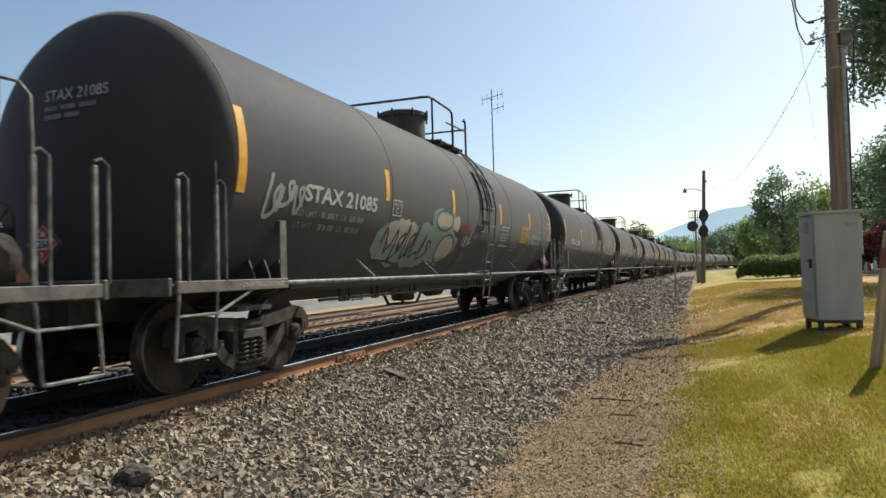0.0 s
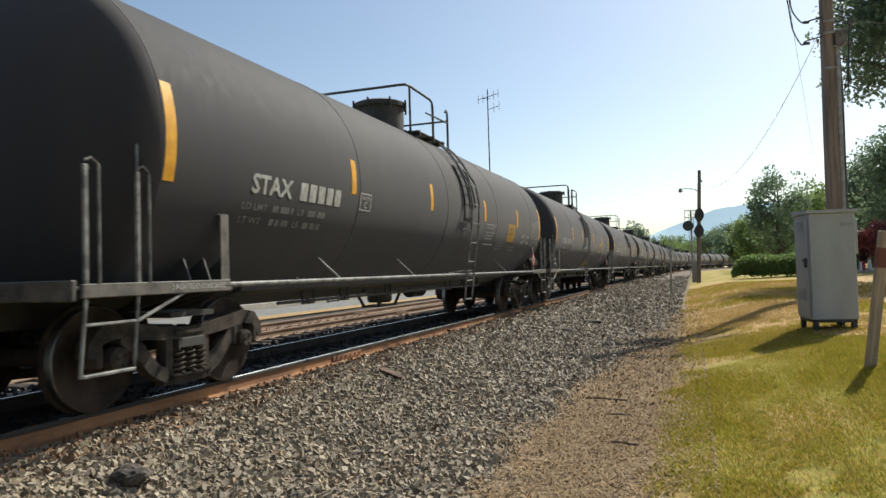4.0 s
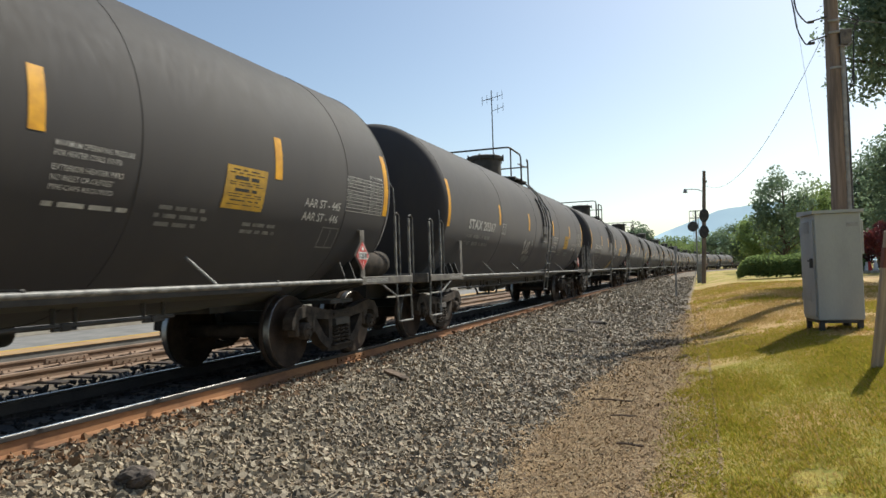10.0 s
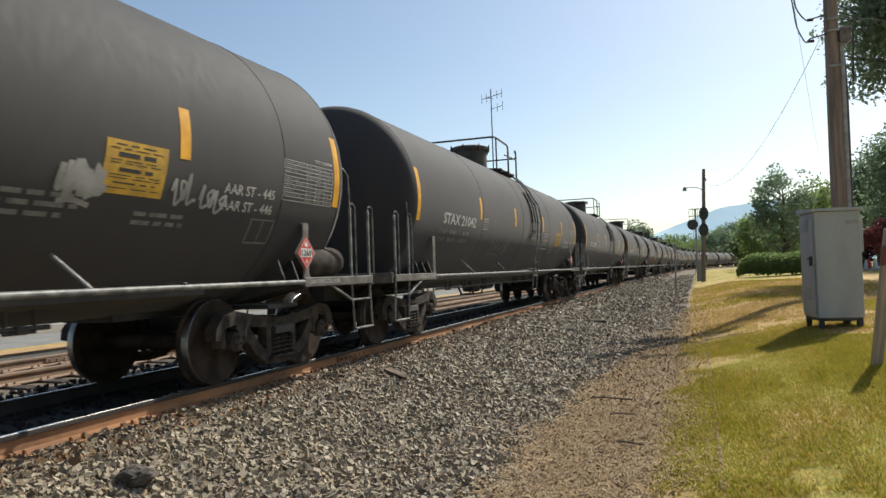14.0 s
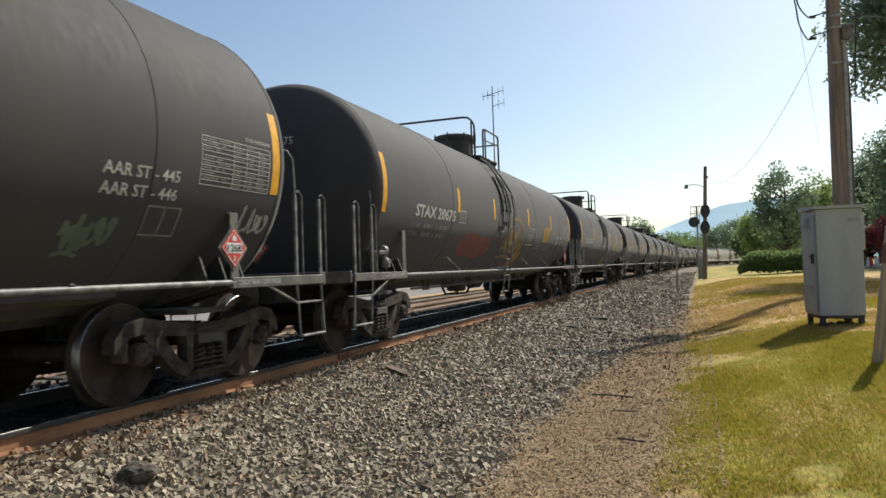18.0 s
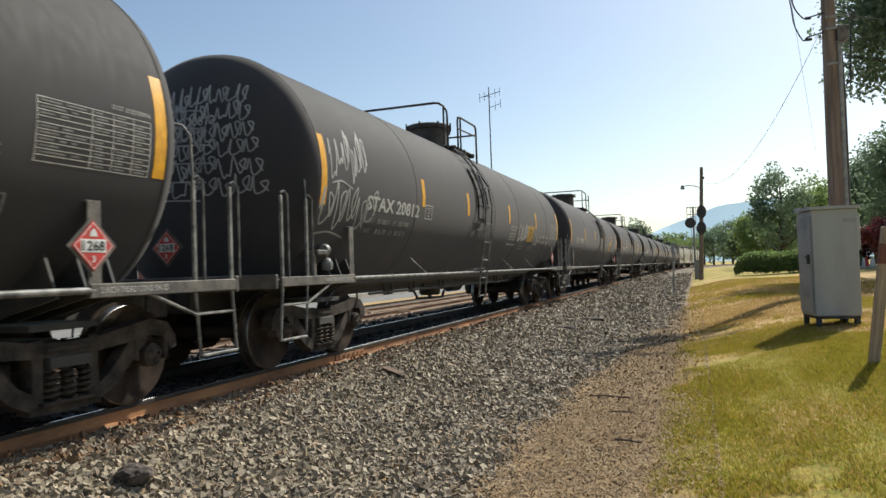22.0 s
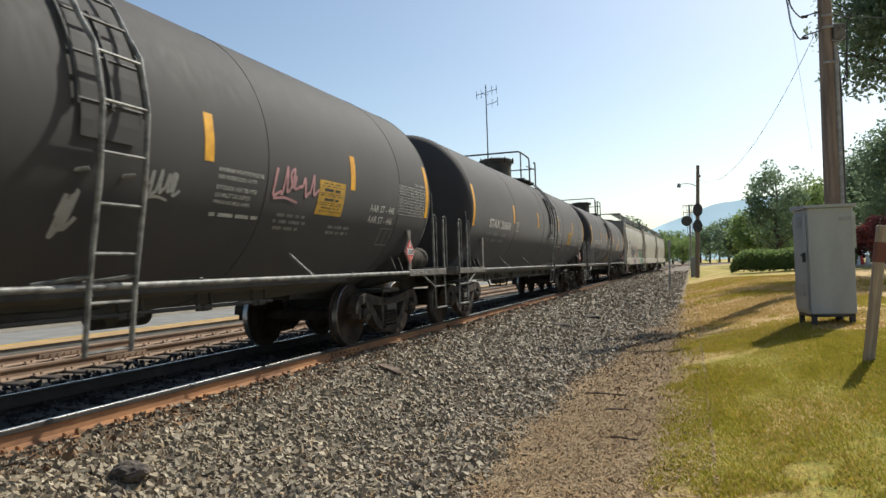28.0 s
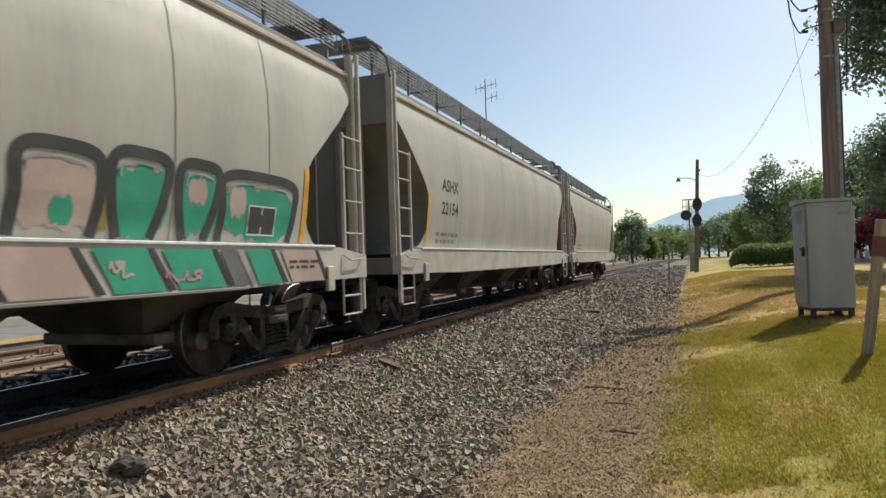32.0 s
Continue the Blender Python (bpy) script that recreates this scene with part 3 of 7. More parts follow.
def writing(surface, text, y0, y1, z0, height, lift=0.007, bold=0.012, geo=None):
    """Writing on a curved side, fitted between y0 and y1."""
    vs, fs = letters(text, bold)
    k = (y1 - y0) / vs[:, 0].max()
    geo = geo or Geo()
    return geo.add([surface(y0 + u * k, z0 + v * height, lift) for u, v in vs], fs)


def bars(surface, rows, lift=0.007, geo=None, seed=1):
    """Lines of writing too small to read: rows of (y0, y1, z, height)."""
    rng = random.Random(seed)
    geo = geo or Geo()
    for y0, y1, z, h in rows:
        y = y0
        while y < y1 - 0.03:
            w = min(rng.uniform(0.06, 0.26), y1 - y)
            patch(surface, y, y + w, z, z + h, lift, nz=1, geo=geo)
            y += w + 0.045
    return geo


def stroke(surface, pts, width, lift=0.008, geo=None):
    """A painted line through (y, z) points."""
    geo = geo or Geo()
    pts = [Vector(p) for p in pts]
    vs, n = [], len(pts)
    for i, p in enumerate(pts):
        d = (pts[min(i + 1, n - 1)] - pts[max(i - 1, 0)])
        d = d.normalized() if d.length > 1e-6 else Vector((1, 0))
        q = Vector((-d.y, d.x)) * width / 2
        for e in (p - q, p + q):
            vs.append(surface(e.x, e.y, lift))
    return geo.add(vs, [(2 * i, 2 * i + 1, 2 * i + 3, 2 * i + 2) for i in range(n - 1)])


def curl(pts, step=6):
    """A smooth line through corner points."""
    pts = [Vector(p) for p in pts]
    out = []
    for i in range(len(pts) - 1):
        a, b, c, d = pts[max(i - 1, 0)], pts[i], pts[i + 1], pts[min(i + 2, len(pts) - 1)]
        for k in range(step):
            t = k / step
            out.append(0.5 * ((2 * b) + (c - a) * t + (2 * a - 5 * b + 4 * c - d) * t * t + (3 * b - a - 3 * c + d) * t ** 3))
    return out + [pts[-1]]


def scrawl(surface, y0, y1, z0, z1, loops, width, seed, lift=0.008, geo=None, lean=0.0):
    """One running line of spray-paint loops and strokes across a rectangle, that spells nothing."""
    rng = random.Random(seed)
    geo = geo or Geo()
    w, h = (y1 - y0) / loops, z1 - z0
    pts = [(y0, z0 + 0.4 * h)]
    for k in range(loops):
        a = y0 + k * w
        top, low = z0 + h * rng.uniform(0.65, 1.0), z0 + h * rng.uniform(0.0, 0.3)
        back = rng.uniform(-0.1, 0.35) * w
        pts += [(a + 0.15 * w, top), (a + rng.uniform(0.3, 0.6) * w - back, low), (a + 0.75 * w, low + 0.1 * h)]
        if rng.random() < 0.6:
            pts += [(a + 0.95 * w, low + rng.uniform(0.4, 0.7) * h), (a + 0.55 * w, low + rng.uniform(0.35, 0.6) * h)]
        pts.append((a + 0.95 * w, low + rng.uniform(0.0, 0.2) * h))
    pts = [(y + lean * (z - z0), z) for y, z in pts]
    stroke(surface, curl(pts), width, lift, geo)
    if loops > 3:
        e = rng.uniform(0.5, 0.8)
        stroke(surface, curl([(y0 + 0.1 * h, z0 - 0.08 * h), (y0 + e * (y1 - y0) / 2, z0 - 0.02 * h), (y0 + e * (y1 - y0), z0 - 0.12 * h)]), width * 0.8, lift, geo)
    return geo


def blob(surface, y0, y1, z0, z1, seed, lift=0.007, geo=None, n=14):
    """A filled, rounded and uneven field of paint."""
    rng = random.Random(seed)
    geo = geo or Geo()
    lo = [z0 + (z1 - z0) * 0.18 * rng.random() for _ in range(n + 1)]
    hi = [z1 - (z1 - z0) * 0.18 * rng.random() for _ in range(n + 1)]
    mid, vs, m = (z0 + z1) / 2, [], 8
    for i in range(n + 1):
        e = min(i, n - i) / (n * 0.18)
        k = math.sin(min(e, 1) * math.pi / 2) ** 0.6 if e > 0 else 0.35
        for j in range(m + 1):
            a, b = mid + (lo[i] - mid) * k, mid + (hi[i] - mid) * k
            vs.append(surface(y0 + (y1 - y0) * i / n, a + (b - a) * j / m, lift))
    fs = [(i * (m + 1) + j, i * (m + 1) + j + 1, (i + 1) * (m + 1) + j + 1, (i + 1) * (m + 1) + j) for i in range(n) for j in range(m)]
    return geo.add(vs, fs)


# wheels and trucks, shared by all cars
def wheel_mesh():
    prof = [(0.05, -0.03), (0.14, -0.05), (0.16, 0.0), (0.36, 0.02), (0.385, -0.035), (0.40, -0.07), (0.484, -0.068), (0.482, -0.045), (0.459, -0.032), (0.452, 0.065), (0.40, 0.07), (0.37, 0.055), (0.16, 0.05), (0.13, 0.10), (0.05, 0.10)]
    return Geo().turned(prof, "x", 36).mesh("wheel", WHEEL, True, 35)


WHEEL_ME = wheel_mesh()
TREAD_ME = Geo().turned([(0.4525, 0.062), (0.4575, 0.058), (0.4605, -0.02), (0.4525, -0.03)], "x", 36, caps=False).mesh("tread", TREAD, True)
AXLE_ME = Geo().turned([(0.075, -0.99), (0.075, -0.80), (0.09, -0.72), (0.085, 0.0), (0.09, 0.72), (0.075, 0.80), (0.075, 0.99)], "x", 14).mesh("axle", WHEEL, True)


def cap_mesh():
    g = Geo().turned([(0.02, 0.045), (0.075, 0.045), (0.085, 0.03), (0.105, 0.02), (0.11, -0.07), (0.02, -0.07)], "x", 18)
    for k in range(3):
        a = 2 * math.pi * k / 3 + 0.3
        g.cyl((0.04, 0.05 * math.cos(a), 0.05 * math.sin(a)), (0.065, 0.05 * math.cos(a), 0.05 * math.sin(a)), 0.016, seg=6)
    return g.mesh("bearing_cap", CASTING, True)


CAP_ME = cap_mesh()


def frame_mesh():
    """Cast truck side frame: top member arched over the bearings, a sagging tension member and open windows."""
    g = Geo()

    count = []

    def bar(pts, d):
        # each member a little thinner than the last, so that no faces coincide
        count.append(1)
        t0, t1 = -0.075 + 0.004 * len(count), 0.075 - 0.004 * len(count)
        pts = [Vector(p) for p in pts]
        ring_a, ring_b = [], []
        for i, p in enumerate(pts):
            q = (pts[min(i + 1, len(pts) - 1)] - pts[max(i - 1, 0)]).normalized()
            n = Vector((-q.y, q.x)) * d[i] / 2
            ring_a.append(p + n)
            ring_b.append(p - n)
        out = ring_a + ring_b[::-1]
        n = len(pts)
        vs = [(t, p.x, p.y) for t in (t0, t1) for p in out]
        # faces strip by strip, so that the bent bar stays sound
        fs = []
        for i in range(n - 1):
            a, b, c, e = i, i + 1, 2 * n - 2 - i, 2 * n - 1 - i
            fs += [(a, b, c, e), (a + 2 * n, e + 2 * n, c + 2 * n, b + 2 * n), (a, a + 2 * n, b + 2 * n, b), (e, c, c + 2 * n, e + 2 * n)]
        fs += [(0, 2 * n - 1, 4 * n - 1, 2 * n), (n - 1, n - 1 + 2 * n, n + 2 * n, n)]
        g.add(vs, fs)

    bar([(-1.17, 0.49), (-1.15, 0.59), (-1.06, 0.68), (-0.88, 0.71), (-0.60, 0.665), (-0.30, 0.625), (0, 0.615), (0.30, 0.625), (0.60, 0.665), (0.88, 0.71), (1.06, 0.68), (1.15, 0.59), (1.17, 0.49)], [0.08, 0.11, 0.14, 0.15, 0.14, 0.12, 0.11, 0.12, 0.14, 0.15, 0.14, 0.11, 0.08])
    for s in (-1, 1):
        bar([(s * 0.82, 0.66), (s * 0.66, 0.52), (s * 0.46, 0.31), (s * 0.27, 0.21)], [0.16, 0.14, 0.13, 0.12])
        bar([(s * 0.27, 0.70), (s * 0.26, 0.45), (s * 0.27, 0.22)], [0.10, 0.09, 0.10])
        g.box(0, s * 0.72, 0.52, 0.16, 0.05, 0.20, 0.015)
        g.box(0, s * 1.08, 0.50, 0.15, 0.06, 0.20, 0.015)
    bar([(-0.33, 0.19), (0, 0.17), (0.33, 0.19)], [0.10, 0.10, 0.10])
    g.box(0.0, 0, 0.215, 0.24, 0.52, 0.03, 0.008)
    g.box(0.085, 0, 0.625, 0.02, 0.42, 0.04, 0.006)
    return g.mesh("side_frame", CASTING, True, 30)


FRAME_ME = frame_mesh()


def spring_mesh():
    pts = [(0.052 * math.cos(k * 1.1), 0.052 * math.sin(k * 1.1), 0.235 + 0.235 * k / 28) for k in range(29)]
    return Geo().tube(pts, 0.0135, 4).mesh("spring", CASTING, True)


SPRING_ME = spring_mesh()
BOLSTER_ME = Geo().prism([(-1.11, 0.48), (-0.8, 0.46), (-0.4, 0.40), (0.4, 0.40), (0.8, 0.46), (1.11, 0.48), (1.11, 0.56), (0.7, 0.68), (-0.7, 0.68), (-1.11, 0.56)], "y", -0.19, 0.19).mesh("bolster", FRAME_BLACK)
BRAKE_ME = Geo().box(0, 0, 0.47, 1.7, 0.10, 0.12, 0.02).box(0.72, 0.06, 0.50, 0.10, 0.10, 0.34, 0.02).box(-0.72, 0.06, 0.50, 0.10, 0.10, 0.34, 0.02).mesh("brake_beam", FRAME_BLACK)


def add_trucks(car, centres):
    for c in centres:
        bolster = part("bolster", BOLSTER_ME, None, car, at=Matrix.Translation((0, c, 0)))
        for s in (-1, 1):
            flip = Matrix.Identity(4) if s > 0 else Matrix.Rotation(math.pi, 4, "Z")
            part("side_frame", FRAME_ME, None, bolster, "dusty cast steel side frame", at=Matrix.Translation((s * 1.0, 0, 0)) @ flip)
            for x, y in ((0.07, -0.15), (0.07, 0.0), (0.07, 0.15), (-0.06, -0.08), (-0.06, 0.08)):
                part("spring", SPRING_ME, None, bolster, at=Matrix.Translation((s * 1.0 + x * s, y, 0)))
        for d in (-0.36, 0.36):
            part("brake_beam", BRAKE_ME, None, bolster, at=Matrix.Translation((0, d, 0)) @ (Matrix.Identity(4) if d < 0 else Matrix.Rotation(math.pi, 4, "Z")))
        for d in (-0.89, 0.89):
            axle = part("wheelset", AXLE_ME, None, car, at=Matrix.Translation((0, c + d, WHEEL_R)))
            for s in (-1, 1):
                flip = Matrix.Identity(4) if s > 0 else Matrix.Rotation(math.pi, 4, "Z")
                part("wheel", WHEEL_ME, None, axle, at=Matrix.Translation((s * 0.76, 0, 0)) @ flip)
                part("tread", TREAD_ME, None, axle, "polished steel tread", at=Matrix.Translation((s * 0.76, 0, 0)) @ flip)
                part("bearing_cap", CAP_ME, None, axle, at=Matrix.Translation((s * 1.07, 0, 0)) @ flip)


def coupler_geo(y, s):
    """A knuckle coupler that looks out from y, s = -1 forwards."""
    g = Geo().box(0, y + s * 0.20, 0.86, 0.14, 0.42, 0.17, 0.02)
    g.prism([(-0.15, y + s * 0.38), (0.16, y + s * 0.36), (0.18, y + s * 0.52), (0.05, y + s * 0.60), (-0.04, y + s * 0.50), (-0.16, y + s * 0.62)], "z", 0.72, 1.0)
    return g


def build_tank_car(batch):
    b = BATCH[batch]
    TANK_L = b["length"]
    car = thing("tank_car", None, None, "black cylindrical railway tank car with yellow reflective stripes", "tank car", group="tank cars of the freight train")
    dish = [(TANK_R * math.sin(math.pi / 2 * k / 9), -0.42 * math.cos(math.pi / 2 * k / 9) - 0.0) for k in range(1, 9)]
    prof = [(r, y) for r, y in dish] + [(TANK_R - 0.012, -0.02), (TANK_R, 0.0), (TANK_R, 0.02)]
    prof += [(TANK_R, TANK_L - 0.02), (TANK_R, TANK_L), (TANK_R - 0.012, TANK_L + 0.02)] + [(r, TANK_L - y) for r, y in dish[::-1]]
    tank = part("tank_shell", Geo().turned(prof, "y", 96, (0, 0, TANK_Z)), BLACK, car, smooth=True)
    for y in b["seams"]:
        part("jacket_band", Geo().turned([(TANK_R - 0.01, y - 0.012), (TANK_R + 0.0045, y - 0.008), (TANK_R + 0.0045, y + 0.008), (TANK_R - 0.01, y + 0.012)], "y", 96, (0, 0, TANK_Z)), BLACK, tank, smooth=True)
    for k, y in enumerate(b["stripes"]):
        z0, z1 = (1.98, 2.84) if k in (0, 5) else (2.19, 2.64)
        part("reflector", patch(tank_side, y, y + 0.13, z0, z1, nz=8), STRIPE, car, "yellow reflective stripe", smooth=True)
    # stencils that every car carries
    ring = Geo()
    p = b["plate"]
    for y0, y1, z0, z1 in ((0, 0.33, 1.995, 2.012), (0, 0.33, 2.213, 2.23), (0, 0.018, 2.012, 2.213), (0.312, 0.33, 2.012, 2.213)):
        patch(tank_side, p + y0, p + y1, z0, z1, nz=4, geo=ring)
    writing(tank_side, "PLATE", p + 0.06, p + 0.27, 2.145, 0.045, geo=ring, bold=0.0)
    writing(tank_side, "C", p + 0.12, p + 0.21, 2.03, 0.09, geo=ring)
    part("clearance_stencil", ring, STENCIL, car, "white boxed clearance stencil")
    coil = Geo()
    for i, (text, w) in enumerate((("MAXIMUM OPERATING PRESSURE", 0.73), ("FOR HEATER COILS 150 PSI", 0.60), ("EXTERIOR HEATER PIPES", 0.64), ("NO INLET OR OUTLET", 0.55), ("PIPE CAPS REQUIRED", 0.57))):
        writing(tank_side, text, b["heater"], b["heater"] + w, (2.12, 2.05, 1.95, 1.88, 1.81)[i], 0.042, bold=0.004, geo=coil)
    bars(tank_side, [(b["heater"] - 0.02, b["heater"] + 0.76, 1.70, 0.035)], geo=coil)
    part("heater_stencil", coil, STENCIL, car, "small white stencilled lines")
    yellow = part("safety_decal", patch(tank_side, b["decal"], b["decal"] + 0.655, 1.83, 2.245, slant=0.02), DECAL, car, "yellow decal with black lines")
    part("decal_print", bars(tank_side, [(b["decal"] + u, b["decal"] + 0.655 - u, z, h) for u, z, h in ((0.10, 2.205, 0.011), (0.05, 2.175, 0.008), (0.13, 2.115, 0.036), (0.06, 2.085, 0.008), (0.06, 2.062, 0.008), (0.15, 2.002, 0.030), (0.06, 1.972, 0.008), (0.06, 1.948, 0.008), (0.10, 1.910, 0.012), (0.06, 1.872, 0.008))], 0.010, seed=4), INK, yellow)
    part("faint_stencil", bars(tank_side, [(b["decal"] + y0, b["decal"] + y1, z, 0.035) for y0, y1, z in ((-0.78, -0.20, 1.76), (-0.82, -0.15, 1.69), (-0.78, -0.25, 1.62), (0.40, 1.05, 1.68), (0.40, 1.0, 1.61))], seed=9), FAINT, car)
    spec = Geo()
    writing(tank_side, "AAR ST - 445", b["spec"], b["spec"] + 0.83, 1.955, 0.10, geo=spec)
    writing(tank_side, "AAR ST - 446", b["spec"], b["spec"] + 0.83, 1.80, 0.10, geo=spec)
    part("spec_stencil", spec, STENCIL, car)
    sq = Geo()
    q = b["spec"] + 0.53
    for y0, y1, z0, z1 in ((0, 0.41, 1.50, 1.516), (0, 0.41, 1.735, 1.75), (0, 0.018, 1.516, 1.735), (0.392, 0.41, 1.516, 1.735), (0.20, 0.218, 1.516, 1.735)):
        patch(tank_side, q + y0, q + y1, z0, z1, nz=4, geo=sq)
    part("boxed_stencil", sq, FAINT, car)
    grid, p = Geo(), b["panel"]
    for k in range(11):
        patch(tank_side, p, p + 1.05, 1.975 + 0.044 * k, 1.982 + 0.044 * k, nz=1, geo=grid)
    for u in (0, 0.46, 0.66, 0.86, 1.042):
        patch(tank_side, p + u, p + u + 0.009, 1.975, 2.42, nz=4, geo=grid)
    rows = Geo()
    for u, w, r in ((0.03, 0.38, 6), (0.49, 0.13, 7), (0.69, 0.13, 8), (0.89, 0.12, 9)):
        bars(tank_side, [(p + u, p + u + w * (0.6 + 0.4 * ((k * 7 + r) % 5) / 4), 1.994 + 0.044 * k, 0.014) for k in range(10) if (k + r) % 6], geo=rows, seed=r)
    part("date_stencil", rows, FAINT, car)
    part("test_panel", grid, STENCIL, car, "white stencilled table of test dates")
    part("code_stencil", writing(tank_side, "DOT 117J100W1", b["panel"] + 0.65, b["panel"] + 1.04, 2.445, 0.05, bold=0.006), STENCIL, car)
    limits = bars(tank_side, [(1.74, 2.14, 1.83, 0.07), (2.46, 2.86, 1.83, 0.07), (1.74, 2.10, 1.69, 0.07), (2.42, 2.80, 1.69, 0.07)], seed=3)
    for text, y0, y1, z in (("LD LMT", 1.20, 1.64, 1.83), ("LB", 2.24, 2.37, 1.83), ("LT WT", 1.20, 1.58, 1.69), ("LB", 2.20, 2.33, 1.69)):
        writing(tank_side, text, y0, y1, z, 0.07, bold=0.01, geo=limits)
    part("limit_stencil", limits, FAINT, car)
    # hollow side sill pipe with braces
    for s in (-1, 1):
        part("sill_pipe", Geo().cyl((s * 1.50, 0.90, 1.07), (s * 1.50, TANK_L - 0.74, 1.07), 0.028, seg=10), GRAB if s > 0 else FRAME_BLACK, car, smooth=True)
        for y in b["braces"]:
            y2 = y - 0.15
            part("sill_brace", Geo().tube([(s * 1.50, y, 1.09), (s * 1.27, y2, 1.36)], 0.017, 6), GRAB, car)
        for y in (2.2, 4.6, 7.2, 9.6, 12.6):
            part("pipe_bracket", Geo().box(s * 1.35, y, 1.09, 0.34, 0.05, 0.05, 0.008), FRAME_BLACK, car)
    # end platforms
    for e, y0, s in (("front", 0.12, -1), ("rear", TANK_L + 0.08, 1)):
        def yy(d):
            return y0 + s * d
        sill = Geo().prism([(-0.33, 0.74), (0.33, 0.74), (0.33, 1.06), (-0.33, 1.06)], "y", yy(-2.5), yy(0.92))
        part("draft_sill", sill, FRAME_BLACK, car)
        part("coupler", coupler_geo(yy(0.90), s), CASTING, car)
        deck = Geo().box(0, yy(0.62), 1.085, 3.0, 0.60, 0.03, 0.005)
        part("end_platform", deck, FRAME_BLACK, car)
        for side in (-1, 1):
            part("side_shelf", Geo().box(side * 1.22, yy(-0.27), 1.082, 0.54, 1.18, 0.024, 0.004), FRAME_BLACK, car)
        part("end_sill", Geo().box(0, yy(0.92), 1.07, 3.0, 0.05, 0.16, 0.01), DUSTY, car)
        for q in (-0.28, 0.0, 0.28):
            part("saddle_web", Geo().prism([(-1.40, 1.02), (-0.4, 0.78), (0.4, 0.78), (1.40, 1.02), (1.28, 1.34), (1.0, 1.12), (0.5, 0.92), (-0.5, 0.92), (-1.0, 1.12), (-1.28, 1.34)], "y", yy(-0.77) + q - 0.012, yy(-0.77) + q + 0.012), FRAME_BLACK, car)
        part("saddle_plate", Geo().box(0, yy(-0.77), 0.80, 2.3, 0.62, 0.05), FRAME_BLACK, car)
        for side in (-1, 1):
            x = side * 1.5
            part("side_plate", Geo().box(x, yy(0.0), 1.065, 0.05, 1.74, 0.11, 0.008), DUSTY, car, "dusty side plate of the end platform")
            if side > 0:
                part("plate_lettering", writing(lambda y, z, o: (1.5265, y, z), "2 INCH TREAD COND SHOES", yy(-0.42) - 0.36, yy(-0.42) + 0.36, 1.045, 0.05, bold=0.01), STENCIL, car)
            post = Geo().box(x, yy(-0.81), 1.42, 0.012, 0.125, 0.66, 0.003)
            post.tube([(x, yy(-0.81), 1.73), (x - side * 0.08, yy(-0.81) - 0.10, 1.77), (x - side * 0.18, yy(-0.81) - 0.22, 1.80)], 0.014, 6)
            part("bracket_post", post, DUSTY, car)
            for d in (0.82, 0.30):
                part("corner_post", Geo().box(x, yy(d), 1.53, 0.03, 0.045, 0.98, 0.006), GRAB, car)
                q = d + 0.11 * s
                hoop = [(x, yy(d), 2.05), (x + side * 0.01, yy(d + 0.05 * s), 2.075), (x + side * 0.02, yy(q), 2.03), (x + side * 0.02, yy(q), 1.12)]
                part("grab_iron", Geo().tube(hoop, 0.012, 6), GRAB, car, smooth=True)
            top = 2.34 if e == "front" else 2.55
            hook = [(x, yy(0.30), 2.02), (x - side * 0.01, yy(0.29), top - 0.12), (x - side * 0.05, yy(0.24), top - 0.03), (x - side * 0.16, yy(0.12), top)]
            part("top_hook", Geo().tube(hook, 0.012, 6), GRAB, car, smooth=True)
            step = Geo().tube([(x, yy(0.82), 1.05), (x, yy(0.88), 0.43), (x, yy(0.36), 0.43), (x, yy(0.30), 1.05)], 0.016, 6)
            step.cyl((x, yy(0.84), 0.81), (x, yy(0.33), 0.81), 0.014, seg=6)
            step.box(x, yy(0.62), 0.43, 0.06, 0.50, 0.025, 0.005)
            part("sill_step", step, GRAB, car)
            part("step_brace", Geo().tube([(x, yy(0.33), 0.80), (x, yy(-0.25), 1.02)], 0.016, 6), GRAB, car)
        rail = Geo().tube([(-1.48, yy(0.94), 1.95), (-0.9, yy(0.95), 1.95), (-0.9, yy(0.95), 1.15)], 0.014, 6)
        part("end_rail", rail, GRAB, car)
    # brake hand wheel and its box stand on the leading platform
    bw = Geo().turned([(0.24, -0.012), (0.255, 0.0), (0.24, 0.012), (0.225, 0.0), (0.24, -0.012)], "y", 20, (-0.75, -0.68, 1.72), False)
    for k in range(4):
        a = k * math.pi / 4
        bw.cyl((-0.75 - 0.24 * math.cos(a), -0.68, 1.72 - 0.24 * math.sin(a)), (-0.75 + 0.24 * math.cos(a), -0.68, 1.72 + 0.24 * math.sin(a)), 0.009, seg=5)
    stand = part("brake_stand", Geo().box(-0.75, -0.58, 1.40, 0.14, 0.14, 0.62, 0.02), FRAME_BLACK, car)
    part("brake_wheel", bw, FRAME_BLACK, stand)
    # air reservoir on the trailing platform
    if batch == "long":
        part("air_cylinder", Geo().turned([(0.04, TANK_L - 0.52), (0.17, TANK_L - 0.49), (0.19, TANK_L - 0.43), (0.19, TANK_L + 0.30), (0.182, TANK_L + 0.36), (0.12, TANK_L + 0.42), (0.04, TANK_L + 0.44)], "y", 24, (1.22, 0, 1.31)), CASTING, car, "dusty air cylinder", smooth=True)
    # hazard placards on the trailing post and the heads
    def placard(x, y, z, facing):
        def flat(u, v, o):
            return (x + o, y + u, z + v) if facing == "x" else (x - u * facing, y + facing * o, z + v)
        k = 0.19
        g = Geo()
        pts = [(-k, 0), (0, -k), (k, 0), (0, k)]
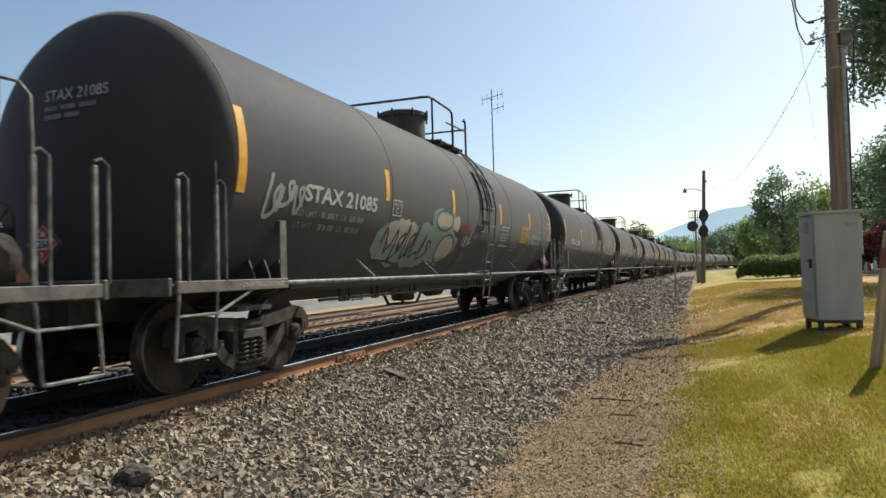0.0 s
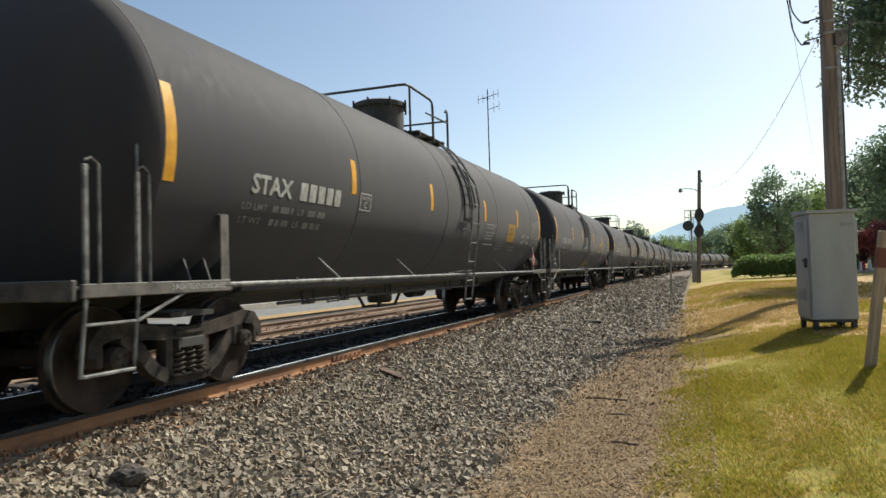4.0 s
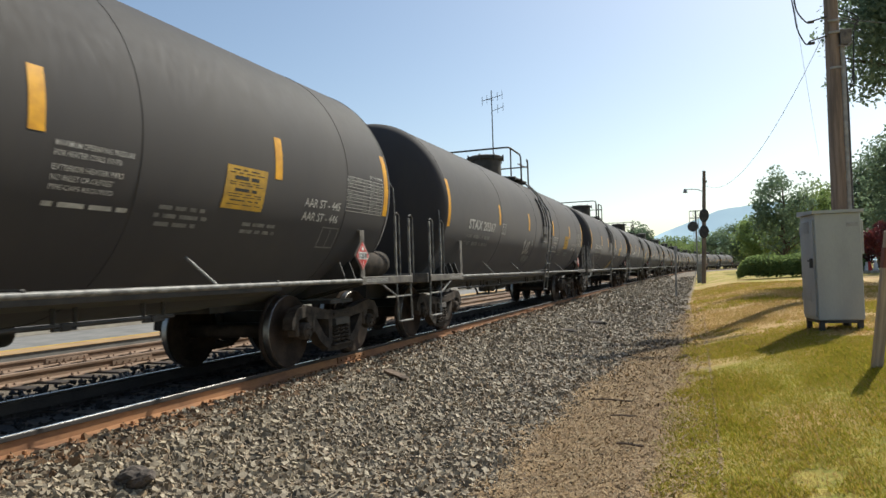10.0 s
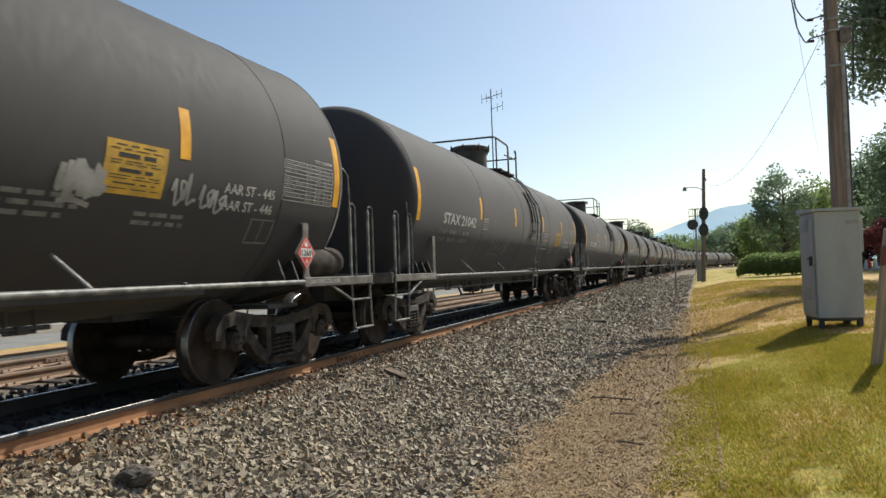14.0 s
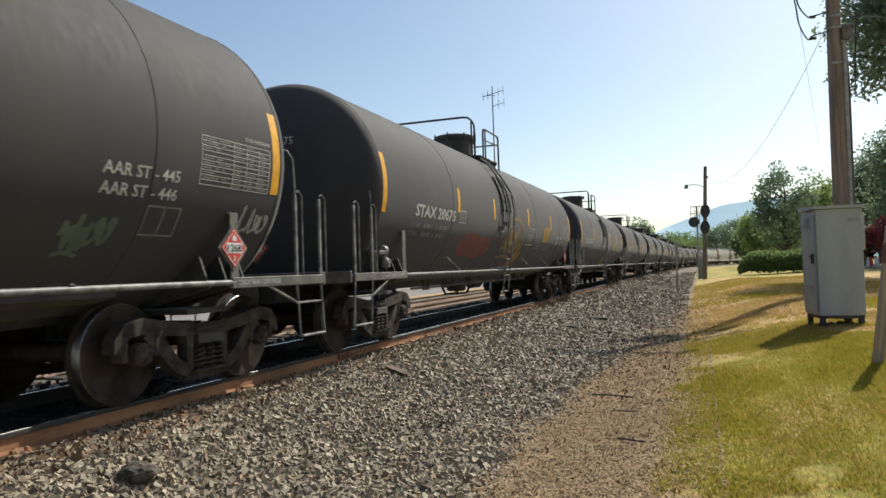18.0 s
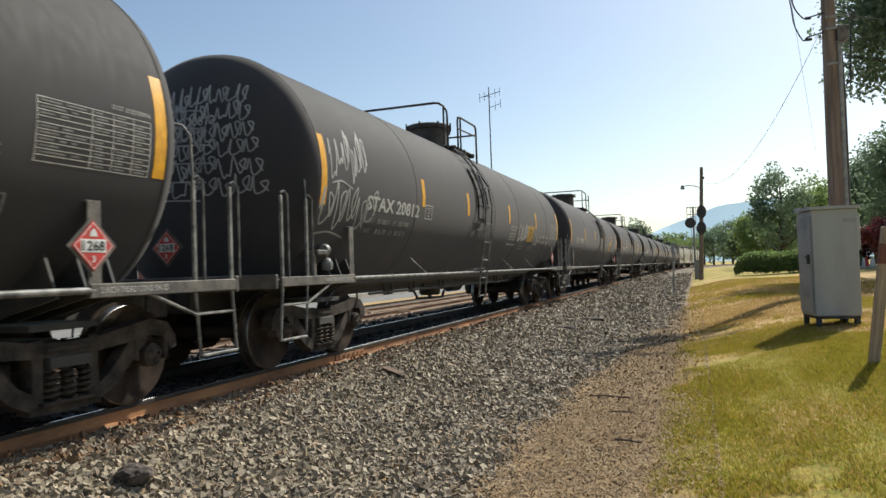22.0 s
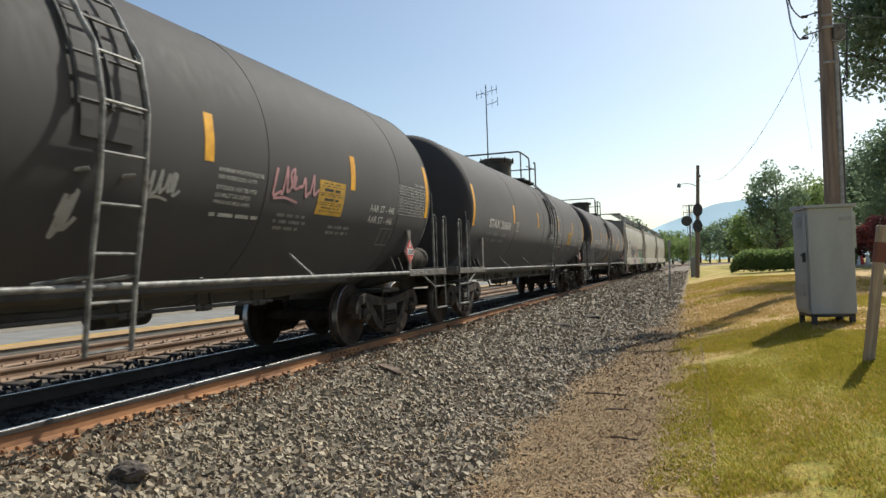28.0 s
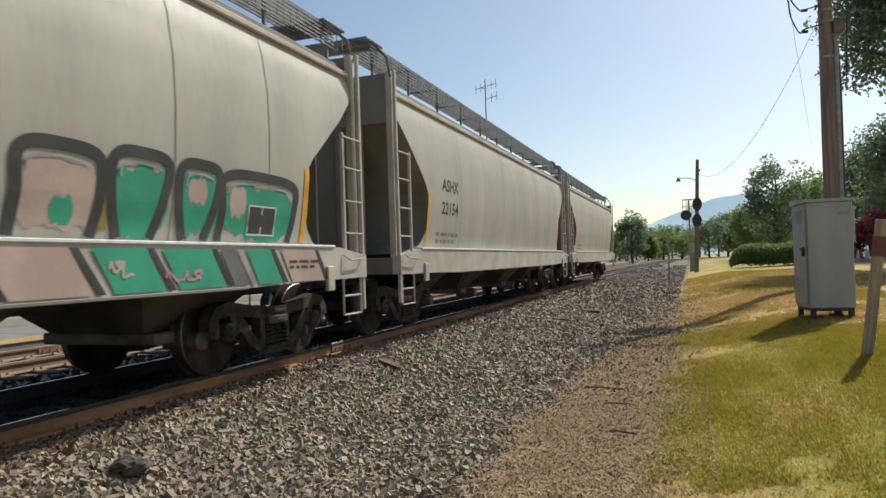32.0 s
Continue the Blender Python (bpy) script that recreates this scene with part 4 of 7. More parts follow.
        g.add([flat(u, v, 0.0) for u, v in pts] + [flat(u, v, 0.006) for u, v in pts], [(0, 1, 2, 3), (4, 5, 6, 7), (0, 1, 5, 4), (1, 2, 6, 5), (2, 3, 7, 6), (3, 0, 4, 7)])
        plate = part("placard", g, RED, car, "red diamond hazard placard")
        h = 0.228
        rim = [(-h, 0), (0, -h), (h, 0), (0, h)]
        part("placard_holder", Geo().add([flat(u, v, -0.010) for u, v in rim] + [flat(u, v, -0.004) for u, v in rim], [(0, 1, 2, 3), (4, 5, 6, 7), (0, 1, 5, 4), (1, 2, 6, 5), (2, 3, 7, 6), (3, 0, 4, 7)]), DUSTY, plate, "dusty steel placard holder")
        w = Geo()
        w.add([flat(u, v, 0.009) for u, v in ((-0.115, -0.05), (0.115, -0.05), (0.115, 0.05), (-0.115, 0.05))], [(0, 1, 2, 3)])
        for a, b in zip(pts, pts[1:] + pts[:1]):
            d = Vector((b[0] - a[0], b[1] - a[1]))
            p, q = Vector(a) * 0.93, Vector(b) * 0.93
            p2, q2 = Vector(a) * 0.89, Vector(b) * 0.89
            w.add([flat(c.x, c.y, 0.009) for c in (p, q, q2, p2)], [(0, 1, 2, 3)])
        w.add([flat(u, v, 0.009) for u, v in ((-0.035, 0.07), (0.035, 0.07), (0.03, 0.10), (0.0, 0.135), (-0.03, 0.10))], [(0, 1, 2, 3, 4)])
        part("placard_field", w, WHITE, plate)
        txt = Geo()
        vs, fs = letters("1268", 0.02)
        sc = 0.205 / vs[:, 0].max()
        txt.add([flat(-0.1025 + u * sc, -0.038 + v * 0.076, 0.012) for u, v in vs], fs)
        part("placard_number", txt, INK, plate)
        vs, fs = letters("3", 0.02)
        part("class_number", Geo().add([flat(-0.022 + u * 0.06, -0.125 + v * 0.05, 0.012) for u, v in vs], fs), WHITE, plate)

    placard(1.52, TANK_L - 0.76, 1.405, "x")
    placard(0.02, -0.80, 1.50, -1)
    if batch == "short":
        # brake valve on its bracket beside the leading post
        valve = part("brake_valve", Geo().box(1.38, 0.24, 1.40, 0.20, 0.26, 0.07, 0.015).box(1.38, 0.12, 1.26, 0.10, 0.09, 0.34, 0.015), DUSTY, car, "dusty grey brake valve")
        part("valve_body", Geo().turned([(0.03, 0.34), (0.075, 0.36), (0.085, 0.42), (0.05, 0.47), (0.03, 0.50)], "y", 14, (1.40, 0, 1.43)), GRAB, valve, smooth=True)
        part("valve_cap", Geo().turned([(0.02, 1.18), (0.07, 1.19), (0.075, 1.27), (0.05, 1.32), (0.02, 1.34)], "z", 12, (1.42, 0.42, 0)), GRAB, valve, smooth=True)
    # top fittings
    dome = part("manway_housing", Geo().turned([(0.47, 3.80), (0.47, 4.40), (0.53, 4.405), (0.53, 4.49), (0.45, 4.525), (0.05, 4.565)], "z", 36, (0, 7.85, 0)), FRAME_BLACK, car, smooth=True)
    bolts = Geo()
    for k in range(8):
        a = k * math.pi / 4
        bolts.cyl((0.55 * math.cos(a), 7.85 + 0.55 * math.sin(a), 4.34), (0.55 * math.cos(a), 7.85 + 0.55 * math.sin(a), 4.53), 0.022, seg=6)
    part("cover_bolts", bolts, FRAME_BLACK, dome)
    for s in (-1, 1):
        deck = Geo()
        for k in range(4):
            deck.box(s * (0.58 + 0.12 * k), b["walk"] + 8.15, 3.84 - 0.012 * k, 0.08, 1.5, 0.025, 0.004)
        for y in (7.5, 8.15, 8.8):
            deck.box(s * 0.76, b["walk"] + y, 3.78, 0.46, 0.04, 0.10)
        part("top_walkway", deck, FRAME_BLACK, car)
        if batch == "long":
            loop = [(-s * 0.02, 6.88, 4.56), (s * 0.86, 6.88, 4.56), (s * 0.96, 6.91, 4.56), (s * 1.0, 7.02, 4.55), (s * 1.0, 8.02, 4.53), (s * 1.0, 8.13, 4.49), (s * 1.0, 8.16, 4.40), (s * 1.0, 8.17, 3.70)]
            post, hoop = 6.98, [(s * 1.0, 8.90, 4.46), (s * 1.0, 8.96, 4.51), (s * 1.0, 9.03, 4.46), (s * 1.0, 9.04, 4.40), (s * 1.0, 9.04, 3.60)]
        else:
            loop = [(-s * 0.02, 5.97, 4.56), (s * 0.86, 5.97, 4.56), (s * 0.96, 6.00, 4.55), (s * 1.0, 6.12, 4.52), (s * 1.0, 6.32, 4.46), (s * 1.0, 6.36, 4.38), (s * 1.0, 6.37, 3.70)]
            post, hoop = 6.14, [(s * 1.0, 7.03, 3.70), (s * 1.0, 7.03, 4.38), (s * 1.0, 7.07, 4.46), (s * 1.0, 7.18, 4.49), (s * 1.0, 8.30, 4.50), (s * 1.0, 8.37, 4.44), (s * 1.0, 8.38, 3.60)]
        part("guard_rail", Geo().tube(loop, 0.024, 6), FRAME_BLACK, car, smooth=True)
        part("guard_post", Geo().cyl((s * 1.0, post, 3.72), (s * 1.0, post, 4.53), 0.022, seg=6), FRAME_BLACK, car)
        frame_ = part("ladder_hoop", Geo().tube(hoop, 0.024, 6), FRAME_BLACK, car, smooth=True)
        part("hoop_bar", Geo().cyl((s * 1.0, hoop[-1][1] - 1.25, 4.22), (s * 1.0, hoop[-1][1], 4.26), 0.018, seg=6), FRAME_BLACK, frame_)
        if batch == "short":
            part("hoop_post", Geo().cyl((s * 1.0, 7.22, 3.70), (s * 1.0, 7.22, 4.49), 0.022, seg=6), FRAME_BLACK, frame_)
    part("cross_rail", Geo().cyl((-1.0, hoop[-1][1], 4.30), (1.0, hoop[-1][1], 4.30), 0.02, seg=6), FRAME_BLACK, car)
    # side ladder over a dark pad
    la, lb = b["ladder"], b["ladder"] + 0.45
    for s in (-1, 1):
        ladder = None
        for y in (la, lb):
            pts = [(s * 1.52, y, 0.55), (s * 1.58, y, 1.10), (s * 1.70, y, 1.88), (s * 1.74, y, 2.45), (s * 1.67, y, 2.88)]
            pts += [(s * (TANK_R + 0.10) * math.cos(a), y, TANK_Z + (TANK_R + 0.10) * math.sin(a)) for a in (0.42, 0.58, 0.74, 0.88)]
            g = Geo().tube(pts, 0.022, 6)
            if ladder is None:
                ladder = part("side_ladder", g, GRAB, car, "grey steel side ladder", smooth=True)
            else:
                part("ladder_stile", g, GRAB, ladder, smooth=True)
        for z, x in ((0.58, 1.52), (0.95, 1.56), (1.32, 1.61), (1.69, 1.67), (2.07, 1.715), (2.45, 1.74), (2.83, 1.68)):
            part("rung", Geo().cyl((s * x, la, z), (s * x, lb, z), 0.014, seg=6), GRAB, ladder)
        for a in (0.45, 0.60, 0.74, 0.86):
            c = (s * (TANK_R + 0.10) * math.cos(a), TANK_Z + (TANK_R + 0.10) * math.sin(a))
            part("rung", Geo().cyl((c[0], la, c[1]), (c[0], lb, c[1]), 0.014, seg=6), FRAME_BLACK, ladder)
        for z in (1.15, 1.95):
            for y in (la, lb):
                part("ladder_stay", Geo().tube([(s * 1.60, y, z), (s * 1.30, y - 0.25, z - 0.05)], 0.018, 6), GRAB, ladder)
        pad = Geo()
        for y in (la - 0.12, la + 0.20, lb + 0.09):
            for k in range(7):
                a = 0.02 + 0.075 * k
                p = [(s * (TANK_R + 0.03) * math.cos(b), TANK_Z + (TANK_R + 0.03) * math.sin(b)) for b in (a, a + 0.075)]
                pad.tube([(p[0][0], y, p[0][1]), (p[1][0], y, p[1][1])], 0.016, 6)
        for a in (0.05, 0.28, 0.52):
            pad.cyl((s * (TANK_R + 0.02) * math.cos(a), la - 0.12, TANK_Z + (TANK_R + 0.02) * math.sin(a)), (s * (TANK_R + 0.02) * math.cos(a), lb + 0.09, TANK_Z + (TANK_R + 0.02) * math.sin(a)), 0.014, seg=6)
        part("ladder_pad", pad, FRAME_BLACK, car)
        # raised plate behind the ladder
        shield = Geo()
        for i in range(9):
            a0 = -0.12 + 0.66 * i / 8
            shield.v += [(s * (TANK_R + 0.022) * math.cos(a0), y, TANK_Z + (TANK_R + 0.022) * math.sin(a0)) for y in (la - 0.08, lb + 0.05)]
        shield.f += [(2 * i, 2 * i + 1, 2 * i + 3, 2 * i + 2) for i in range(8)]
        part("ladder_shield", shield, BLACK, car)
    # bottom fittings
    out = Geo().turned([(0.20, 0.58), (0.24, 0.62), (0.24, 0.80), (0.38, 0.84), (0.38, 0.92)], "z", 20, (0, 7.6, 0))
    part("outlet_valve", out, FRAME_BLACK, car, smooth=True)
    skid = Geo()
    for y in (7.05, 8.15):
        skid.tube([(0.22, y, 0.80), (0.16, y + (0.18 if y < 7.6 else -0.18), 0.53)], 0.03, 6).tube([(-0.22, y, 0.80), (-0.16, y + (0.18 if y < 7.6 else -0.18), 0.53)], 0.03, 6)
    skid.box(0, 7.6, 0.52, 0.40, 0.80, 0.035, 0.01)
    part("valve_skid", skid, FRAME_BLACK, car)
    for y, dy in ((3.6, 0.30), (4.7, 0.22), (6.3, 0.22), (9.4, 0.30), (10.5, 0.22), (11.5, 0.26)):
        u = Geo().tube([(0.72, y, 1.0), (0.72, y, 0.76), (0.72, y + dy, 0.76), (0.72, y + dy, 1.0)], 0.022, 6)
        u.box(0.72, y + dy / 2, 0.78, 0.07, 0.10, 0.07, 0.01)
        part("pipe_hanger", u, FRAME_BLACK, car)
    part("brake_pipe", Geo().cyl((0.72, 3.0, 0.79), (0.72, 11.9, 0.79), 0.022, seg=6), FRAME_BLACK, car)
    part("coil_pipe", Geo().tube([(0.55, 5.8, 0.86), (0.55, 9.4, 0.82), (0.55, 9.5, 0.7)], 0.045, 6), FRAME_BLACK, car)
    part("brake_cylinder", Geo().turned([(0.05, 10.2), (0.16, 10.25), (0.16, 11.0), (0.05, 11.05)], "y", 16, (-0.5, 0, 0.72)), FRAME_BLACK, car, smooth=True)
    part("under_rib", Geo().prism([(-0.9, 1.05), (0, 0.84), (0.9, 1.05), (0.9, 0.98), (0, 0.77), (-0.9, 0.98)], "y", 2.0, 13.6), FRAME_BLACK, car)
    add_trucks(car, (0.92, TANK_L - 0.60))
    return car


def number_car(car, number, seed):
    """The running number, on the side and on the leading head."""
    if not number:
        g = writing(tank_side, "STAX", 1.30, 2.06, 1.995, 0.205, bold=0.03)
        for k in range(5):
            patch(tank_side, 2.22 + 0.20 * k, 2.37 + 0.20 * k, 1.995, 2.20, 0.007, nz=4, geo=g)
        part("number_stencil", g, STENCIL, car, "white running number, worn")
        return
    part("running_number", writing(tank_side, "STAX " + number, 1.30, 3.20, 1.995, 0.205, bold=0.03), STENCIL, car, "white running number")

    def head(u, z, lift):
        r = min(math.hypot(u, z - TANK_Z) / TANK_R, 0.999)
        return (u, -0.42 * math.sqrt(1 - r * r) - lift, z)

    g = writing(head, "STAX " + number, -0.44, 0.40, 2.98, 0.12, lift=0.012, bold=0.01)
    part("head_number", g, STENCIL, car)
    part("head_stencil", bars(head, [(-0.44, 0.30, 2.88, 0.05), (-0.44, 0.12, 2.79, 0.05)], 0.012, seed=seed), FAINT, car)


TAG_PAINTS = {
    "white": paint("tag_white", (0.42, 0.41, 0.39), (0.2, 0.195, 0.185), rough=0.6, scale=3, spread=0.9, bump=0.02),
    "grey": paint("tag_grey", (0.17, 0.17, 0.165), (0.09, 0.09, 0.088), rough=0.65, scale=3, spread=0.9, bump=0.02),
    "lilac": paint("tag_lilac", (0.30, 0.28, 0.40), (0.18, 0.17, 0.24), rough=0.6, scale=3, spread=0.8, bump=0.02),
    "green": paint("tag_green", (0.12, 0.16, 0.11), (0.07, 0.095, 0.07), rough=0.6, scale=2, spread=0.9, bump=0.02),
    "pink": paint("tag_pink", (0.50, 0.26, 0.27), (0.36, 0.18, 0.19), rough=0.6, scale=3, bump=0.02),
    "red": paint("tag_red", (0.20, 0.055, 0.045), (0.13, 0.045, 0.04), rough=0.6, scale=3, bump=0.02),
    "ochre": paint("tag_ochre", (0.30, 0.20, 0.06), (0.18, 0.12, 0.045), rough=0.6, scale=3, bump=0.02),
    "teal": paint("tag_teal", (0.035, 0.34, 0.20), (0.03, 0.27, 0.17), rough=0.5, scale=2, bump=0.02),
    "blush": paint("tag_blush", (0.50, 0.37, 0.31), (0.40, 0.29, 0.24), rough=0.55, scale=2, bump=0.02),
    "black": paint("tag_black", (0.03, 0.03, 0.03), (0.05, 0.048, 0.045), rough=0.55, scale=3, bump=0.02),
    "sage": paint("tag_sage", (0.23, 0.295, 0.27), (0.16, 0.21, 0.195), rough=0.6, scale=2, spread=0.8, bump=0.02),
    "cream": paint("tag_cream", (0.46, 0.42, 0.34), (0.36, 0.33, 0.27), rough=0.6, scale=2, bump=0.02),
    "violet": paint("tag_violet", (0.15, 0.10, 0.28), (0.11, 0.075, 0.2), rough=0.55, scale=3, bump=0.02),
}

# graffiti: car -> (kind, paint, y0, y1, z0, z1, count or 0, line width)
TAGS = {
    -1: [("scrawl", "grey", 12.83, 13.83, 1.37, 1.67, 4, 0.03)],
    0: [("scrawl", "white", 0.55, 1.25, 1.78, 2.25, 3, 0.05), ("blob", "sage", 3.39, 6.93, 1.22, 2.02, 0, 0), ("blob", "sage", 5.39, 6.59, 1.85, 2.26, 0, 0), ("blob", "cream", 3.7, 4.8, 1.55, 2.0, 0, 0), ("blob", "cream", 5.64, 6.39, 1.92, 2.2, 0, 0), ("blob", "cream", 6.45, 6.83, 1.88, 2.19, 0, 0), ("blob", "cream", 6.04, 6.75, 1.36, 1.79, 0, 0), ("ring", "black", 5.59, 6.43, 1.88, 2.23, 0, 0.03), ("ring", "black", 5.99, 6.79, 1.32, 1.82, 0, 0.03), ("scrawl", "black", 3.59, 5.59, 1.35, 1.95, 5, 0.045), ("scrawl", "red", 6.94, 7.49, 1.9, 2.08, 4, 0.05), ("scrawl", "white", 7.18, 7.76, 1.62, 1.9, 3, 0.03), ("scrawl", "grey", 7.38, 7.88, 1.32, 1.55, 3, 0.03), ("scrawl", "grey", 9.18, 9.53, 1.4, 1.95, 4, 0.03), ("scrawl", "green", 11.88, 12.46, 1.38, 1.78, 4, 0.05), ("scrawl", "white", 12.34, 13.11, 1.76, 2.12, 3, 0.045)],
    1: [("scrawl", "green", 7.66, 8.28, 1.29, 1.88, 4, 0.04), ("scrawl", "grey", 9.05, 9.63, 1.55, 1.98, 4, 0.03), ("scrawl", "white", 10.34, 11.13, 1.45, 1.83, 4, 0.028)],
    2: [("scrawl", "white", 4.21, 5.37, 1.48, 1.92, 5, 0.032), ("scrawl", "white", 5.49, 7.86, 1.83, 2.23, 9, 0.032)],
    4: [("scrawl", "lilac", 12.58, 13.97, 1.47, 1.8, 4, 0.04), ("old", "", 8.28, 8.90, 1.14, 1.54, 0, 0)],
    5: [("scrawl", "white", 8.7, 10.13, 2.42, 3.37, 5, 0.035), ("scrawl", "sage", 7.29, 8.1, 1.7, 1.99, 3, 0.03)],
    6: [("scrawl", "white", 4.39, 5.26, 1.75, 2.1, 4, 0.03), ("scrawl", "white", 5.32, 6.45, 1.74, 2.03, 5, 0.028), ("scrawl", "grey", 4.57, 5.35, 1.53, 1.77, 3, 0.025), ("scrawl", "white", 6.66, 8.04, 2.51, 3.34, 5, 0.025), ("blob", "grey", 7.47, 10.78, 1.47, 2.06, 0, 0), ("scrawl", "white", 7.32, 10.83, 1.5, 2.19, 5, 0.045), ("old", "", 8.28, 8.90, 1.14, 1.54, 0, 0)],
    7: [("scrawl", "grey", 8.82, 9.42, 1.82, 2.02, 3, 0.02)],
    8: [("scrawl", "white", 6.08, 6.2, 1.78, 1.94, 1, 0.045), ("scrawl", "white", 6.13, 6.85, 1.58, 1.97, 3, 0.05), ("scrawl", "white", 6.9, 7.11, 1.8, 1.96, 1, 0.04), ("scrawl", "grey", 6.44, 7.16, 1.36, 1.59, 3, 0.045)],
    9: [("scrawl", "grey", 3.25, 4.09, 1.57, 1.94, 4, 0.035), ("old", "", 8.28, 8.90, 1.14, 1.54, 0, 0)],
    10: [("star", "white", 0.03, 1.30, 2.0, 3.0, 0, 0.022), ("ring", "white", 4.98, 6.01, 1.94, 2.35, 0, 0.03), ("scrawl", "white", 11.3, 11.72, 1.76, 2.08, 7, 0.05), ("scrawl", "white", 12.42, 12.75, 1.79, 2.09, 2, 0.03), ("scrawl", "white", 12.78, 13.15, 1.75, 2.03, 2, 0.03)],
    11: [("scrawl", "grey", 4.6, 6.2, 1.52, 1.92, 5, 0.03)],
    13: [("scrawl", "grey", 4.99, 6.8, 1.63, 2.0, 5, 0.03), ("scrawl", "white", 7.32, 8.55, 1.72, 2.13, 4, 0.03), ("scrawl", "green", 12.64, 13.1, 1.36, 1.65, 4, 0.04), ("scrawl", "white", 14.63, 15.09, 1.55, 1.84, 3, 0.03), ("old", "", 8.28, 8.90, 1.14, 1.54, 0, 0)],
    14: [("blob", "red", 3.78, 5.88, 1.32, 1.87, 0, 0), ("scrawl", "ochre", 6.8, 8.7, 1.42, 1.97, 6, 0.06), ("ring", "ochre", 7.0, 8.5, 1.52, 2.3, 0, 0.08), ("old", "", 8.28, 8.90, 1.14, 1.54, 0, 0)],
    15: [("scrawl", "white", 7.8, 8.94, 1.73, 2.22, 5, 0.03), ("old", "", 8.28, 8.90, 1.14, 1.54, 0, 0)],
    16: [("scrawl", "grey", 0.5, 0.85, 1.88, 2.14, 4, 0.03), ("scrawl", "green", 1.37, 2.2, 1.4, 1.65, 4, 0.055), ("scrawl", "grey", 2.19, 2.86, 1.43, 1.69, 3, 0.035), ("ring", "white", 3.07, 3.66, 1.41, 1.79, 0, 0.028), ("scrawl", "grey", 4.07, 4.63, 1.51, 2.07, 3, 0.035), ("scrawl", "grey", 5.01, 6.24, 1.51, 1.71, 5, 0.025), ("old", "", 8.28, 8.90, 1.14, 1.54, 0, 0)],
    17: [("head", "white", -0.9, 1.1, 2.1, 3.5, 0, 0.022), ("scrawl", "white", 0.23, 1.28, 2.32, 3.06, 6, 0.028), ("scrawl", "white", 0.04, 1.56, 1.68, 2.3, 5, 0.028), ("blob", "grey", 9.98, 10.93, 1.81, 2.24, 0, 0), ("scrawl", "white", 9.96, 10.93, 1.8, 2.27, 3, 0.07), ("scrawl", "white", 11.72, 12.76, 1.79, 2.08, 6, 0.035)],
    19: [("scrawl", "grey", 3.93, 5.38, 1.76, 2.21, 3, 0.03), ("scrawl", "white", 4.42, 5.03, 2.13, 2.21, 2, 0.02), ("old", "", 8.28, 8.90, 1.14, 1.54, 0, 0)],
    21: [("scrawl", "white", 8.14, 8.31, 1.44, 1.85, 2, 0.04), ("scrawl", "white", 8.95, 9.32, 1.82, 2.04, 4, 0.03), ("scrawl", "pink", 10.72, 11.67, 1.97, 2.33, 5, 0.035)],
    22: [("scrawl", "white", 9.41, 10.15, 2.6, 2.81, 2, 0.022), ("ring", "white", 9.21, 9.8, 2.11, 2.46, 0, 0.028)],
    23: [("scrawl", "white", 4.08, 6.71, 1.31, 1.99, 7, 0.035), ("scrawl", "pink", 7.18, 8.29, 2.04, 2.99, 5, 0.05), ("scrawl", "white", 7.55, 8.99, 1.87, 2.17, 4, 0.03), ("old", "", 8.28, 8.90, 1.14, 1.54, 0, 0)],
}
NUMBERS = {0: "21085", 1: "21026", 2: "20697", 4: "21130", 5: "21053", 6: "21170", 7: "21030", 8: "20367", 9: "21249", 10: "20693", 11: "21042", 13: "20847", 14: "20675", 15: "20754", 16: "20823", 17: "20812", 18: "20390", 19: "21072", 21: "20712", 22: "20668", 23: "20765"}


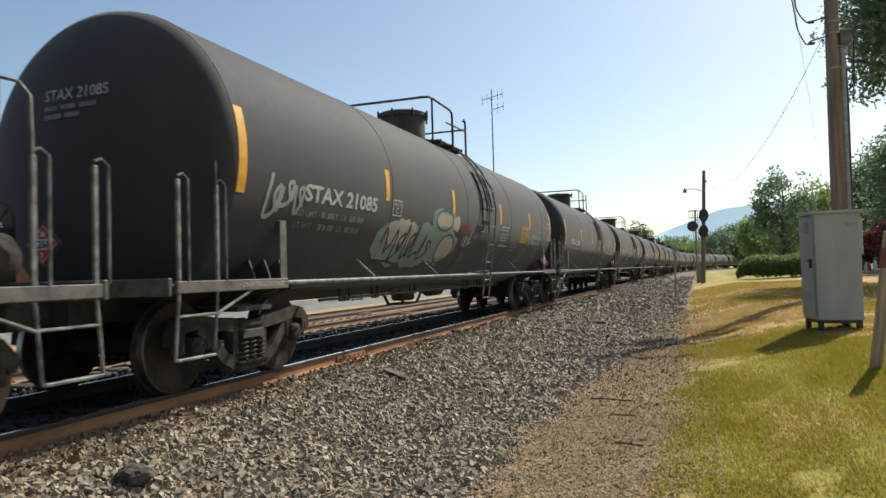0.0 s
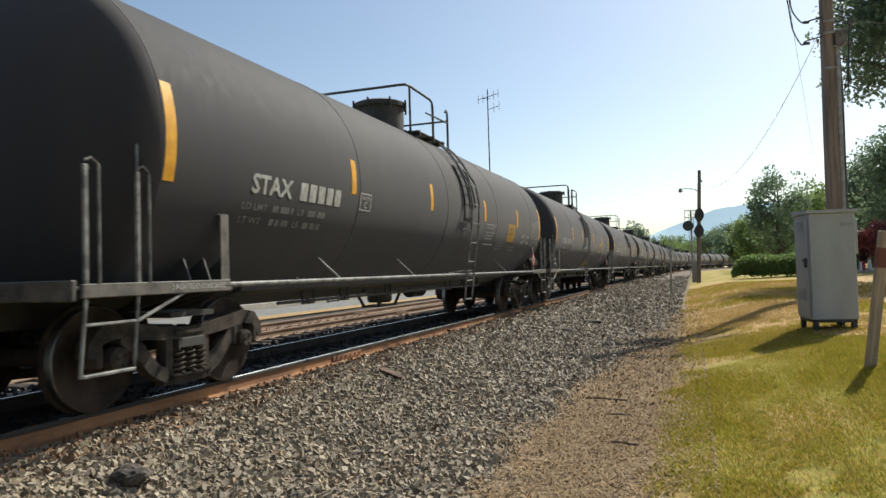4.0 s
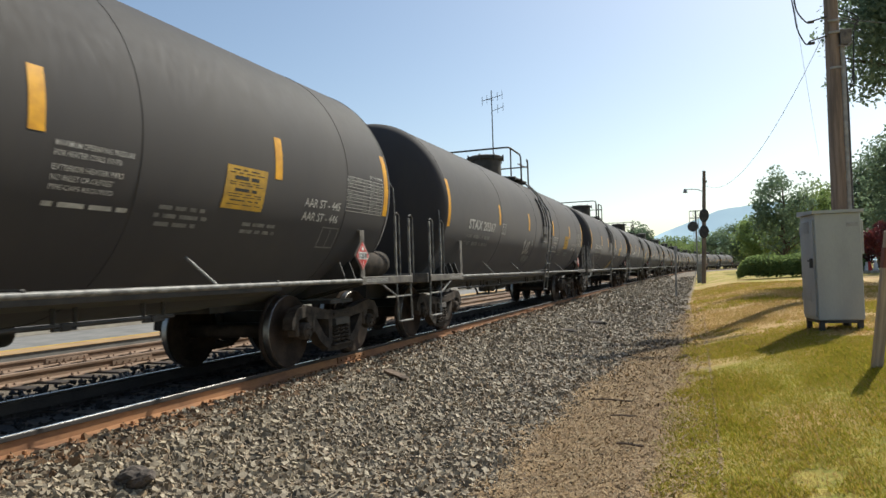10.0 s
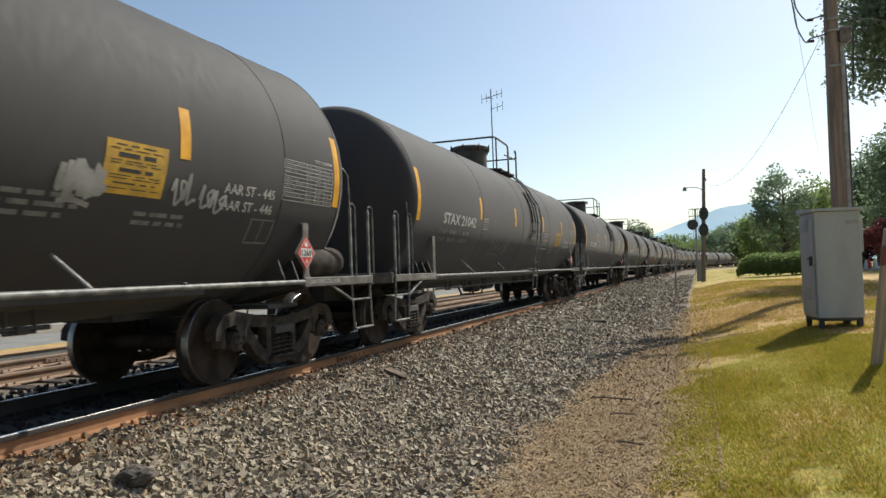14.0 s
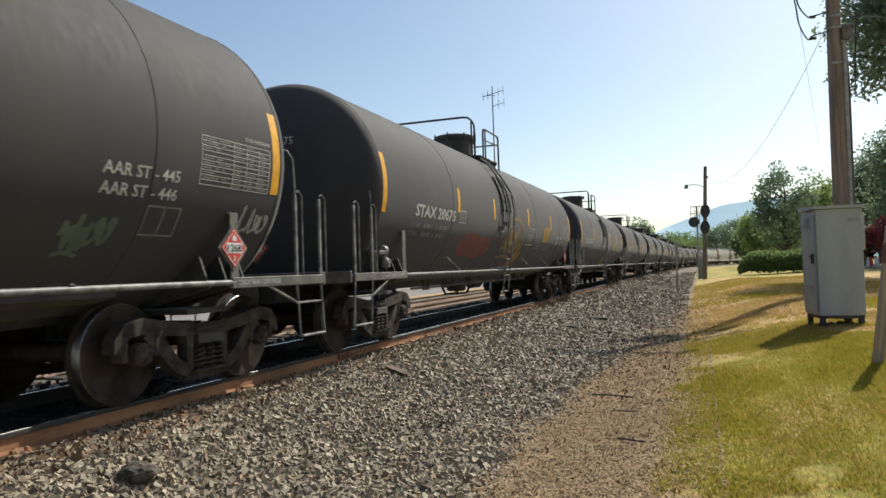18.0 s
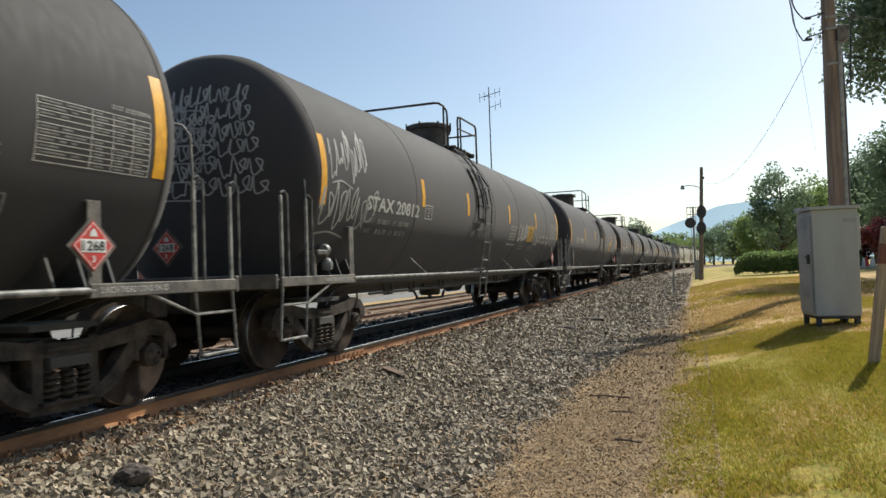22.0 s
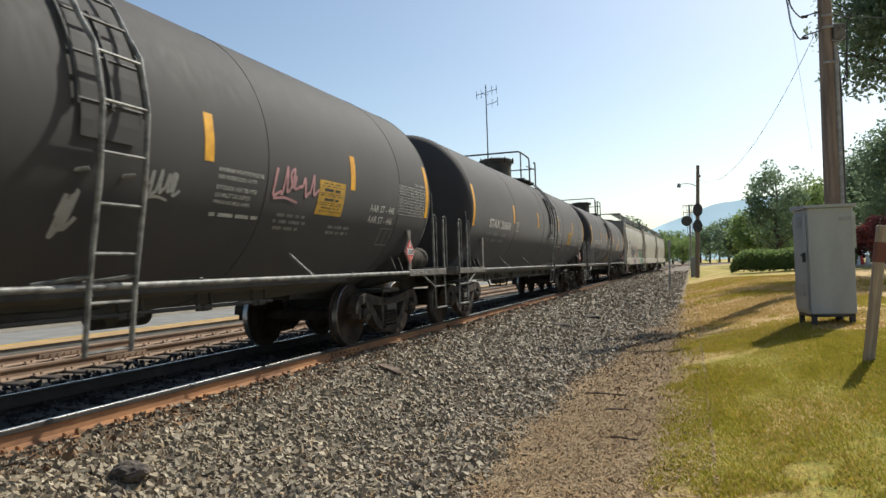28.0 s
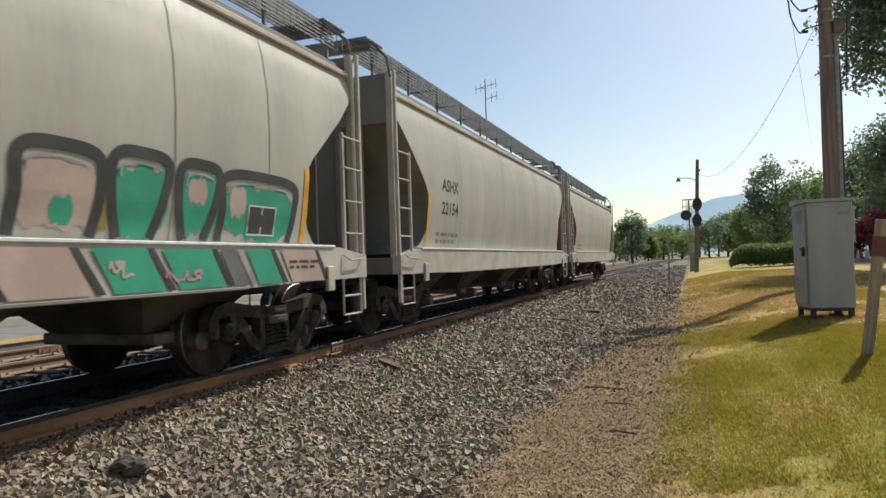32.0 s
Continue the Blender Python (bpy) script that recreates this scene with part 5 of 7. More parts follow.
def spray(car, n, surface, tags):
    for k, (kind, tint, y0, y1, z0, z1, count, width) in enumerate(tags):
        seed = 31 * (n + 2) + k
        if kind == "old":
            decal = part("old_decal", patch(surface, y0, y1, z0, z1, 0.0065, slant=0.10), OLD_DECAL, car, "faded brownish yellow patch")
            part("decal_print", bars(surface, [(y0 + 0.12, y1 - 0.1, z1 - 0.06, 0.02)], 0.009, seed=seed), INK, decal)
            continue
        if kind == "blob":
            g = blob(surface, y0, y1, z0, z1, seed, 0.0066 + 0.0004 * k)
        elif kind == "ring":
            cy, cz, a, b = (y0 + y1) / 2, (z0 + z1) / 2, (y1 - y0) / 2, (z1 - z0) / 2
            g = stroke(surface, [(cy + a * math.cos(t / 16 * math.pi), cz + b * math.sin(t / 16 * math.pi)) for t in range(33)], width, 0.008 + 0.0004 * k)
            if tint != "black":
                scrawl(surface, cy - 0.6 * a, cy + 0.6 * a, cz - 0.5 * b, cz + 0.5 * b, 4, width, seed, 0.008 + 0.0004 * k, g)
        elif kind == "star":
            g, cy, cz, a, b = Geo(), (y0 + y1) / 2, (z0 + z1) / 2, (y1 - y0) / 2, (z1 - z0) / 2
            tips = [(cy + a * math.cos(t * math.pi / 4 + 0.3), cz + b * math.sin(t * math.pi / 4 + 0.3)) for t in range(9)]
            for p, q in zip(tips, tips[1:]):
                m = ((p[0] + q[0]) / 2 * 0.7 + cy * 0.3, (p[1] + q[1]) / 2 * 0.7 + cz * 0.3)
                stroke(surface, curl([p, m, q]), width, 0.008, g)
            scrawl(surface, cy - 0.5 * a, cy + 0.5 * a, cz - 0.45 * b, cz + 0.45 * b, 4, width, seed, 0.008, g)
        elif kind == "head":
            def head(u, z, lift):
                r = min(math.hypot(u, z - TANK_Z) / TANK_R, 0.999)
                return (u, -0.42 * math.sqrt(1 - r * r) - 0.012, z)
            g = Geo()
            for q in range(6):
                scrawl(head, y0 + 0.1 * q, y1 - 0.06 * q, z0 + 0.22 * q, z0 + 0.22 * q + 0.3, 9, width, seed + q, 0.012, g)
        else:
            g = scrawl(surface, y0, y1, z0, z1, count, width, seed, 0.008 + 0.0004 * k, lean=0.12)
        part("graffiti", g, TAG_PAINTS[tint], car, {"lilac": "pale lilac", "ochre": "dull ochre"}.get(tint, tint) + " spray-painted graffiti")


# ---- covered hopper cars ----
HOP_L = 15.10
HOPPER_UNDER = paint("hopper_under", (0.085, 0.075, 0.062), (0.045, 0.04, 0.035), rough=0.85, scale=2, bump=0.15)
HOP_SECTION = [(1.42, 1.30), (1.50, 1.70), (1.555, 2.14), (1.57, 2.58), (1.555, 3.02), (1.50, 3.42), (1.42, 3.70)]


def hop_x(z):
    for (xa, za), (xb, zb) in zip(HOP_SECTION, HOP_SECTION[1:]):
        if z <= zb:
            return xa + (xb - xa) * (z - za) / (zb - za)
    return HOP_SECTION[-1][0]


def hop_side(y, z, lift):
    y += 0.10
    if z < 1.34:
        return (1.605 + lift, y, z)
    return (hop_x(z) + 0.5 * lift, y, z)


def hop_start(z):
    """How far the shell stands back from the end at a height: the sloping end sheet."""
    for (za, ya), (zb, yb) in (((1.30, 0.85), (1.45, 1.22)), ((1.45, 1.22), (1.65, 1.40)), ((1.65, 1.40), (2.1, 1.47)), ((2.1, 1.47), (2.35, 1.38)), ((2.35, 1.38), (3.0, 0.58)), ((3.0, 0.58), (3.35, 0.18)), ((3.35, 0.18), (4.4, 0.12))):
        if z <= zb:
            return ya + (yb - ya) * (z - za) / (zb - za)
    return 0.16


def build_hopper(marks, number, label):
    car = thing("hopper_car", None, None, label, "hopper car", group="hopper cars at the end of the train")
    rng = random.Random(len(marks) * 7 + len(number))
    right = []
    for (xa, za), (xb, zb) in zip(HOP_SECTION, HOP_SECTION[1:]):
        for k in range(3):
            t = k / 3
            right.append((xa + (xb - xa) * t, za + (zb - za) * t))
    right.append(HOP_SECTION[-1])
    ring = right + [(1.10, 3.92), (0.6, 4.06), (0.0, 4.11), (-0.6, 4.06), (-1.10, 3.92)] + [(-x, z) for x, z in right[::-1]]
    n = len(ring)
    stations_ = 14
    vs = []
    for i in range(stations_ + 1):
        for x, z in ring:
            a = hop_start(z)
            vs.append((x, a + (HOP_L - 2 * a) * i / stations_, z))
    fs = [(i * n + k, i * n + k + 1, (i + 1) * n + k + 1, (i + 1) * n + k) for i in range(stations_) for k in range(n - 1)]
    shell = part("hopper_shell", Geo().add(vs, fs), HOPPER, car, smooth=True)
    for e in (0, stations_):
        ends = []
        g = Geo()
        for x, z in right:
            y = hop_start(z)
            y = y if e == 0 else HOP_L - y
            ends += [(-x + 0.004, y, z), (x - 0.004, y, z)]
        g.add(ends, [(2 * i, 2 * i + 1, 2 * i + 3, 2 * i + 2) for i in range(len(right) - 1)])
        # the slope's shade is in its darker grey
        part("slope_sheet", g, HOPPER_SHADE_GREY, car, "grey sloping end sheet with painted shade")
    for y in (3.22, 4.87, 6.52, 8.17, 9.82, 11.47, 12.9):
        seam = Geo()
        for k in range(len(right) - 1):
            (xa, za), (xb, zb) = right[k], right[k + 1]
            seam.add([(xa + 0.004, y - 0.007, za), (xa + 0.004, y + 0.007, za), (xb + 0.004, y + 0.007, zb), (xb + 0.004, y - 0.007, zb)], [(0, 1, 2, 3)])
        part("side_seam", seam, HOPPER_SHADE_GREY, shell)
    # roof edge mouldings
    for s in (-1, 1):
        for z, w in ((3.70, 0.07), (3.79, 0.05), (3.87, 0.04)):
            part("roof_moulding", Geo().box(s * (1.45 - (z - 3.70) * 1.0), HOP_L / 2, z, 0.06, HOP_L - 0.3, w, 0.012), HOPPER_SILL if z < 3.75 else HOPPER_SHADE_GREY, car)
        sill = [(0.02, 0.97), (0.02, 1.26), (0.75, 1.36), (HOP_L - 0.75, 1.36), (HOP_L - 0.02, 1.26), (HOP_L - 0.02, 0.97), (HOP_L - 1.4, 0.96), (HOP_L - 2.6, 0.94), (2.6, 0.94), (1.4, 0.96)]
        part("side_sill", Geo().prism(sill, "x", s * 1.46, s * 1.60), HOPPER_SILL, car)
        part("sill_lip", Geo().box(s * 1.54, HOP_L / 2, 1.372, 0.16, HOP_L - 1.8, 0.03, 0.006), WHITE, car, "white upper edge of the side sill")
        # dark strip added to paint the shade below the sill
        part("sill_shade_strip", Geo().box(s * 1.56, HOP_L / 2, 0.94, 0.10, HOP_L - 5.4, 0.03, 0.006), HOPPER_SHADE_GREY, car)
    # discharge hoppers below
    for y in (3.0, 5.9, 9.6, 12.5):
        g = Geo().add([(-1.40, y - 1.35, 1.36), (1.40, y - 1.35, 1.36), (1.40, y + 1.35, 1.36), (-1.40, y + 1.35, 1.36), (-0.62, y - 0.45, 0.52), (0.62, y - 0.45, 0.52), (0.62, y + 0.45, 0.52), (-0.62, y + 0.45, 0.52)], [(0, 1, 5, 4), (1, 2, 6, 5), (2, 3, 7, 6), (3, 0, 4, 7), (4, 5, 6, 7)])
        part("discharge_hopper", g, HOPPER_UNDER, car, "dark brown discharge hopper")
        part("outlet_gate", Geo().box(0, y, 0.46, 1.5, 0.9, 0.12, 0.02).cyl((0.5, y, 0.40), (0.95, y, 0.40), 0.10, seg=12), DUSTY, car)
    part("centre_sill", Geo().box(0, HOP_L / 2, 0.95, 0.34, HOP_L, 0.34, 0.02), FRAME_BLACK, car)
    # roof running boards
    for s in (-1, 1):
        g = Geo()
        for k in range(9):
            g.box(s * (0.58 + 0.075 * k), HOP_L / 2, 4.42, 0.022, HOP_L + 0.1, 0.035)
        part("running_board", g, GALV, car, "galvanised grating running board")
        for k in range(11):
            y = 0.15 + (HOP_L - 0.3) * k / 10
            sup = Geo().box(s * 1.16, y, 4.20, 0.04, 0.05, 0.44, 0.006).box(s * 0.88, y, 4.39, 0.62, 0.04, 0.03)
            part("board_support", sup, GALV, car)
        mesh_band = Geo()
        for k in range(6):
            mesh_band.box(s * 1.20, HOP_L / 2, 4.14 + 0.05 * k, 0.012, HOP_L, 0.022)
        for k in range(104):
            mesh_band.box(s * 1.20, 0.08 + 0.148 * k, 4.26, 0.012, 0.012, 0.29)
        part("board_fascia", mesh_band, GALV, car)
    for e, s in ((0.0, -1), (HOP_L, 1)):
        g = Geo()
        for k in range(9):
            g.box(0, e + s * (-0.05 + 0.07 * k - 0.3), 4.44, 2.5, 0.022, 0.035)
        part("crossover_board", g, GALV, car)
        # end parts take the same darker grey as painted shade
        part("end_panel", Geo().box(0, e - s * 0.10, 3.60, 2.84, 0.05, 0.74, 0.01), HOPPER_SHADE_GREY, car, "grey upper end panel")
        part("end_beam", Geo().box(0, e - s * 0.10, 1.10, 3.0, 0.14, 0.26, 0.02), HOPPER_SHADE_GREY, car)
        part("end_sheet", Geo().box(0, e - s * 0.16, 2.35, 1.9, 0.04, 2.2, 0.01), HOPPER_SHADE_GREY, car)
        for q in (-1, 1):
            # far-side posts are painted in the shade grey
            part("corner_post", Geo().box(q * 1.46, e - s * 0.10, 2.48, 0.10, 0.09, 3.02, 0.01), HOPPER_SILL if q > 0 else HOPPER_SHADE_GREY, car)
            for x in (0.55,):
                part("end_post", Geo().box(q * x, e - s * 0.12, 2.3, 0.10, 0.10, 2.3, 0.01), HOPPER_SHADE_GREY, car)
            ladder = part("side_ladder", Geo().box(q * 1.56, e - s * 0.06, 2.26, 0.05, 0.06, 3.45, 0.008), HOPPER_SILL, car, "pale grey steel end ladder")
            part("ladder_stile", Geo().box(q * 1.56, e - s * 0.56, 1.90, 0.045, 0.05, 1.9, 0.008), HOPPER_SILL, ladder)
            for z in (1.13, 1.55, 1.97, 2.40, 2.80):
                part("rung", Geo().cyl((q * 1.58, e - s * 0.06, z), (q * 1.58, e - s * 0.56, z), 0.014, seg=6), HOPPER_SILL, ladder)
            step = Geo().tube([(q * 1.56, e - s * 0.14, 1.0), (q * 1.56, e - s * 0.14, 0.50), (q * 1.56, e - s * 0.62, 0.50), (q * 1.56, e - s * 0.62, 1.0)], 0.018, 6)
            step.cyl((q * 1.56, e - s * 0.14, 0.74), (q * 1.56, e - s * 0.62, 0.74), 0.014, seg=6)
            part("sill_step", step, HOPPER_SILL, car)
            part("jacking_pad", Geo().box(q * 1.61, e - s * 1.05, 0.98, 0.05, 0.16, 0.30, 0.01), HOPPER_SILL, car)
            handle = Geo().tube([(q * 1.62, e - s * 0.12, 1.27), (q * 1.67, e - s * 0.2, 1.22), (q * 1.67, e - s * 0.6, 1.20), (q * 1.62, e - s * 0.7, 1.26)], 0.012, 6)
            part("grab_iron", handle, HOPPER_SILL, car)
            part("roof_grab", Geo().tube([(q * 1.50, e - s * 0.06, 3.9), (q * 1.44, e - s * 0.08, 4.2), (q * 1.20, e - s * 0.30, 4.43)], 0.025, 6), HOPPER_SHADE_GREY, car)
            part("reflector", patch(lambda y, z, o: (q * (hop_x(z) + 0.006), y, z), e - s * 1.44 - 0.05, e - s * 1.44 + 0.05, 1.42, 2.28), STRIPE, car, "yellow reflective stripe")
        part("coupler", coupler_geo(e - s * 0.05, s), CASTING, car)
    for e, s in ((0.0, -1),):
        w = Geo().turned([(0.25, -0.012), (0.265, 0), (0.25, 0.012), (0.235, 0), (0.25, -0.012)], "y", 20, (-0.7, -0.02, 2.0), False)
        part("brake_wheel", w, FRAME_BLACK, car)
    cents = (1.42, HOP_L - 1.42)
    if marks:
        part("running_number", writing(hop_side, marks, 2.0, 2.92, 2.38, 0.22, bold=0.016), INK, car, "black reporting mark and number")
        part("running_number", writing(hop_side, number, 2.08 if len(number) < 4 else 2.0, 2.62 if len(number) < 4 else 2.92, 1.98, 0.22, bold=0.016), INK, car)
        def endp(u, z, lift):
            return (u, 0.10 - 0.03, z)
        part("end_number", writing(endp, marks, -0.05, 0.55, 3.76, 0.12, bold=0.01, geo=writing(endp, number, 0.05, 0.4, 3.58, 0.12, bold=0.01)), INK, car)
    part("limit_stencil", bars(hop_side, [(1.8, 1.95, 1.60, 0.06), (2.05, 3.0, 1.60, 0.06), (1.8, 1.95, 1.48, 0.06), (2.05, 2.9, 1.48, 0.06)], seed=2), HOPPER_SHADE_GREY, car)
    add_trucks(car, cents)
    return car


def paint_hopper(car):
    """The large lettering-like mural along the first hopper."""
    def fill(tint, y0, y1, z0, z1, seed, lift):
        part("graffiti", blob(hop_side, y0, y1, z0, z1, seed, lift), TAG_PAINTS[tint], car, tint + " field of a spray-painted mural")

    def line(tint, pts, w, lift=0.016):
        part("graffiti", stroke(hop_side, curl(pts), w, lift), TAG_PAINTS[tint], car, tint + " outline of a spray-painted mural")

    part("graffiti", scrawl(hop_side, 3.3, 4.5, 1.85, 2.35, 5, 0.035, 71, 0.012), TAG_PAINTS["black"], car, "thin black tag")
    for k, (tint, y0, y1) in enumerate((("blush", 4.2, 5.1), ("violet", 5.2, 6.4), ("blush", 6.5, 7.2))):
        fill(tint, y0, y1, 1.40, 2.24 - 0.12 * (k % 2), 80 + k, 0.008)
        line("violet" if k != 1 else "white", [(y0, 1.48), (y0 + 0.04, 2.1), ((y0 + y1) / 2, 2.33), (y1 - 0.05, 2.05), (y1, 1.48)], 0.06)
    part("graffiti", scrawl(hop_side, 4.3, 7.1, 1.5, 2.2, 5, 0.05, 72, 0.018), TAG_PAINTS["black"], car, "black outline letters")
    part("notice", patch(hop_side, 7.55, 8.55, 2.05, 2.42, 0.008, nz=4), TAG_PAINTS["blush"], car, "faded notice with red lines")
    part("notice_lines", bars(hop_side, [(7.6, 8.5, z, 0.03) for z in (2.36, 2.29, 2.22, 2.15, 2.08)], 0.012, seed=8), TAG_PAINTS["pink"], car)
    panels = [("blush", 8.2, 8.85, 1.98), ("blush", 9.0, 9.66, 2.0), ("blush", 9.86, 10.58, 2.02), ("teal", 10.68, 11.32, 2.06), ("teal", 11.44, 12.0, 2.05), ("teal", 12.05, 13.32, 2.03)]
    for k, (tint, y0, y1, top) in enumerate(panels):
        fill(tint, y0, y1, 1.395, top, 90 + k, 0.008 + 0.0004 * k)
        low = 0.12 if k in (3, 4) else 0.0
        line("black", [(y0 - 0.02 + low, 1.41), (y0 + 0.01, (1.40 + top) / 2), (y0 + 0.03, top), ((y0 + y1) / 2, top + 0.05), (y1 - 0.02, top - 0.01), (y1 - low / 2, (1.40 + top) / 2), (y1 - 0.06 - low, 1.41)], 0.10, 0.015 + 0.0005 * k)
        line("white", [(y0 + 0.09, top - 0.16), (y0 + 0.11, top - 0.07), ((y0 + y1) / 2, top - 0.035), (y1 - 0.10, top - 0.07)], 0.022, 0.019 + 0.0005 * k)
    fill("ochre", 10.57, 10.68, 1.42, 1.85, 99, 0.012)
    fill("blush", 11.56, 11.82, 1.72, 1.98, 97, 0.013)
    fill("blush", 12.16, 12.42, 1.62, 1.99, 98, 0.013)
    fill("teal", 10.15, 10.35, 1.48, 1.72, 96, 0.013)
    part("dark_plate", patch(hop_side, 12.48, 12.95, 1.49, 1.77, 0.024, nz=2), TAG_PAINTS["black"], car, "black stencil plate with a white border")
    for a in ((12.47, 12.96, 1.77, 1.785), (12.47, 12.96, 1.475, 1.49), (12.47, 12.485, 1.49, 1.77), (12.945, 12.96, 1.49, 1.77), (12.70, 12.715, 1.49, 1.77)):
        part("plate_border", patch(hop_side, *a, 0.027, nz=1), WHITE, car)
    # the same colours run on over the side sill
    for k, (tint, y0, y1) in enumerate((("blush", 3.9, 5.0), ("violet", 5.2, 6.3), ("blush", 8.2, 9.5), ("blush", 9.62, 10.3), ("teal", 10.5, 11.05), ("teal", 11.22, 11.85), ("grey", 11.98, 12.22), ("teal", 12.38, 12.8), ("blush", 13.0, 13.7))):
        part("graffiti", patch(hop_side, y0, y1, 0.97, 1.325, 0.006, slant=-0.22, nz=2), TAG_PAINTS[tint], car, tint + " band of the mural on the sill")
        part("graffiti", patch(hop_side, y1 + 0.02, y1 + 0.10, 0.97, 1.325, 0.007, slant=-0.25, nz=2), TAG_PAINTS["black" if k != 6 else "white"], car)
    part("graffiti", scrawl(hop_side, 11.15, 11.6, 1.03, 1.15, 2, 0.025, 75, 0.012), TAG_PAINTS["pink"], car, "small red tag")
    part("graffiti", scrawl(hop_side, 10.55, 10.8, 1.10, 1.25, 2, 0.025, 76, 0.012), TAG_PAINTS["blush"], car, "small pink star tag")
    part("limit_lettering", bars(hop_side, [(13.05, 13.75, 1.18, 0.03), (13.05, 13.6, 1.12, 0.03)], 0.010, seed=12), TAG_PAINTS["black"], car)


# ---- assemble the train ----
CARS = []


SHORT = (4, 6, 9, 13, 14, 15, 16, 17, 19, 20, 23)


def build_train():
    base = {k: build_tank_car(k) for k in BATCH}
    at, unused = -BATCH["long"]["length"] - END_GAP, dict(base)
    for n in range(-1, 24):
        k = "short" if n in SHORT else "long"
        car = unused.pop(k, None) or copy_thing(base[k], Matrix.Identity(4))
        length = BATCH[k]["length"]
        cents = (0.92, length - 0.60)
        CARS.append((car, at, cents, tuple(c + d for c in cents for d in (-0.89, 0.89))))
        at += length + END_GAP
    for n, (car, *_) in zip(range(-1, 24), CARS):
        number_car(car, NUMBERS.get(n), n + 5)
        spray(car, n, tank_side, TAGS.get(n, []))
        if any(t[0] == "head" for t in TAGS.get(n, [])):
            car["label"] = "black tank car with pale scribbled graffiti over its end"
        elif any(t[0] == "blob" for t in TAGS.get(n, [])):
            car["label"] = "black tank car with large spray-painted graffiti on its side"
    h1 = build_hopper("SMNX", "885", "light grey covered hopper car with a green and pink mural")
    paint_hopper(h1)
    h2 = build_hopper("ASHX", "22154", "light grey covered hopper car with black lettering")
    h3 = build_hopper("", "", "light grey covered hopper car at the end of the train")
    for h in (h2, h3):
        # taller than the first
        for o in h.children_recursive:
            for v in o.data.vertices:
                if v.co.z > 1.4:
                    v.co.z = 1.4 + (v.co.z - 1.4) * 1.045
    cents = (1.42, HOP_L - 1.42)
    for k, h in enumerate((h1, h2, h3)):
        CARS.append((h, HOP_S[k], cents, tuple(c + d for c in cents for d in (-0.89, 0.89))))


HOP_S = (426.18, 442.43, 458.68)


# ---- trackside things ----
def stones_and_grass():
    scatter_stones("ballast_stones", [(-4.9, -1.6, -9, 2.4, 150, 0.045), (-4.9, -0.5, 2.4, 8, 1500, 0.022), (-4.9, -0.5, 8, 14, 950, 0.026), (-4.9, -0.5, 14, 24, 420, 0.032), (-4.9, -0.45, 24, 60, 90, 0.045), (-1.9, -0.4, 2.6, 12, 1500, 0.011), (-1.9, -0.4, 12, 26, 400, 0.020), (-4.9, -0.5, 50, 100, 26, 0.07)], STONES, "grey and buff crushed ballast stones beside the track", 3)
    scatter_stones("stained_stones", [(-4.95, -4.2, 2.2, 14, 620, 0.026), (-4.95, -4.3, 14, 40, 160, 0.036)], RUSTY_STONES, "rust-stained ballast stones along the rail", 4)
    # track_stones carry the shade under the cars in their colour
    scatter_stones("track_stones", [(-6.4, -5.1, 3.0, 22, 110, 0.024), (-8.1, -6.6, 4.0, 26, 70, 0.030)], SHADED_STONES, "ballast stones between the rails, coloured dark for shade", 6)
    scatter_litter()
    scatter_grass("lawn_blades", [(-0.9, 5.0, -8, 4.2, 500, 0.035, 0.012), (-0.9, 3.2, 4.2, 12, 4600, 0.034, 0.007), (-0.9, 4.5, 12, 22, 1300, 0.040, 0.012), (-0.9, 7, 22, 45, 180, 0.07, 0.022)], BLADES, "short green lawn grass", 11, lambda m: m < 0.22)
    scatter_grass("dry_lawn_blades", [(-0.9, 3.2, 4.2, 12, 1500, 0.026, 0.006), (-0.9, 4.5, 12, 22, 900, 0.034, 0.011), (-0.9, 7, 22, 45, 150, 0.06, 0.022)], STRAW, "dry yellow lawn grass", 12, lambda m: m > -0.10)


def scatter_litter():
    """Dry stalks and chaff lying flat on the worn strip between stones and lawn."""
    rng = np.random.default_rng(21)
    vs = []
    for y0, y1, count, ln, wd in ((2.6, 8, 30000, 0.026, 0.0038), (8, 14, 14000, 0.040, 0.007), (14, 26, 6000, 0.07, 0.011)):
        x, y = np.clip(rng.normal(-0.85, 0.42, count), -2.1, 0.1), rng.uniform(y0, y1, count)
        z = np.array([ground_z(a, b) + 0.03 * noise.noise((a * 0.7, b * 0.5, 0)) + 0.012 * noise.noise((a * 4, b * 3, 7)) for a, b in zip(x, y)]) + rng.uniform(0.002, 0.028, count)
        a, l = rng.uniform(0, np.pi, count), ln * rng.uniform(0.3, 1.2, count)
        dx, dy, px, py = np.cos(a) * l, np.sin(a) * l, -np.sin(a) * wd, np.cos(a) * wd
        t = rng.normal(0, 0.35, count) * l
        vs.append(np.stack([np.stack([x - dx - px, y - dy - py, z - t], 1), np.stack([x + dx - px, y + dy - py, z + t], 1), np.stack([x + dx + px, y + dy + py, z + t + 0.001], 1), np.stack([x - dx + px, y - dy + py, z - t + 0.001], 1)], 1))
    v = np.concatenate(vs).reshape(-1, 3)
    thing("straw_litter", big_mesh("straw_litter", v, np.arange(len(v)).reshape(-1, 4), LITTER), None, "dry straw and chaff strewn on the worn soil strip", "straw", kind="stuff")


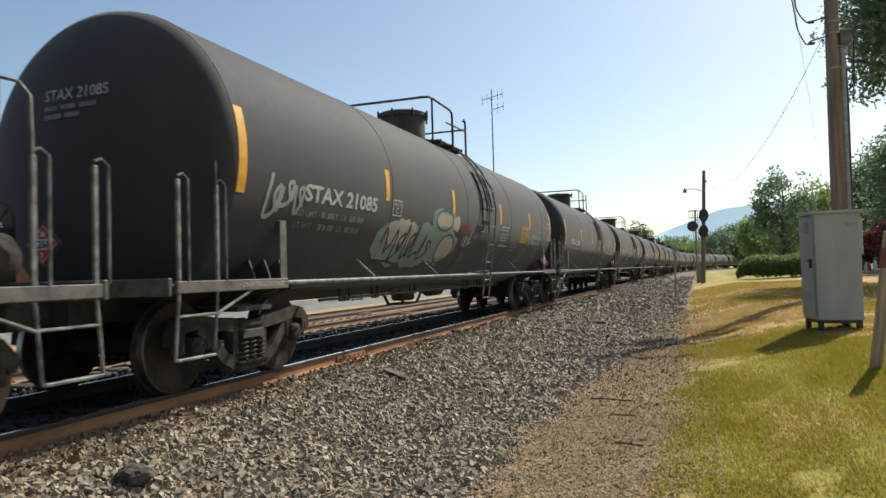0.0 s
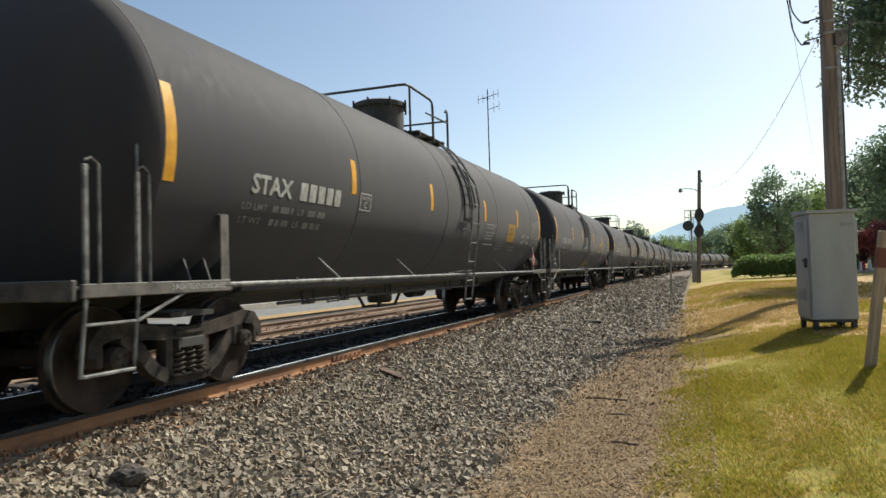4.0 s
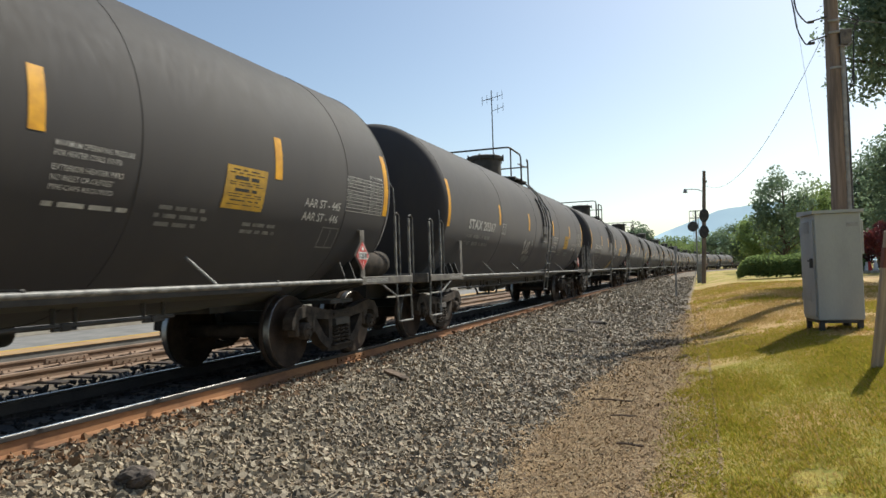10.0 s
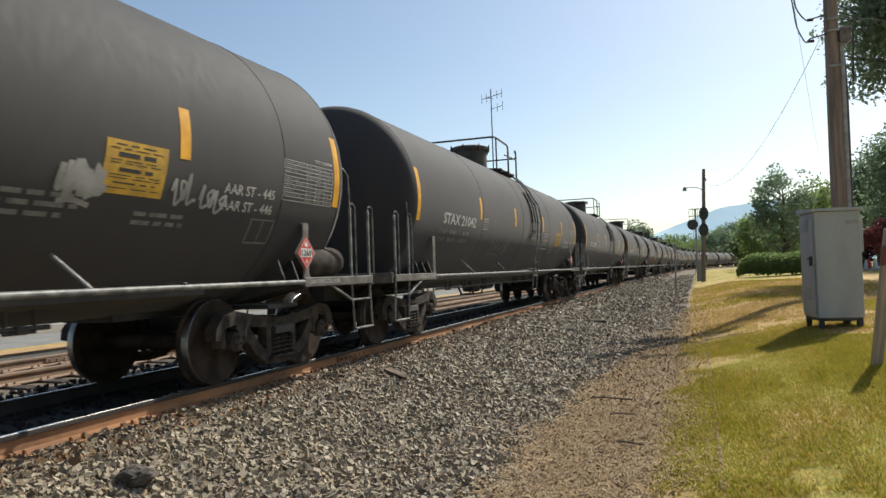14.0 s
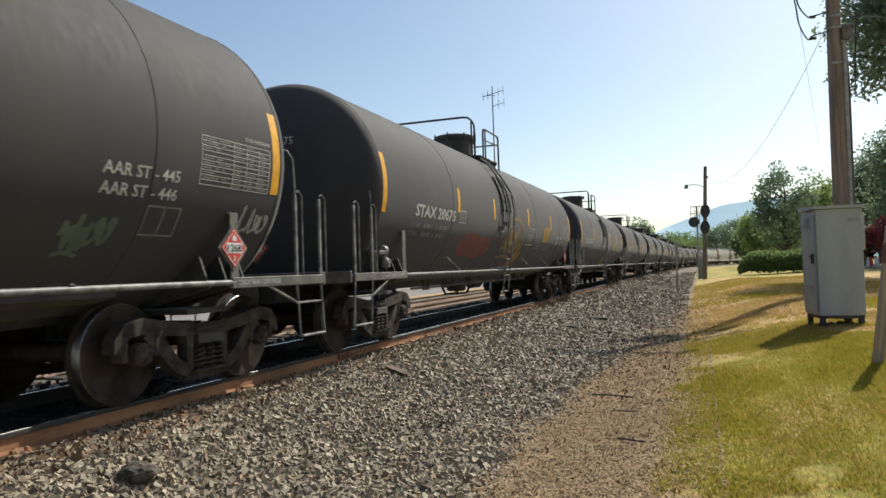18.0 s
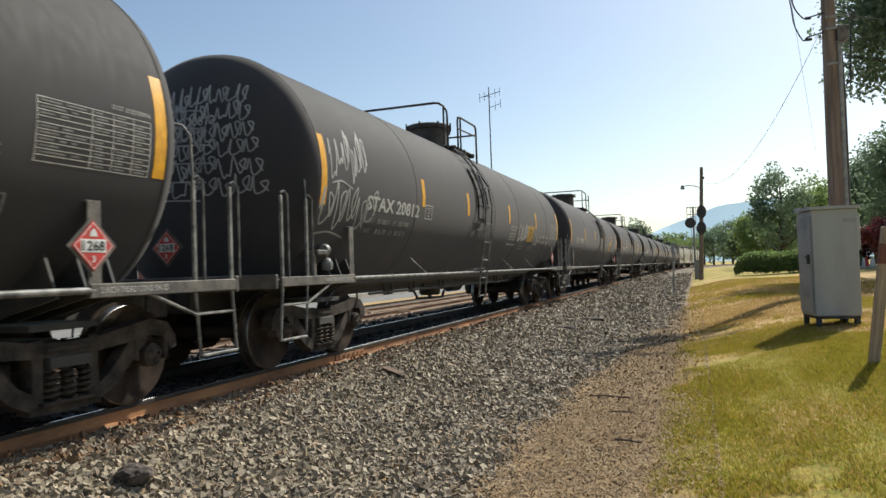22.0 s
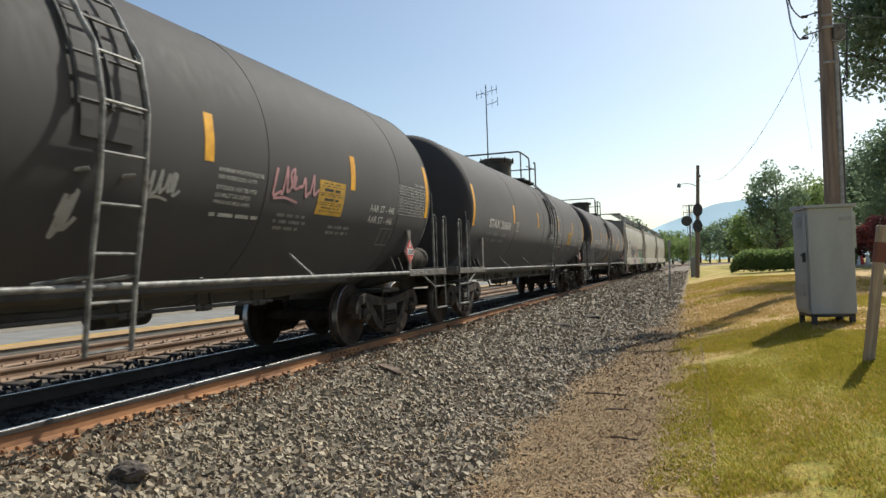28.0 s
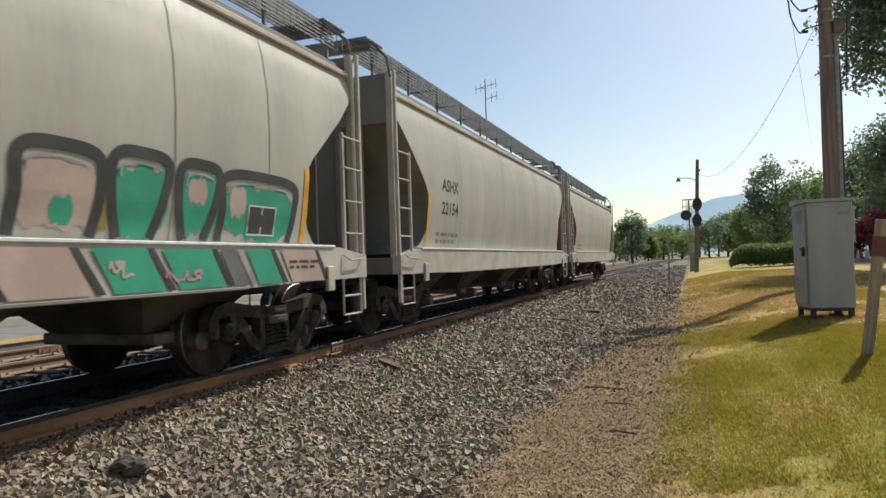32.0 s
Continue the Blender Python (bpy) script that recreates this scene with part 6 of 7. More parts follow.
def signal_cabinet():
    at = pose(2.13, 13.35, ground_z(2.08, 13.3) + 0.02, 0, 0, 8)
    c = thing("signal_cabinet", None, None, "silver-grey steel signal cabinet on short legs in the lawn", "cabinet", at=at)
    w, d, z0, z1 = 0.70, 0.80, 0.15, 1.92
    body = part("body", Geo().box(0, 0, (z0 + z1) / 2, w, d, z1 - z0, 0.012), CABINET, c)
    roof = Geo().add([(-w / 2 - 0.04, -d / 2 - 0.04, z1), (w / 2 + 0.04, -d / 2 - 0.04, z1), (w / 2 + 0.04, d / 2 + 0.04, z1), (-w / 2 - 0.04, d / 2 + 0.04, z1), (-w / 2 - 0.04, -d / 2 - 0.04, z1 + 0.05), (w / 2 + 0.04, -d / 2 - 0.04, z1 + 0.05), (w / 2 + 0.04, d / 2 + 0.04, z1 + 0.09), (-w / 2 - 0.04, d / 2 + 0.04, z1 + 0.09)], [(0, 1, 2, 3), (4, 5, 6, 7), (0, 1, 5, 4), (1, 2, 6, 5), (2, 3, 7, 6), (3, 0, 4, 7)])
    part("roof", roof, CABINET, c)
    door = part("door", Geo().box(-w / 2 - 0.012, 0, (z0 + z1) / 2 - 0.02, 0.022, d - 0.10, z1 - z0 - 0.16, 0.006), CABINET, c)
    vent = Geo()
    for k in range(6):
        vent.box(-w / 2 - 0.028, 0, 1.62 + 0.035 * k, 0.014, 0.36, 0.014)
        vent.box(-w / 2 - 0.028, 0, 0.46 + 0.035 * k, 0.014, 0.36, 0.014)
    part("louvres", vent, CABINET, door)
    part("door_handle", Geo().box(-w / 2 - 0.05, -0.30, 1.1, 0.05, 0.03, 0.16, 0.01).box(-w / 2 - 0.06, -0.24, 1.14, 0.02, 0.16, 0.03, 0.006), DARK_METAL, door)
    for k in (0.45, 1.6):
        part("hinge", Geo().cyl((-w / 2 - 0.02, 0.36, k), (-w / 2 - 0.02, 0.36, k + 0.14), 0.014, seg=8), GREY_METAL, door)
    part("side_box", Geo().box(w / 2 + 0.06, 0.05, 1.52, 0.12, 0.40, 0.58, 0.01), CABINET, c)
    part("name_plate", Geo().box(0.22, -d / 2 - 0.006, 1.72, 0.18, 0.006, 0.06, 0.002), GREY_METAL, c, "small worn metal plate")
    for sx in (-1, 1):
        for sy in (-1, 1):
            part("leg", Geo().box(sx * (w / 2 - 0.06), sy * (d / 2 - 0.06), 0.07, 0.08, 0.08, 0.24, 0.008), DARK_METAL, c)
    part("base_frame", Geo().box(0, 0, 0.13, w - 0.04, d - 0.04, 0.06, 0.008), DARK_METAL, c)
    part("conduit", Geo().cyl((0.25, 0.1, -0.05), (0.25, 0.1, 0.3), 0.05, seg=8), DARK_METAL, c)


POLE_AT = (4.275, 24.875)


def utility_pole():
    x, y = POLE_AT
    z = ground_z(x, y)
    p = thing("utility_pole", None, None, "tall weathered wooden utility pole with cables and a small box", "utility pole", at=pose(x, y, z - 0.29, 0, 0.3, 0) @ Matrix.Scale(1.25, 4))
    for z1 in (9.1, 10.7):
        arm = part("cross_arm", Geo().box(0.0, -0.2, z1, 2.0, 0.10, 0.13, 0.01), POLE_WOOD, p)
        for u in (-0.9, -0.45, 0.45, 0.9):
            part("insulator", Geo().turned([(0.02, z1 + 0.06), (0.06, z1 + 0.09), (0.04, z1 + 0.16), (0.06, z1 + 0.19), (0.02, z1 + 0.24)], "z", 10, (u, -0.2, 0)), GREY_METAL, arm)
    part("transformer", Geo().turned([(0.05, 8.25), (0.2, 8.27), (0.22, 8.32), (0.22, 8.92), (0.2, 8.98), (0.05, 9.0)], "z", 18, (-0.42, 0, 0)), GREY_METAL, p, "grey transformer can", smooth=True)
    part("transformer", Geo().turned([(0.05, 8.05), (0.2, 8.07), (0.22, 8.12), (0.22, 8.72), (0.2, 8.78), (0.05, 8.8)], "z", 18, (0.42, 0, 0)), GREY_METAL, p, "grey transformer can", smooth=True)
    part("pole", Geo().tube([(0, 0, -0.3), (0, 0, 4), (0, 0, 7), (0, 0, 11.2)], [0.20, 0.185, 0.165, 0.14], 18), POLE_WOOD, p, smooth=True)
    riser = Geo().box(0.20, -0.08, 3.5, 0.10, 0.09, 7.0, 0.02)
    part("riser_guard", riser, GREY_METAL, p, "grey plastic cable guard")
    part("conduit", Geo().tube([(0.27, 0.02, 0), (0.27, 0.02, 5.4), (0.24, 0.02, 6.3)], 0.05, 8), DARK_METAL, p)
    part("junction_box", Geo().box(0.28, -0.10, 6.75, 0.26, 0.22, 0.40, 0.02), DUSTY, p, "weathered grey junction box")
    part("bracket", Geo().tube([(0.1, -0.18, 6.55), (0.28, -0.2, 6.5), (0.4, -0.2, 6.6)], 0.02, 6), GREY_METAL, p)
    for k, z1 in enumerate((7.35, 6.85)):
        drip = [(-0.12, -0.1, z1), (-0.5, -0.12, z1 - 0.08), (-0.62, -0.14, z1 - 0.06 - 0.1 * k), (-0.80, -0.14, z1 + 0.25), (-0.86, -0.14, z1 + 0.7), (-0.92, -0.1, z1 + 1.2)]
        part("drip_loop", Geo().tube(curl3(drip), 0.018, 6), CABLE, p, smooth=True)
        part("splice", Geo().cyl((-0.56, -0.14, z1 - 0.10 - 0.05 * k), (-0.42, -0.14, z1 - 0.10 - 0.05 * k), 0.04, seg=8), CABLE, p)
    for k in range(3):
        loop = [(0.16, -0.16, 7.5 - 0.15 * k), (0.55, -0.2, 7.2 - 0.1 * k), (0.45, -0.2, 6.9), (0.40, -0.2, 5.9 - 0.2 * k), (0.30, -0.15, 5.4)]
        part("service_cable", Geo().tube(curl3(loop), 0.014, 6), CABLE, p, smooth=True)
    for zc in (7.2, 6.9, 6.0):
        part("clamp", Geo().box(0.02, -0.19, zc, 0.26, 0.04, 0.06, 0.008), GREY_METAL, p)


def curl3(pts, step=5):
    pts = [Vector(p) for p in pts]
    out = []
    for i in range(len(pts) - 1):
        a, b, c, d = pts[max(i - 1, 0)], pts[i], pts[i + 1], pts[min(i + 2, len(pts) - 1)]
        for k in range(step):
            t = k / step
            out.append(0.5 * ((2 * b) + (c - a) * t + (2 * a - 5 * b + 4 * c - d) * t * t + (3 * b - a - 3 * c + d) * t ** 3))
    return out + [pts[-1]]


def sag(a, b, drop, n=24):
    a, b = Vector(a), Vector(b)
    return [a + (b - a) * (k / n) - Vector((0, 0, 4 * drop * (k / n) * (1 - k / n))) for k in range(n + 1)]


SIGNAL_AT = (0.38, 58.0)


def signal_masts():
    x, y = SIGNAL_AT
    z = ground_z(x, y)
    m = thing("signal_pole", None, None, "dark wooden pole with a street lamp and two round signal heads", "signal pole", at=pose(x, y, z, 0, 2.4, 0))
    part("pole", Geo().tube([(0, 0, -0.2), (0, 0, 5), (0, 0, 8.85)], [0.17, 0.15, 0.12], 14), POLE_WOOD, m, smooth=True)
    arm = part("lamp_arm", Geo().tube(curl3([(0, 0, 7.1), (-0.35, 0, 7.35), (-0.9, 0, 7.43), (-1.35, 0, 7.4)]), 0.03, 6), GREY_METAL, m, smooth=True)
    part("lamp_head", Geo().turned([(0.05, 7.47), (0.12, 7.41), (0.15, 7.25), (0.19, 7.17), (0.05, 7.13)], "z", 16, (-1.4, 0, 0)), GREY_METAL, arm, smooth=True)
    for zc in (5.32, 4.05):
        h = part("signal_head", Geo().turned([(0.05, -0.20), (0.33, -0.20), (0.35, -0.18), (0.33, -0.15), (0.30, -0.14), (0.28, 0.06), (0.05, 0.10)], "y", 24, (0.0, -0.15, zc)), DARK_METAL, m, "black round signal head seen from behind", smooth=True)
        part("backplate", Geo().prism([(0.36 * math.cos(k * math.pi / 10), zc + 0.52 * math.sin(k * math.pi / 10)) for k in range(20)], "y", -0.32, -0.28), DARK_METAL, h)
        for k in (-1, 1):
            part("hood", Geo().turned([(0.13, 0.0), (0.14, 0.3), (0.12, 0.3)], "y", 14, (0, -0.62, zc + 0.25 * k)), DARK_METAL, h)
        part("signal_bracket", Geo().box(0.05, 0.1, zc, 0.1, 0.3, 0.3, 0.02), DARK_METAL, h)
    part("insulator", Geo().turned([(0.03, 7.9), (0.07, 7.95), (0.05, 8.05), (0.03, 8.1)], "z", 10, (0.16, 0, 0)), GREY_METAL, m)
    x2, y2 = -0.02, 63.0
    g = thing("signal_mast", None, None, "grey steel signal mast with ladder and one round head", "signal mast", at=pose(x2, y2, -0.5))
    part("mast", Geo().cyl((0, 0, 0), (0, 0, 6.3), 0.08, seg=12), GREY_METAL, g, smooth=True)
    part("signal_case", Geo().box(0.25, 0, 0.9, 0.7, 0.5, 1.8, 0.02), GREY_METAL, g)
    part("signal_head", Geo().turned([(0.05, -0.2), (0.42, -0.2), (0.44, -0.17), (0.3, -0.12), (0.28, 0.08), (0.05, 0.1)], "y", 24, (-0.25, -0.2, 4.95)), DARK_METAL, g, "black round signal head", smooth=True)
    lad = part("mast_ladder", Geo().cyl((0.2, 0.3, 0.2), (0.2, 0.3, 6.4), 0.02, seg=6).cyl((-0.2, 0.3, 0.2), (-0.2, 0.3, 6.4), 0.02, seg=6), GREY_METAL, g)
    for k in range(16):
        part("rung", Geo().cyl((-0.2, 0.3, 0.5 + 0.36 * k), (0.2, 0.3, 0.5 + 0.36 * k), 0.014, seg=5), GREY_METAL, lad)
    rail = Geo()
    for a, b in (((-0.5, -0.3), (0.5, -0.3)), ((0.5, -0.3), (0.5, 0.5)), ((0.5, 0.5), (-0.5, 0.5)), ((-0.5, 0.5), (-0.5, -0.3))):
        for zc in (5.7, 6.3):
            rail.cyl((*a, zc), (*b, zc), 0.022, seg=5)
        rail.cyl((*a, 5.2), (*a, 6.3), 0.022, seg=5)
    part("service_cage", rail, GREY_METAL, g)


def small_things():
    x, y = POLE_AT
    zp = ground_z(x, y)
    wires = [((x - 0.2, y - 0.1, 8.39), (SIGNAL_AT[0] + 0.45, SIGNAL_AT[1], 7.37), 1.72, 0.009), ((3.0, 23.0, 9.2), (7.9, 52.0, 8.2), 0.1, 0.006), ((x + 0.25, y, zp + 9.34), (x + 6, y - 3.7, 10.5), 0.35, 0.014), ((x + 0.25, y, zp + 8.85), (x + 6, y + 3.7, 9.6), 0.35, 0.014)]
    for a, b, d, r in wires:
        thing("overhead_wire", Geo().tube(sag(a, b, d), r, 5), CABLE, "thin black sagging overhead wire", "wire", group="overhead wires")
    post = thing("marker_post", None, None, "thin grey metal marker post in the ballast", "post", at=pose(-1.12, 37.8, -0.45, 0, 1.5, 0))
    part("post", Geo().box(0, 0, 1.3, 0.09, 0.05, 2.6, 0.008), GREY_METAL, post)
    part("marker_plate", Geo().box(0, -0.03, 2.45, 0.16, 0.012, 0.34, 0.003), GREY_METAL, post)
    stake = thing("wooden_stake", None, None, "pale weathered wooden stake with an orange top", "stake", at=pose(1.78, 8.72, ground_z(1.78, 8.72), 2, 7.0, 8))
    part("stake_post", Geo().box(0, 0, 0.72, 0.10, 0.09, 1.55, 0.01), STAKE_WOOD, stake)
    part("stake_band", Geo().box(0, 0, 1.2, 0.106, 0.096, 0.22, 0.004), BRICK_RED, stake, "orange-brown band")
    # a lump of rock and scraps of wood on the stones
    def lump(name, at, size, mat, label, seed, sub=3):
        bm = bmesh.new()
        bmesh.ops.create_icosphere(bm, subdivisions=sub, radius=1.0)
        for v in bm.verts:
            k = 1 + 0.30 * noise.noise(v.co * 1.3 + Vector((seed, 0, 0))) + 0.16 * noise.noise(v.co * 3.6 + Vector((0, seed, 0))) + 0.07 * noise.noise(v.co * 9)
            v.co = Vector((v.co.x * size[0], v.co.y * size[1], v.co.z * size[2])) * k
        me = bpy.data.meshes.new(name)
        bm.to_mesh(me)
        bm.free()
        me.materials.append(mat)
        tagged(new(name, me), label, name).matrix_basis = at
    lump("rock", pose(-3.68, 3.73, -0.20, 8, -10, -25), (0.23, 0.12, 0.072), ROCK, "dark brown pitted lump of rock on the ballast", 4, 4)
    for k, (x, y, w, a) in enumerate(((-3.0, 16.5, 0.30, 20), (-2.75, 19.5, 0.35, -10), (-2.2, 24.0, 0.3, 40))):
        lump("clod", pose(x, y, shoulder_z(x) + 0.02, 0, 0, a), (w, 0.16, 0.07), ROCK, "dark clod of earth on the ballast", 7 + k, 2)
    thing("scrap_board", Geo().prism([(-0.27, -0.05), (-0.20, -0.06), (0.25, -0.035), (0.27, 0.0), (0.22, 0.045), (-0.16, 0.05), (-0.26, 0.02)], "z", -0.02, 0.025), SCRAP, "short broken weathered board lying on the ballast", "board", at=pose(-3.74, 8.28, shoulder_z(-3.74) + 0.055, 6, 7, -38))
    for x, y, z, ln, ang, tilt in ((-0.62, 6.25, -0.41, 0.24, -10, 1), (-0.98, 8.35, -0.42, 0.52, -5, 1), (-0.80, 7.5, -0.42, 0.26, 15, 2), (-2.9, 12.2, -0.38, 0.5, -30, 3), (-2.7, 12.5, -0.38, 0.4, 10, 3)):
        g = Geo().tube(curl3([(-ln / 2, 0, 0), (-ln / 6, 0.008, 0.006), (ln / 5, -0.006, 0.004), (ln / 2, 0.012, 0.0)], 3), [0.010] * 9 + [0.006], 6)
        thing("stick", g, SCRAP, "broken weathered stick on the stones", "stick", group="sticks on the ballast", at=pose(x, y, z, 0, tilt, ang))


# ---- trees ----
def crown_mesh(name, centre, size, clumps, per, leaf, material, seed, flat=0.0, spread=0.42):
    """Leaves gathered in clumps through an uneven crown."""
    rng = np.random.default_rng(seed)
    d = rng.normal(size=(clumps, 3))
    d /= np.linalg.norm(d, axis=1)[:, None]
    rad = rng.uniform(0.35, 1.0, clumps) ** 0.6
    c = d * rad[:, None]
    if flat:
        c[:, 2] = np.maximum(c[:, 2], -flat)
    lumpy = np.array([1 + 0.30 * noise.noise(Vector(p) * 1.7 + Vector((seed, 0, 0))) for p in c])
    c *= lumpy[:, None]
    r = rng.uniform(0.6, 1.25, clumps) * spread
    q = rng.normal(size=(clumps, per, 3))
    q /= np.linalg.norm(q, axis=2)[:, :, None]
    q *= (rng.uniform(0.2, 1, (clumps, per)) ** 0.5)[:, :, None]
    p = c[:, None, :] * np.array(size) + q * (r * np.mean(size))[:, None, None] * np.array([1, 1, 0.8])
    p = p.reshape(-1, 3) + np.array(centre)
    k = len(p)
    a, b = rng.normal(size=(k, 3)), rng.normal(size=(k, 3))
    a /= np.linalg.norm(a, axis=1)[:, None]
    b -= a * (a * b).sum(1)[:, None]
    b /= np.linalg.norm(b, axis=1)[:, None]
    s = leaf * rng.uniform(0.6, 1.4, k)[:, None]
    v = np.stack([p - a * s, p + b * s * 0.55, p + a * s, p - b * s * 0.55], 1).reshape(-1, 3)
    return big_mesh(name, v, np.arange(k * 4).reshape(-1, 4), material)


def tree(x, y, z, height, width, seed, material=None, label="leafy green tree", leaf=0.13, clumps=70, per=55, low=0.28, group="trees"):
    material = material or LEAF
    t = thing("tree", None, None, label, "tree", group=group, at=pose(x, y, z))
    rng = random.Random(seed)
    r0 = height * 0.022 + 0.05
    lean = [(rng.uniform(-0.03, 0.03) * height * k / 4, rng.uniform(-0.03, 0.03) * height * k / 4, height * 0.8 * k / 4) for k in range(5)]
    lean[0] = (0, 0, -0.2)
    g = Geo().tube(lean, [r0, r0 * 0.8, r0 * 0.6, r0 * 0.4, r0 * 0.12], 9)
    for k in range(9):
        b = height * rng.uniform(low + 0.02, 0.68)
        a = rng.uniform(0, 6.28)
        e = width * rng.uniform(0.30, 0.46)
        g.tube([(0, 0, b), (math.cos(a) * e * 0.5, math.sin(a) * e * 0.5, b + e * 0.35), (math.cos(a) * e, math.sin(a) * e, b + e * 0.55)], [r0 * 0.35, r0 * 0.22, r0 * 0.06], 6)
    part("trunk", g, BARK, t, "brown trunk and limbs", smooth=True)
    mid = height * (1 + low) / 2
    part("crown", crown_mesh("crown", (0, 0, mid), (width / 2 * 0.80, width / 2 * 0.80, height * (1 - low) / 2 * 0.84), clumps, per, leaf, material, seed, spread=0.36), None, t)
    return t


def bearing(px_deg, dist):
    """A place on the ground: degrees right of +y, metres away."""
    a = radians(px_deg)
    return dist * math.sin(a), dist * math.cos(a)


def plants():
    # row of shade trees on the camera's side of the street; degrees right of the track, distance, height, width
    spots = [(6.1, 92, 12.6, 8.6, 21), (8.0, 100, 11.6, 8.0, 22), (4.4, 112, 8.6, 7.5, 23), (3.4, 128, 8.6, 5.5, 24), (3.6, 165, 9.6, 8.0, 26), (9.2, 112, 12.5, 9.0, 27), (11.2, 120, 14.0, 10, 28), (3.8, 150, 10.8, 9.0, 29), (6.4, 140, 12.0, 9.0, 30)]
    for k, (d, r, h, w, seed) in enumerate(spots):
        x, y = bearing(d, r)
        tree(x, y, ground_z(x, y), h, w, seed, LEAF if k % 3 else LEAF_DARK, "broad leafy green tree beyond the lawn", leaf=0.20, clumps=90, per=55, low=0.08)
    # woods behind the bend, on both sides
    rng = random.Random(9)
    for k in range(26):
        d = -7.5 + 17.0 * k / 25
        r = rng.uniform(265, 330)
        x, y = bearing(d, r)
        tree(x, y, -0.6, rng.uniform(17, 21) if 0.5 < d < 5 else rng.uniform(12.5, 16), rng.uniform(12, 16), 100 + k, LEAF_DARK if k % 2 else LEAF, "tree in the far wood beyond the bend", leaf=0.42, clumps=60, per=36, low=0.05, group="far woods")
    for k, (d, r, h, w) in enumerate(((-4.4, 150, 11.6, 8.0), (-5.8, 160, 8.0, 8.0), (-3.2, 165, 6.5, 7.0), (-7.4, 150, 9.5, 9), (-2.0, 215, 8.5, 8), (-0.6, 240, 9.5, 10), (-9.5, 140, 9, 9), (-12, 130, 9.5, 10))):
        x, y = bearing(d, r)
        tree(x, y, -0.6, h, w, 60 + k, LEAF_DARK if k == 0 else LEAF, "leafy tree beyond the far side of the tracks", leaf=0.26, clumps=70, per=45, low=0.06)
    for d, r, h, w, seed in ((14.9, 62, 12.4, 10.6, 41), (12.1, 84, 12.5, 7.5, 42), (18.0, 60, 19.0, 9.0, 43)):
        x, y = bearing(d, r)
        tree(x, y, 0.3, h, w, seed, LEAF_DARK, "tall dense leafy tree behind the lawn", leaf=0.15, clumps=170, per=95, low=0.0)
    # large tree whose boughs hang into view over the pole
    x, y = bearing(17.0, 42)
    tree(x, y, 0.3, 18.8, 11.8, 51, LEAF_DARK, "large dark leafy tree with overhanging boughs", leaf=0.13, clumps=260, per=120, low=0.37)
    x, y = bearing(12.3, 50)
    tree(x, y, 0.3, 3.4, 3.0, 52, LEAF_RED, "small dark red-leaved ornamental tree", leaf=0.10, clumps=50, per=50, low=0.20)
    for d, r, h, w, seed in ((11.0, 56, 2.6, 2.6, 53), (12.9, 56, 3.0, 3.0, 54)):
        x, y = bearing(d, r)
        tree(x, y, 0.25, h, w, seed, LEAF_RED, "small dark red-leaved ornamental tree", leaf=0.10, clumps=50, per=50, low=0.15)
    x, y = bearing(11.6, 54.4)
    bed = thing("flower_bed", None, None, "low dark planted bed with a pale stone edge", "flower bed", at=pose(x, y, ground_z(x, y)))
    part("soil_mound", Geo().turned([(1.9, -0.05), (1.8, 0.05), (1.2, 0.14), (0.1, 0.18)], "z", 24), BARK, bed)
    for k in range(22):
        a = 2 * math.pi * k / 22
        part("edging_stone", Geo().box(0, 0, 0, 0.5, 0.2, 0.2, 0.04), CONCRETE, bed, at=pose(1.95 * math.cos(a), 1.95 * math.sin(a), 0.06, 0, 0, math.degrees(a) + 90))
    for d, tint, h in ((11.25, WHITE, 0.62), (11.42, RED, 0.66), (11.78, WHITE, 0.72), (12.3, WHITE, 0.60)):
        x, y = bearing(d, 54.0)
        thing("garden_ornament", Geo().turned([(0.02, 0.0), (0.17, 0.0), (0.19, 0.06), (0.13, 0.3 * h), (0.15, 0.5 * h), (0.07, 0.75 * h), (0.09, 0.88 * h), (0.02, h)], "z", 14), tint, ("white" if tint is WHITE else "red") + " painted garden ornament standing in the flower bed", "garden ornament", group="ornaments in the flower bed", smooth=True, at=pose(x, y, ground_z(x, y) + 0.12))
    # clipped hedge
    x0, y0 = 3.2, 53.5
    hedge = thing("hedge", None, None, "clipped rounded green hedge on the lawn", "hedge", at=pose(x0 + 3.6, y0 + 0.6, 0.02))
    rng = np.random.default_rng(77)
    k = 26000
    u = rng.uniform(-1, 1, k)
    a = rng.uniform(0.0, math.pi, k)
    e = np.sqrt(np.clip(1 - np.abs(u) ** 6, 0, 1))
    p = np.stack([u * 4.1, np.cos(a) * 1.35 * e, 0.15 + np.abs(np.sin(a)) ** 0.6 * (1.48 + 0.12 * np.sin(u * 5)) * e], 1) + rng.normal(0, 0.05, (k, 3))
    q, s = rng.normal(size=(k, 3)) * 0.06, rng.normal(size=(k, 3)) * 0.04
    v = np.stack([p - q, p + s, p + q, p - s], 1).reshape(-1, 3)
    part("hedge_leaves", big_mesh("hedge_leaves", v, np.arange(k * 4).reshape(-1, 4), LEAF), None, hedge)
    core = Geo().tube([(-3.85, 0, 0.70), (-3.4, 0, 0.74), (0, 0, 0.76), (3.4, 0, 0.74), (3.85, 0, 0.70)], [0.2, 0.50, 0.54, 0.50, 0.2], 12)
    part("hedge_core", core, LEAF_DARK, hedge)


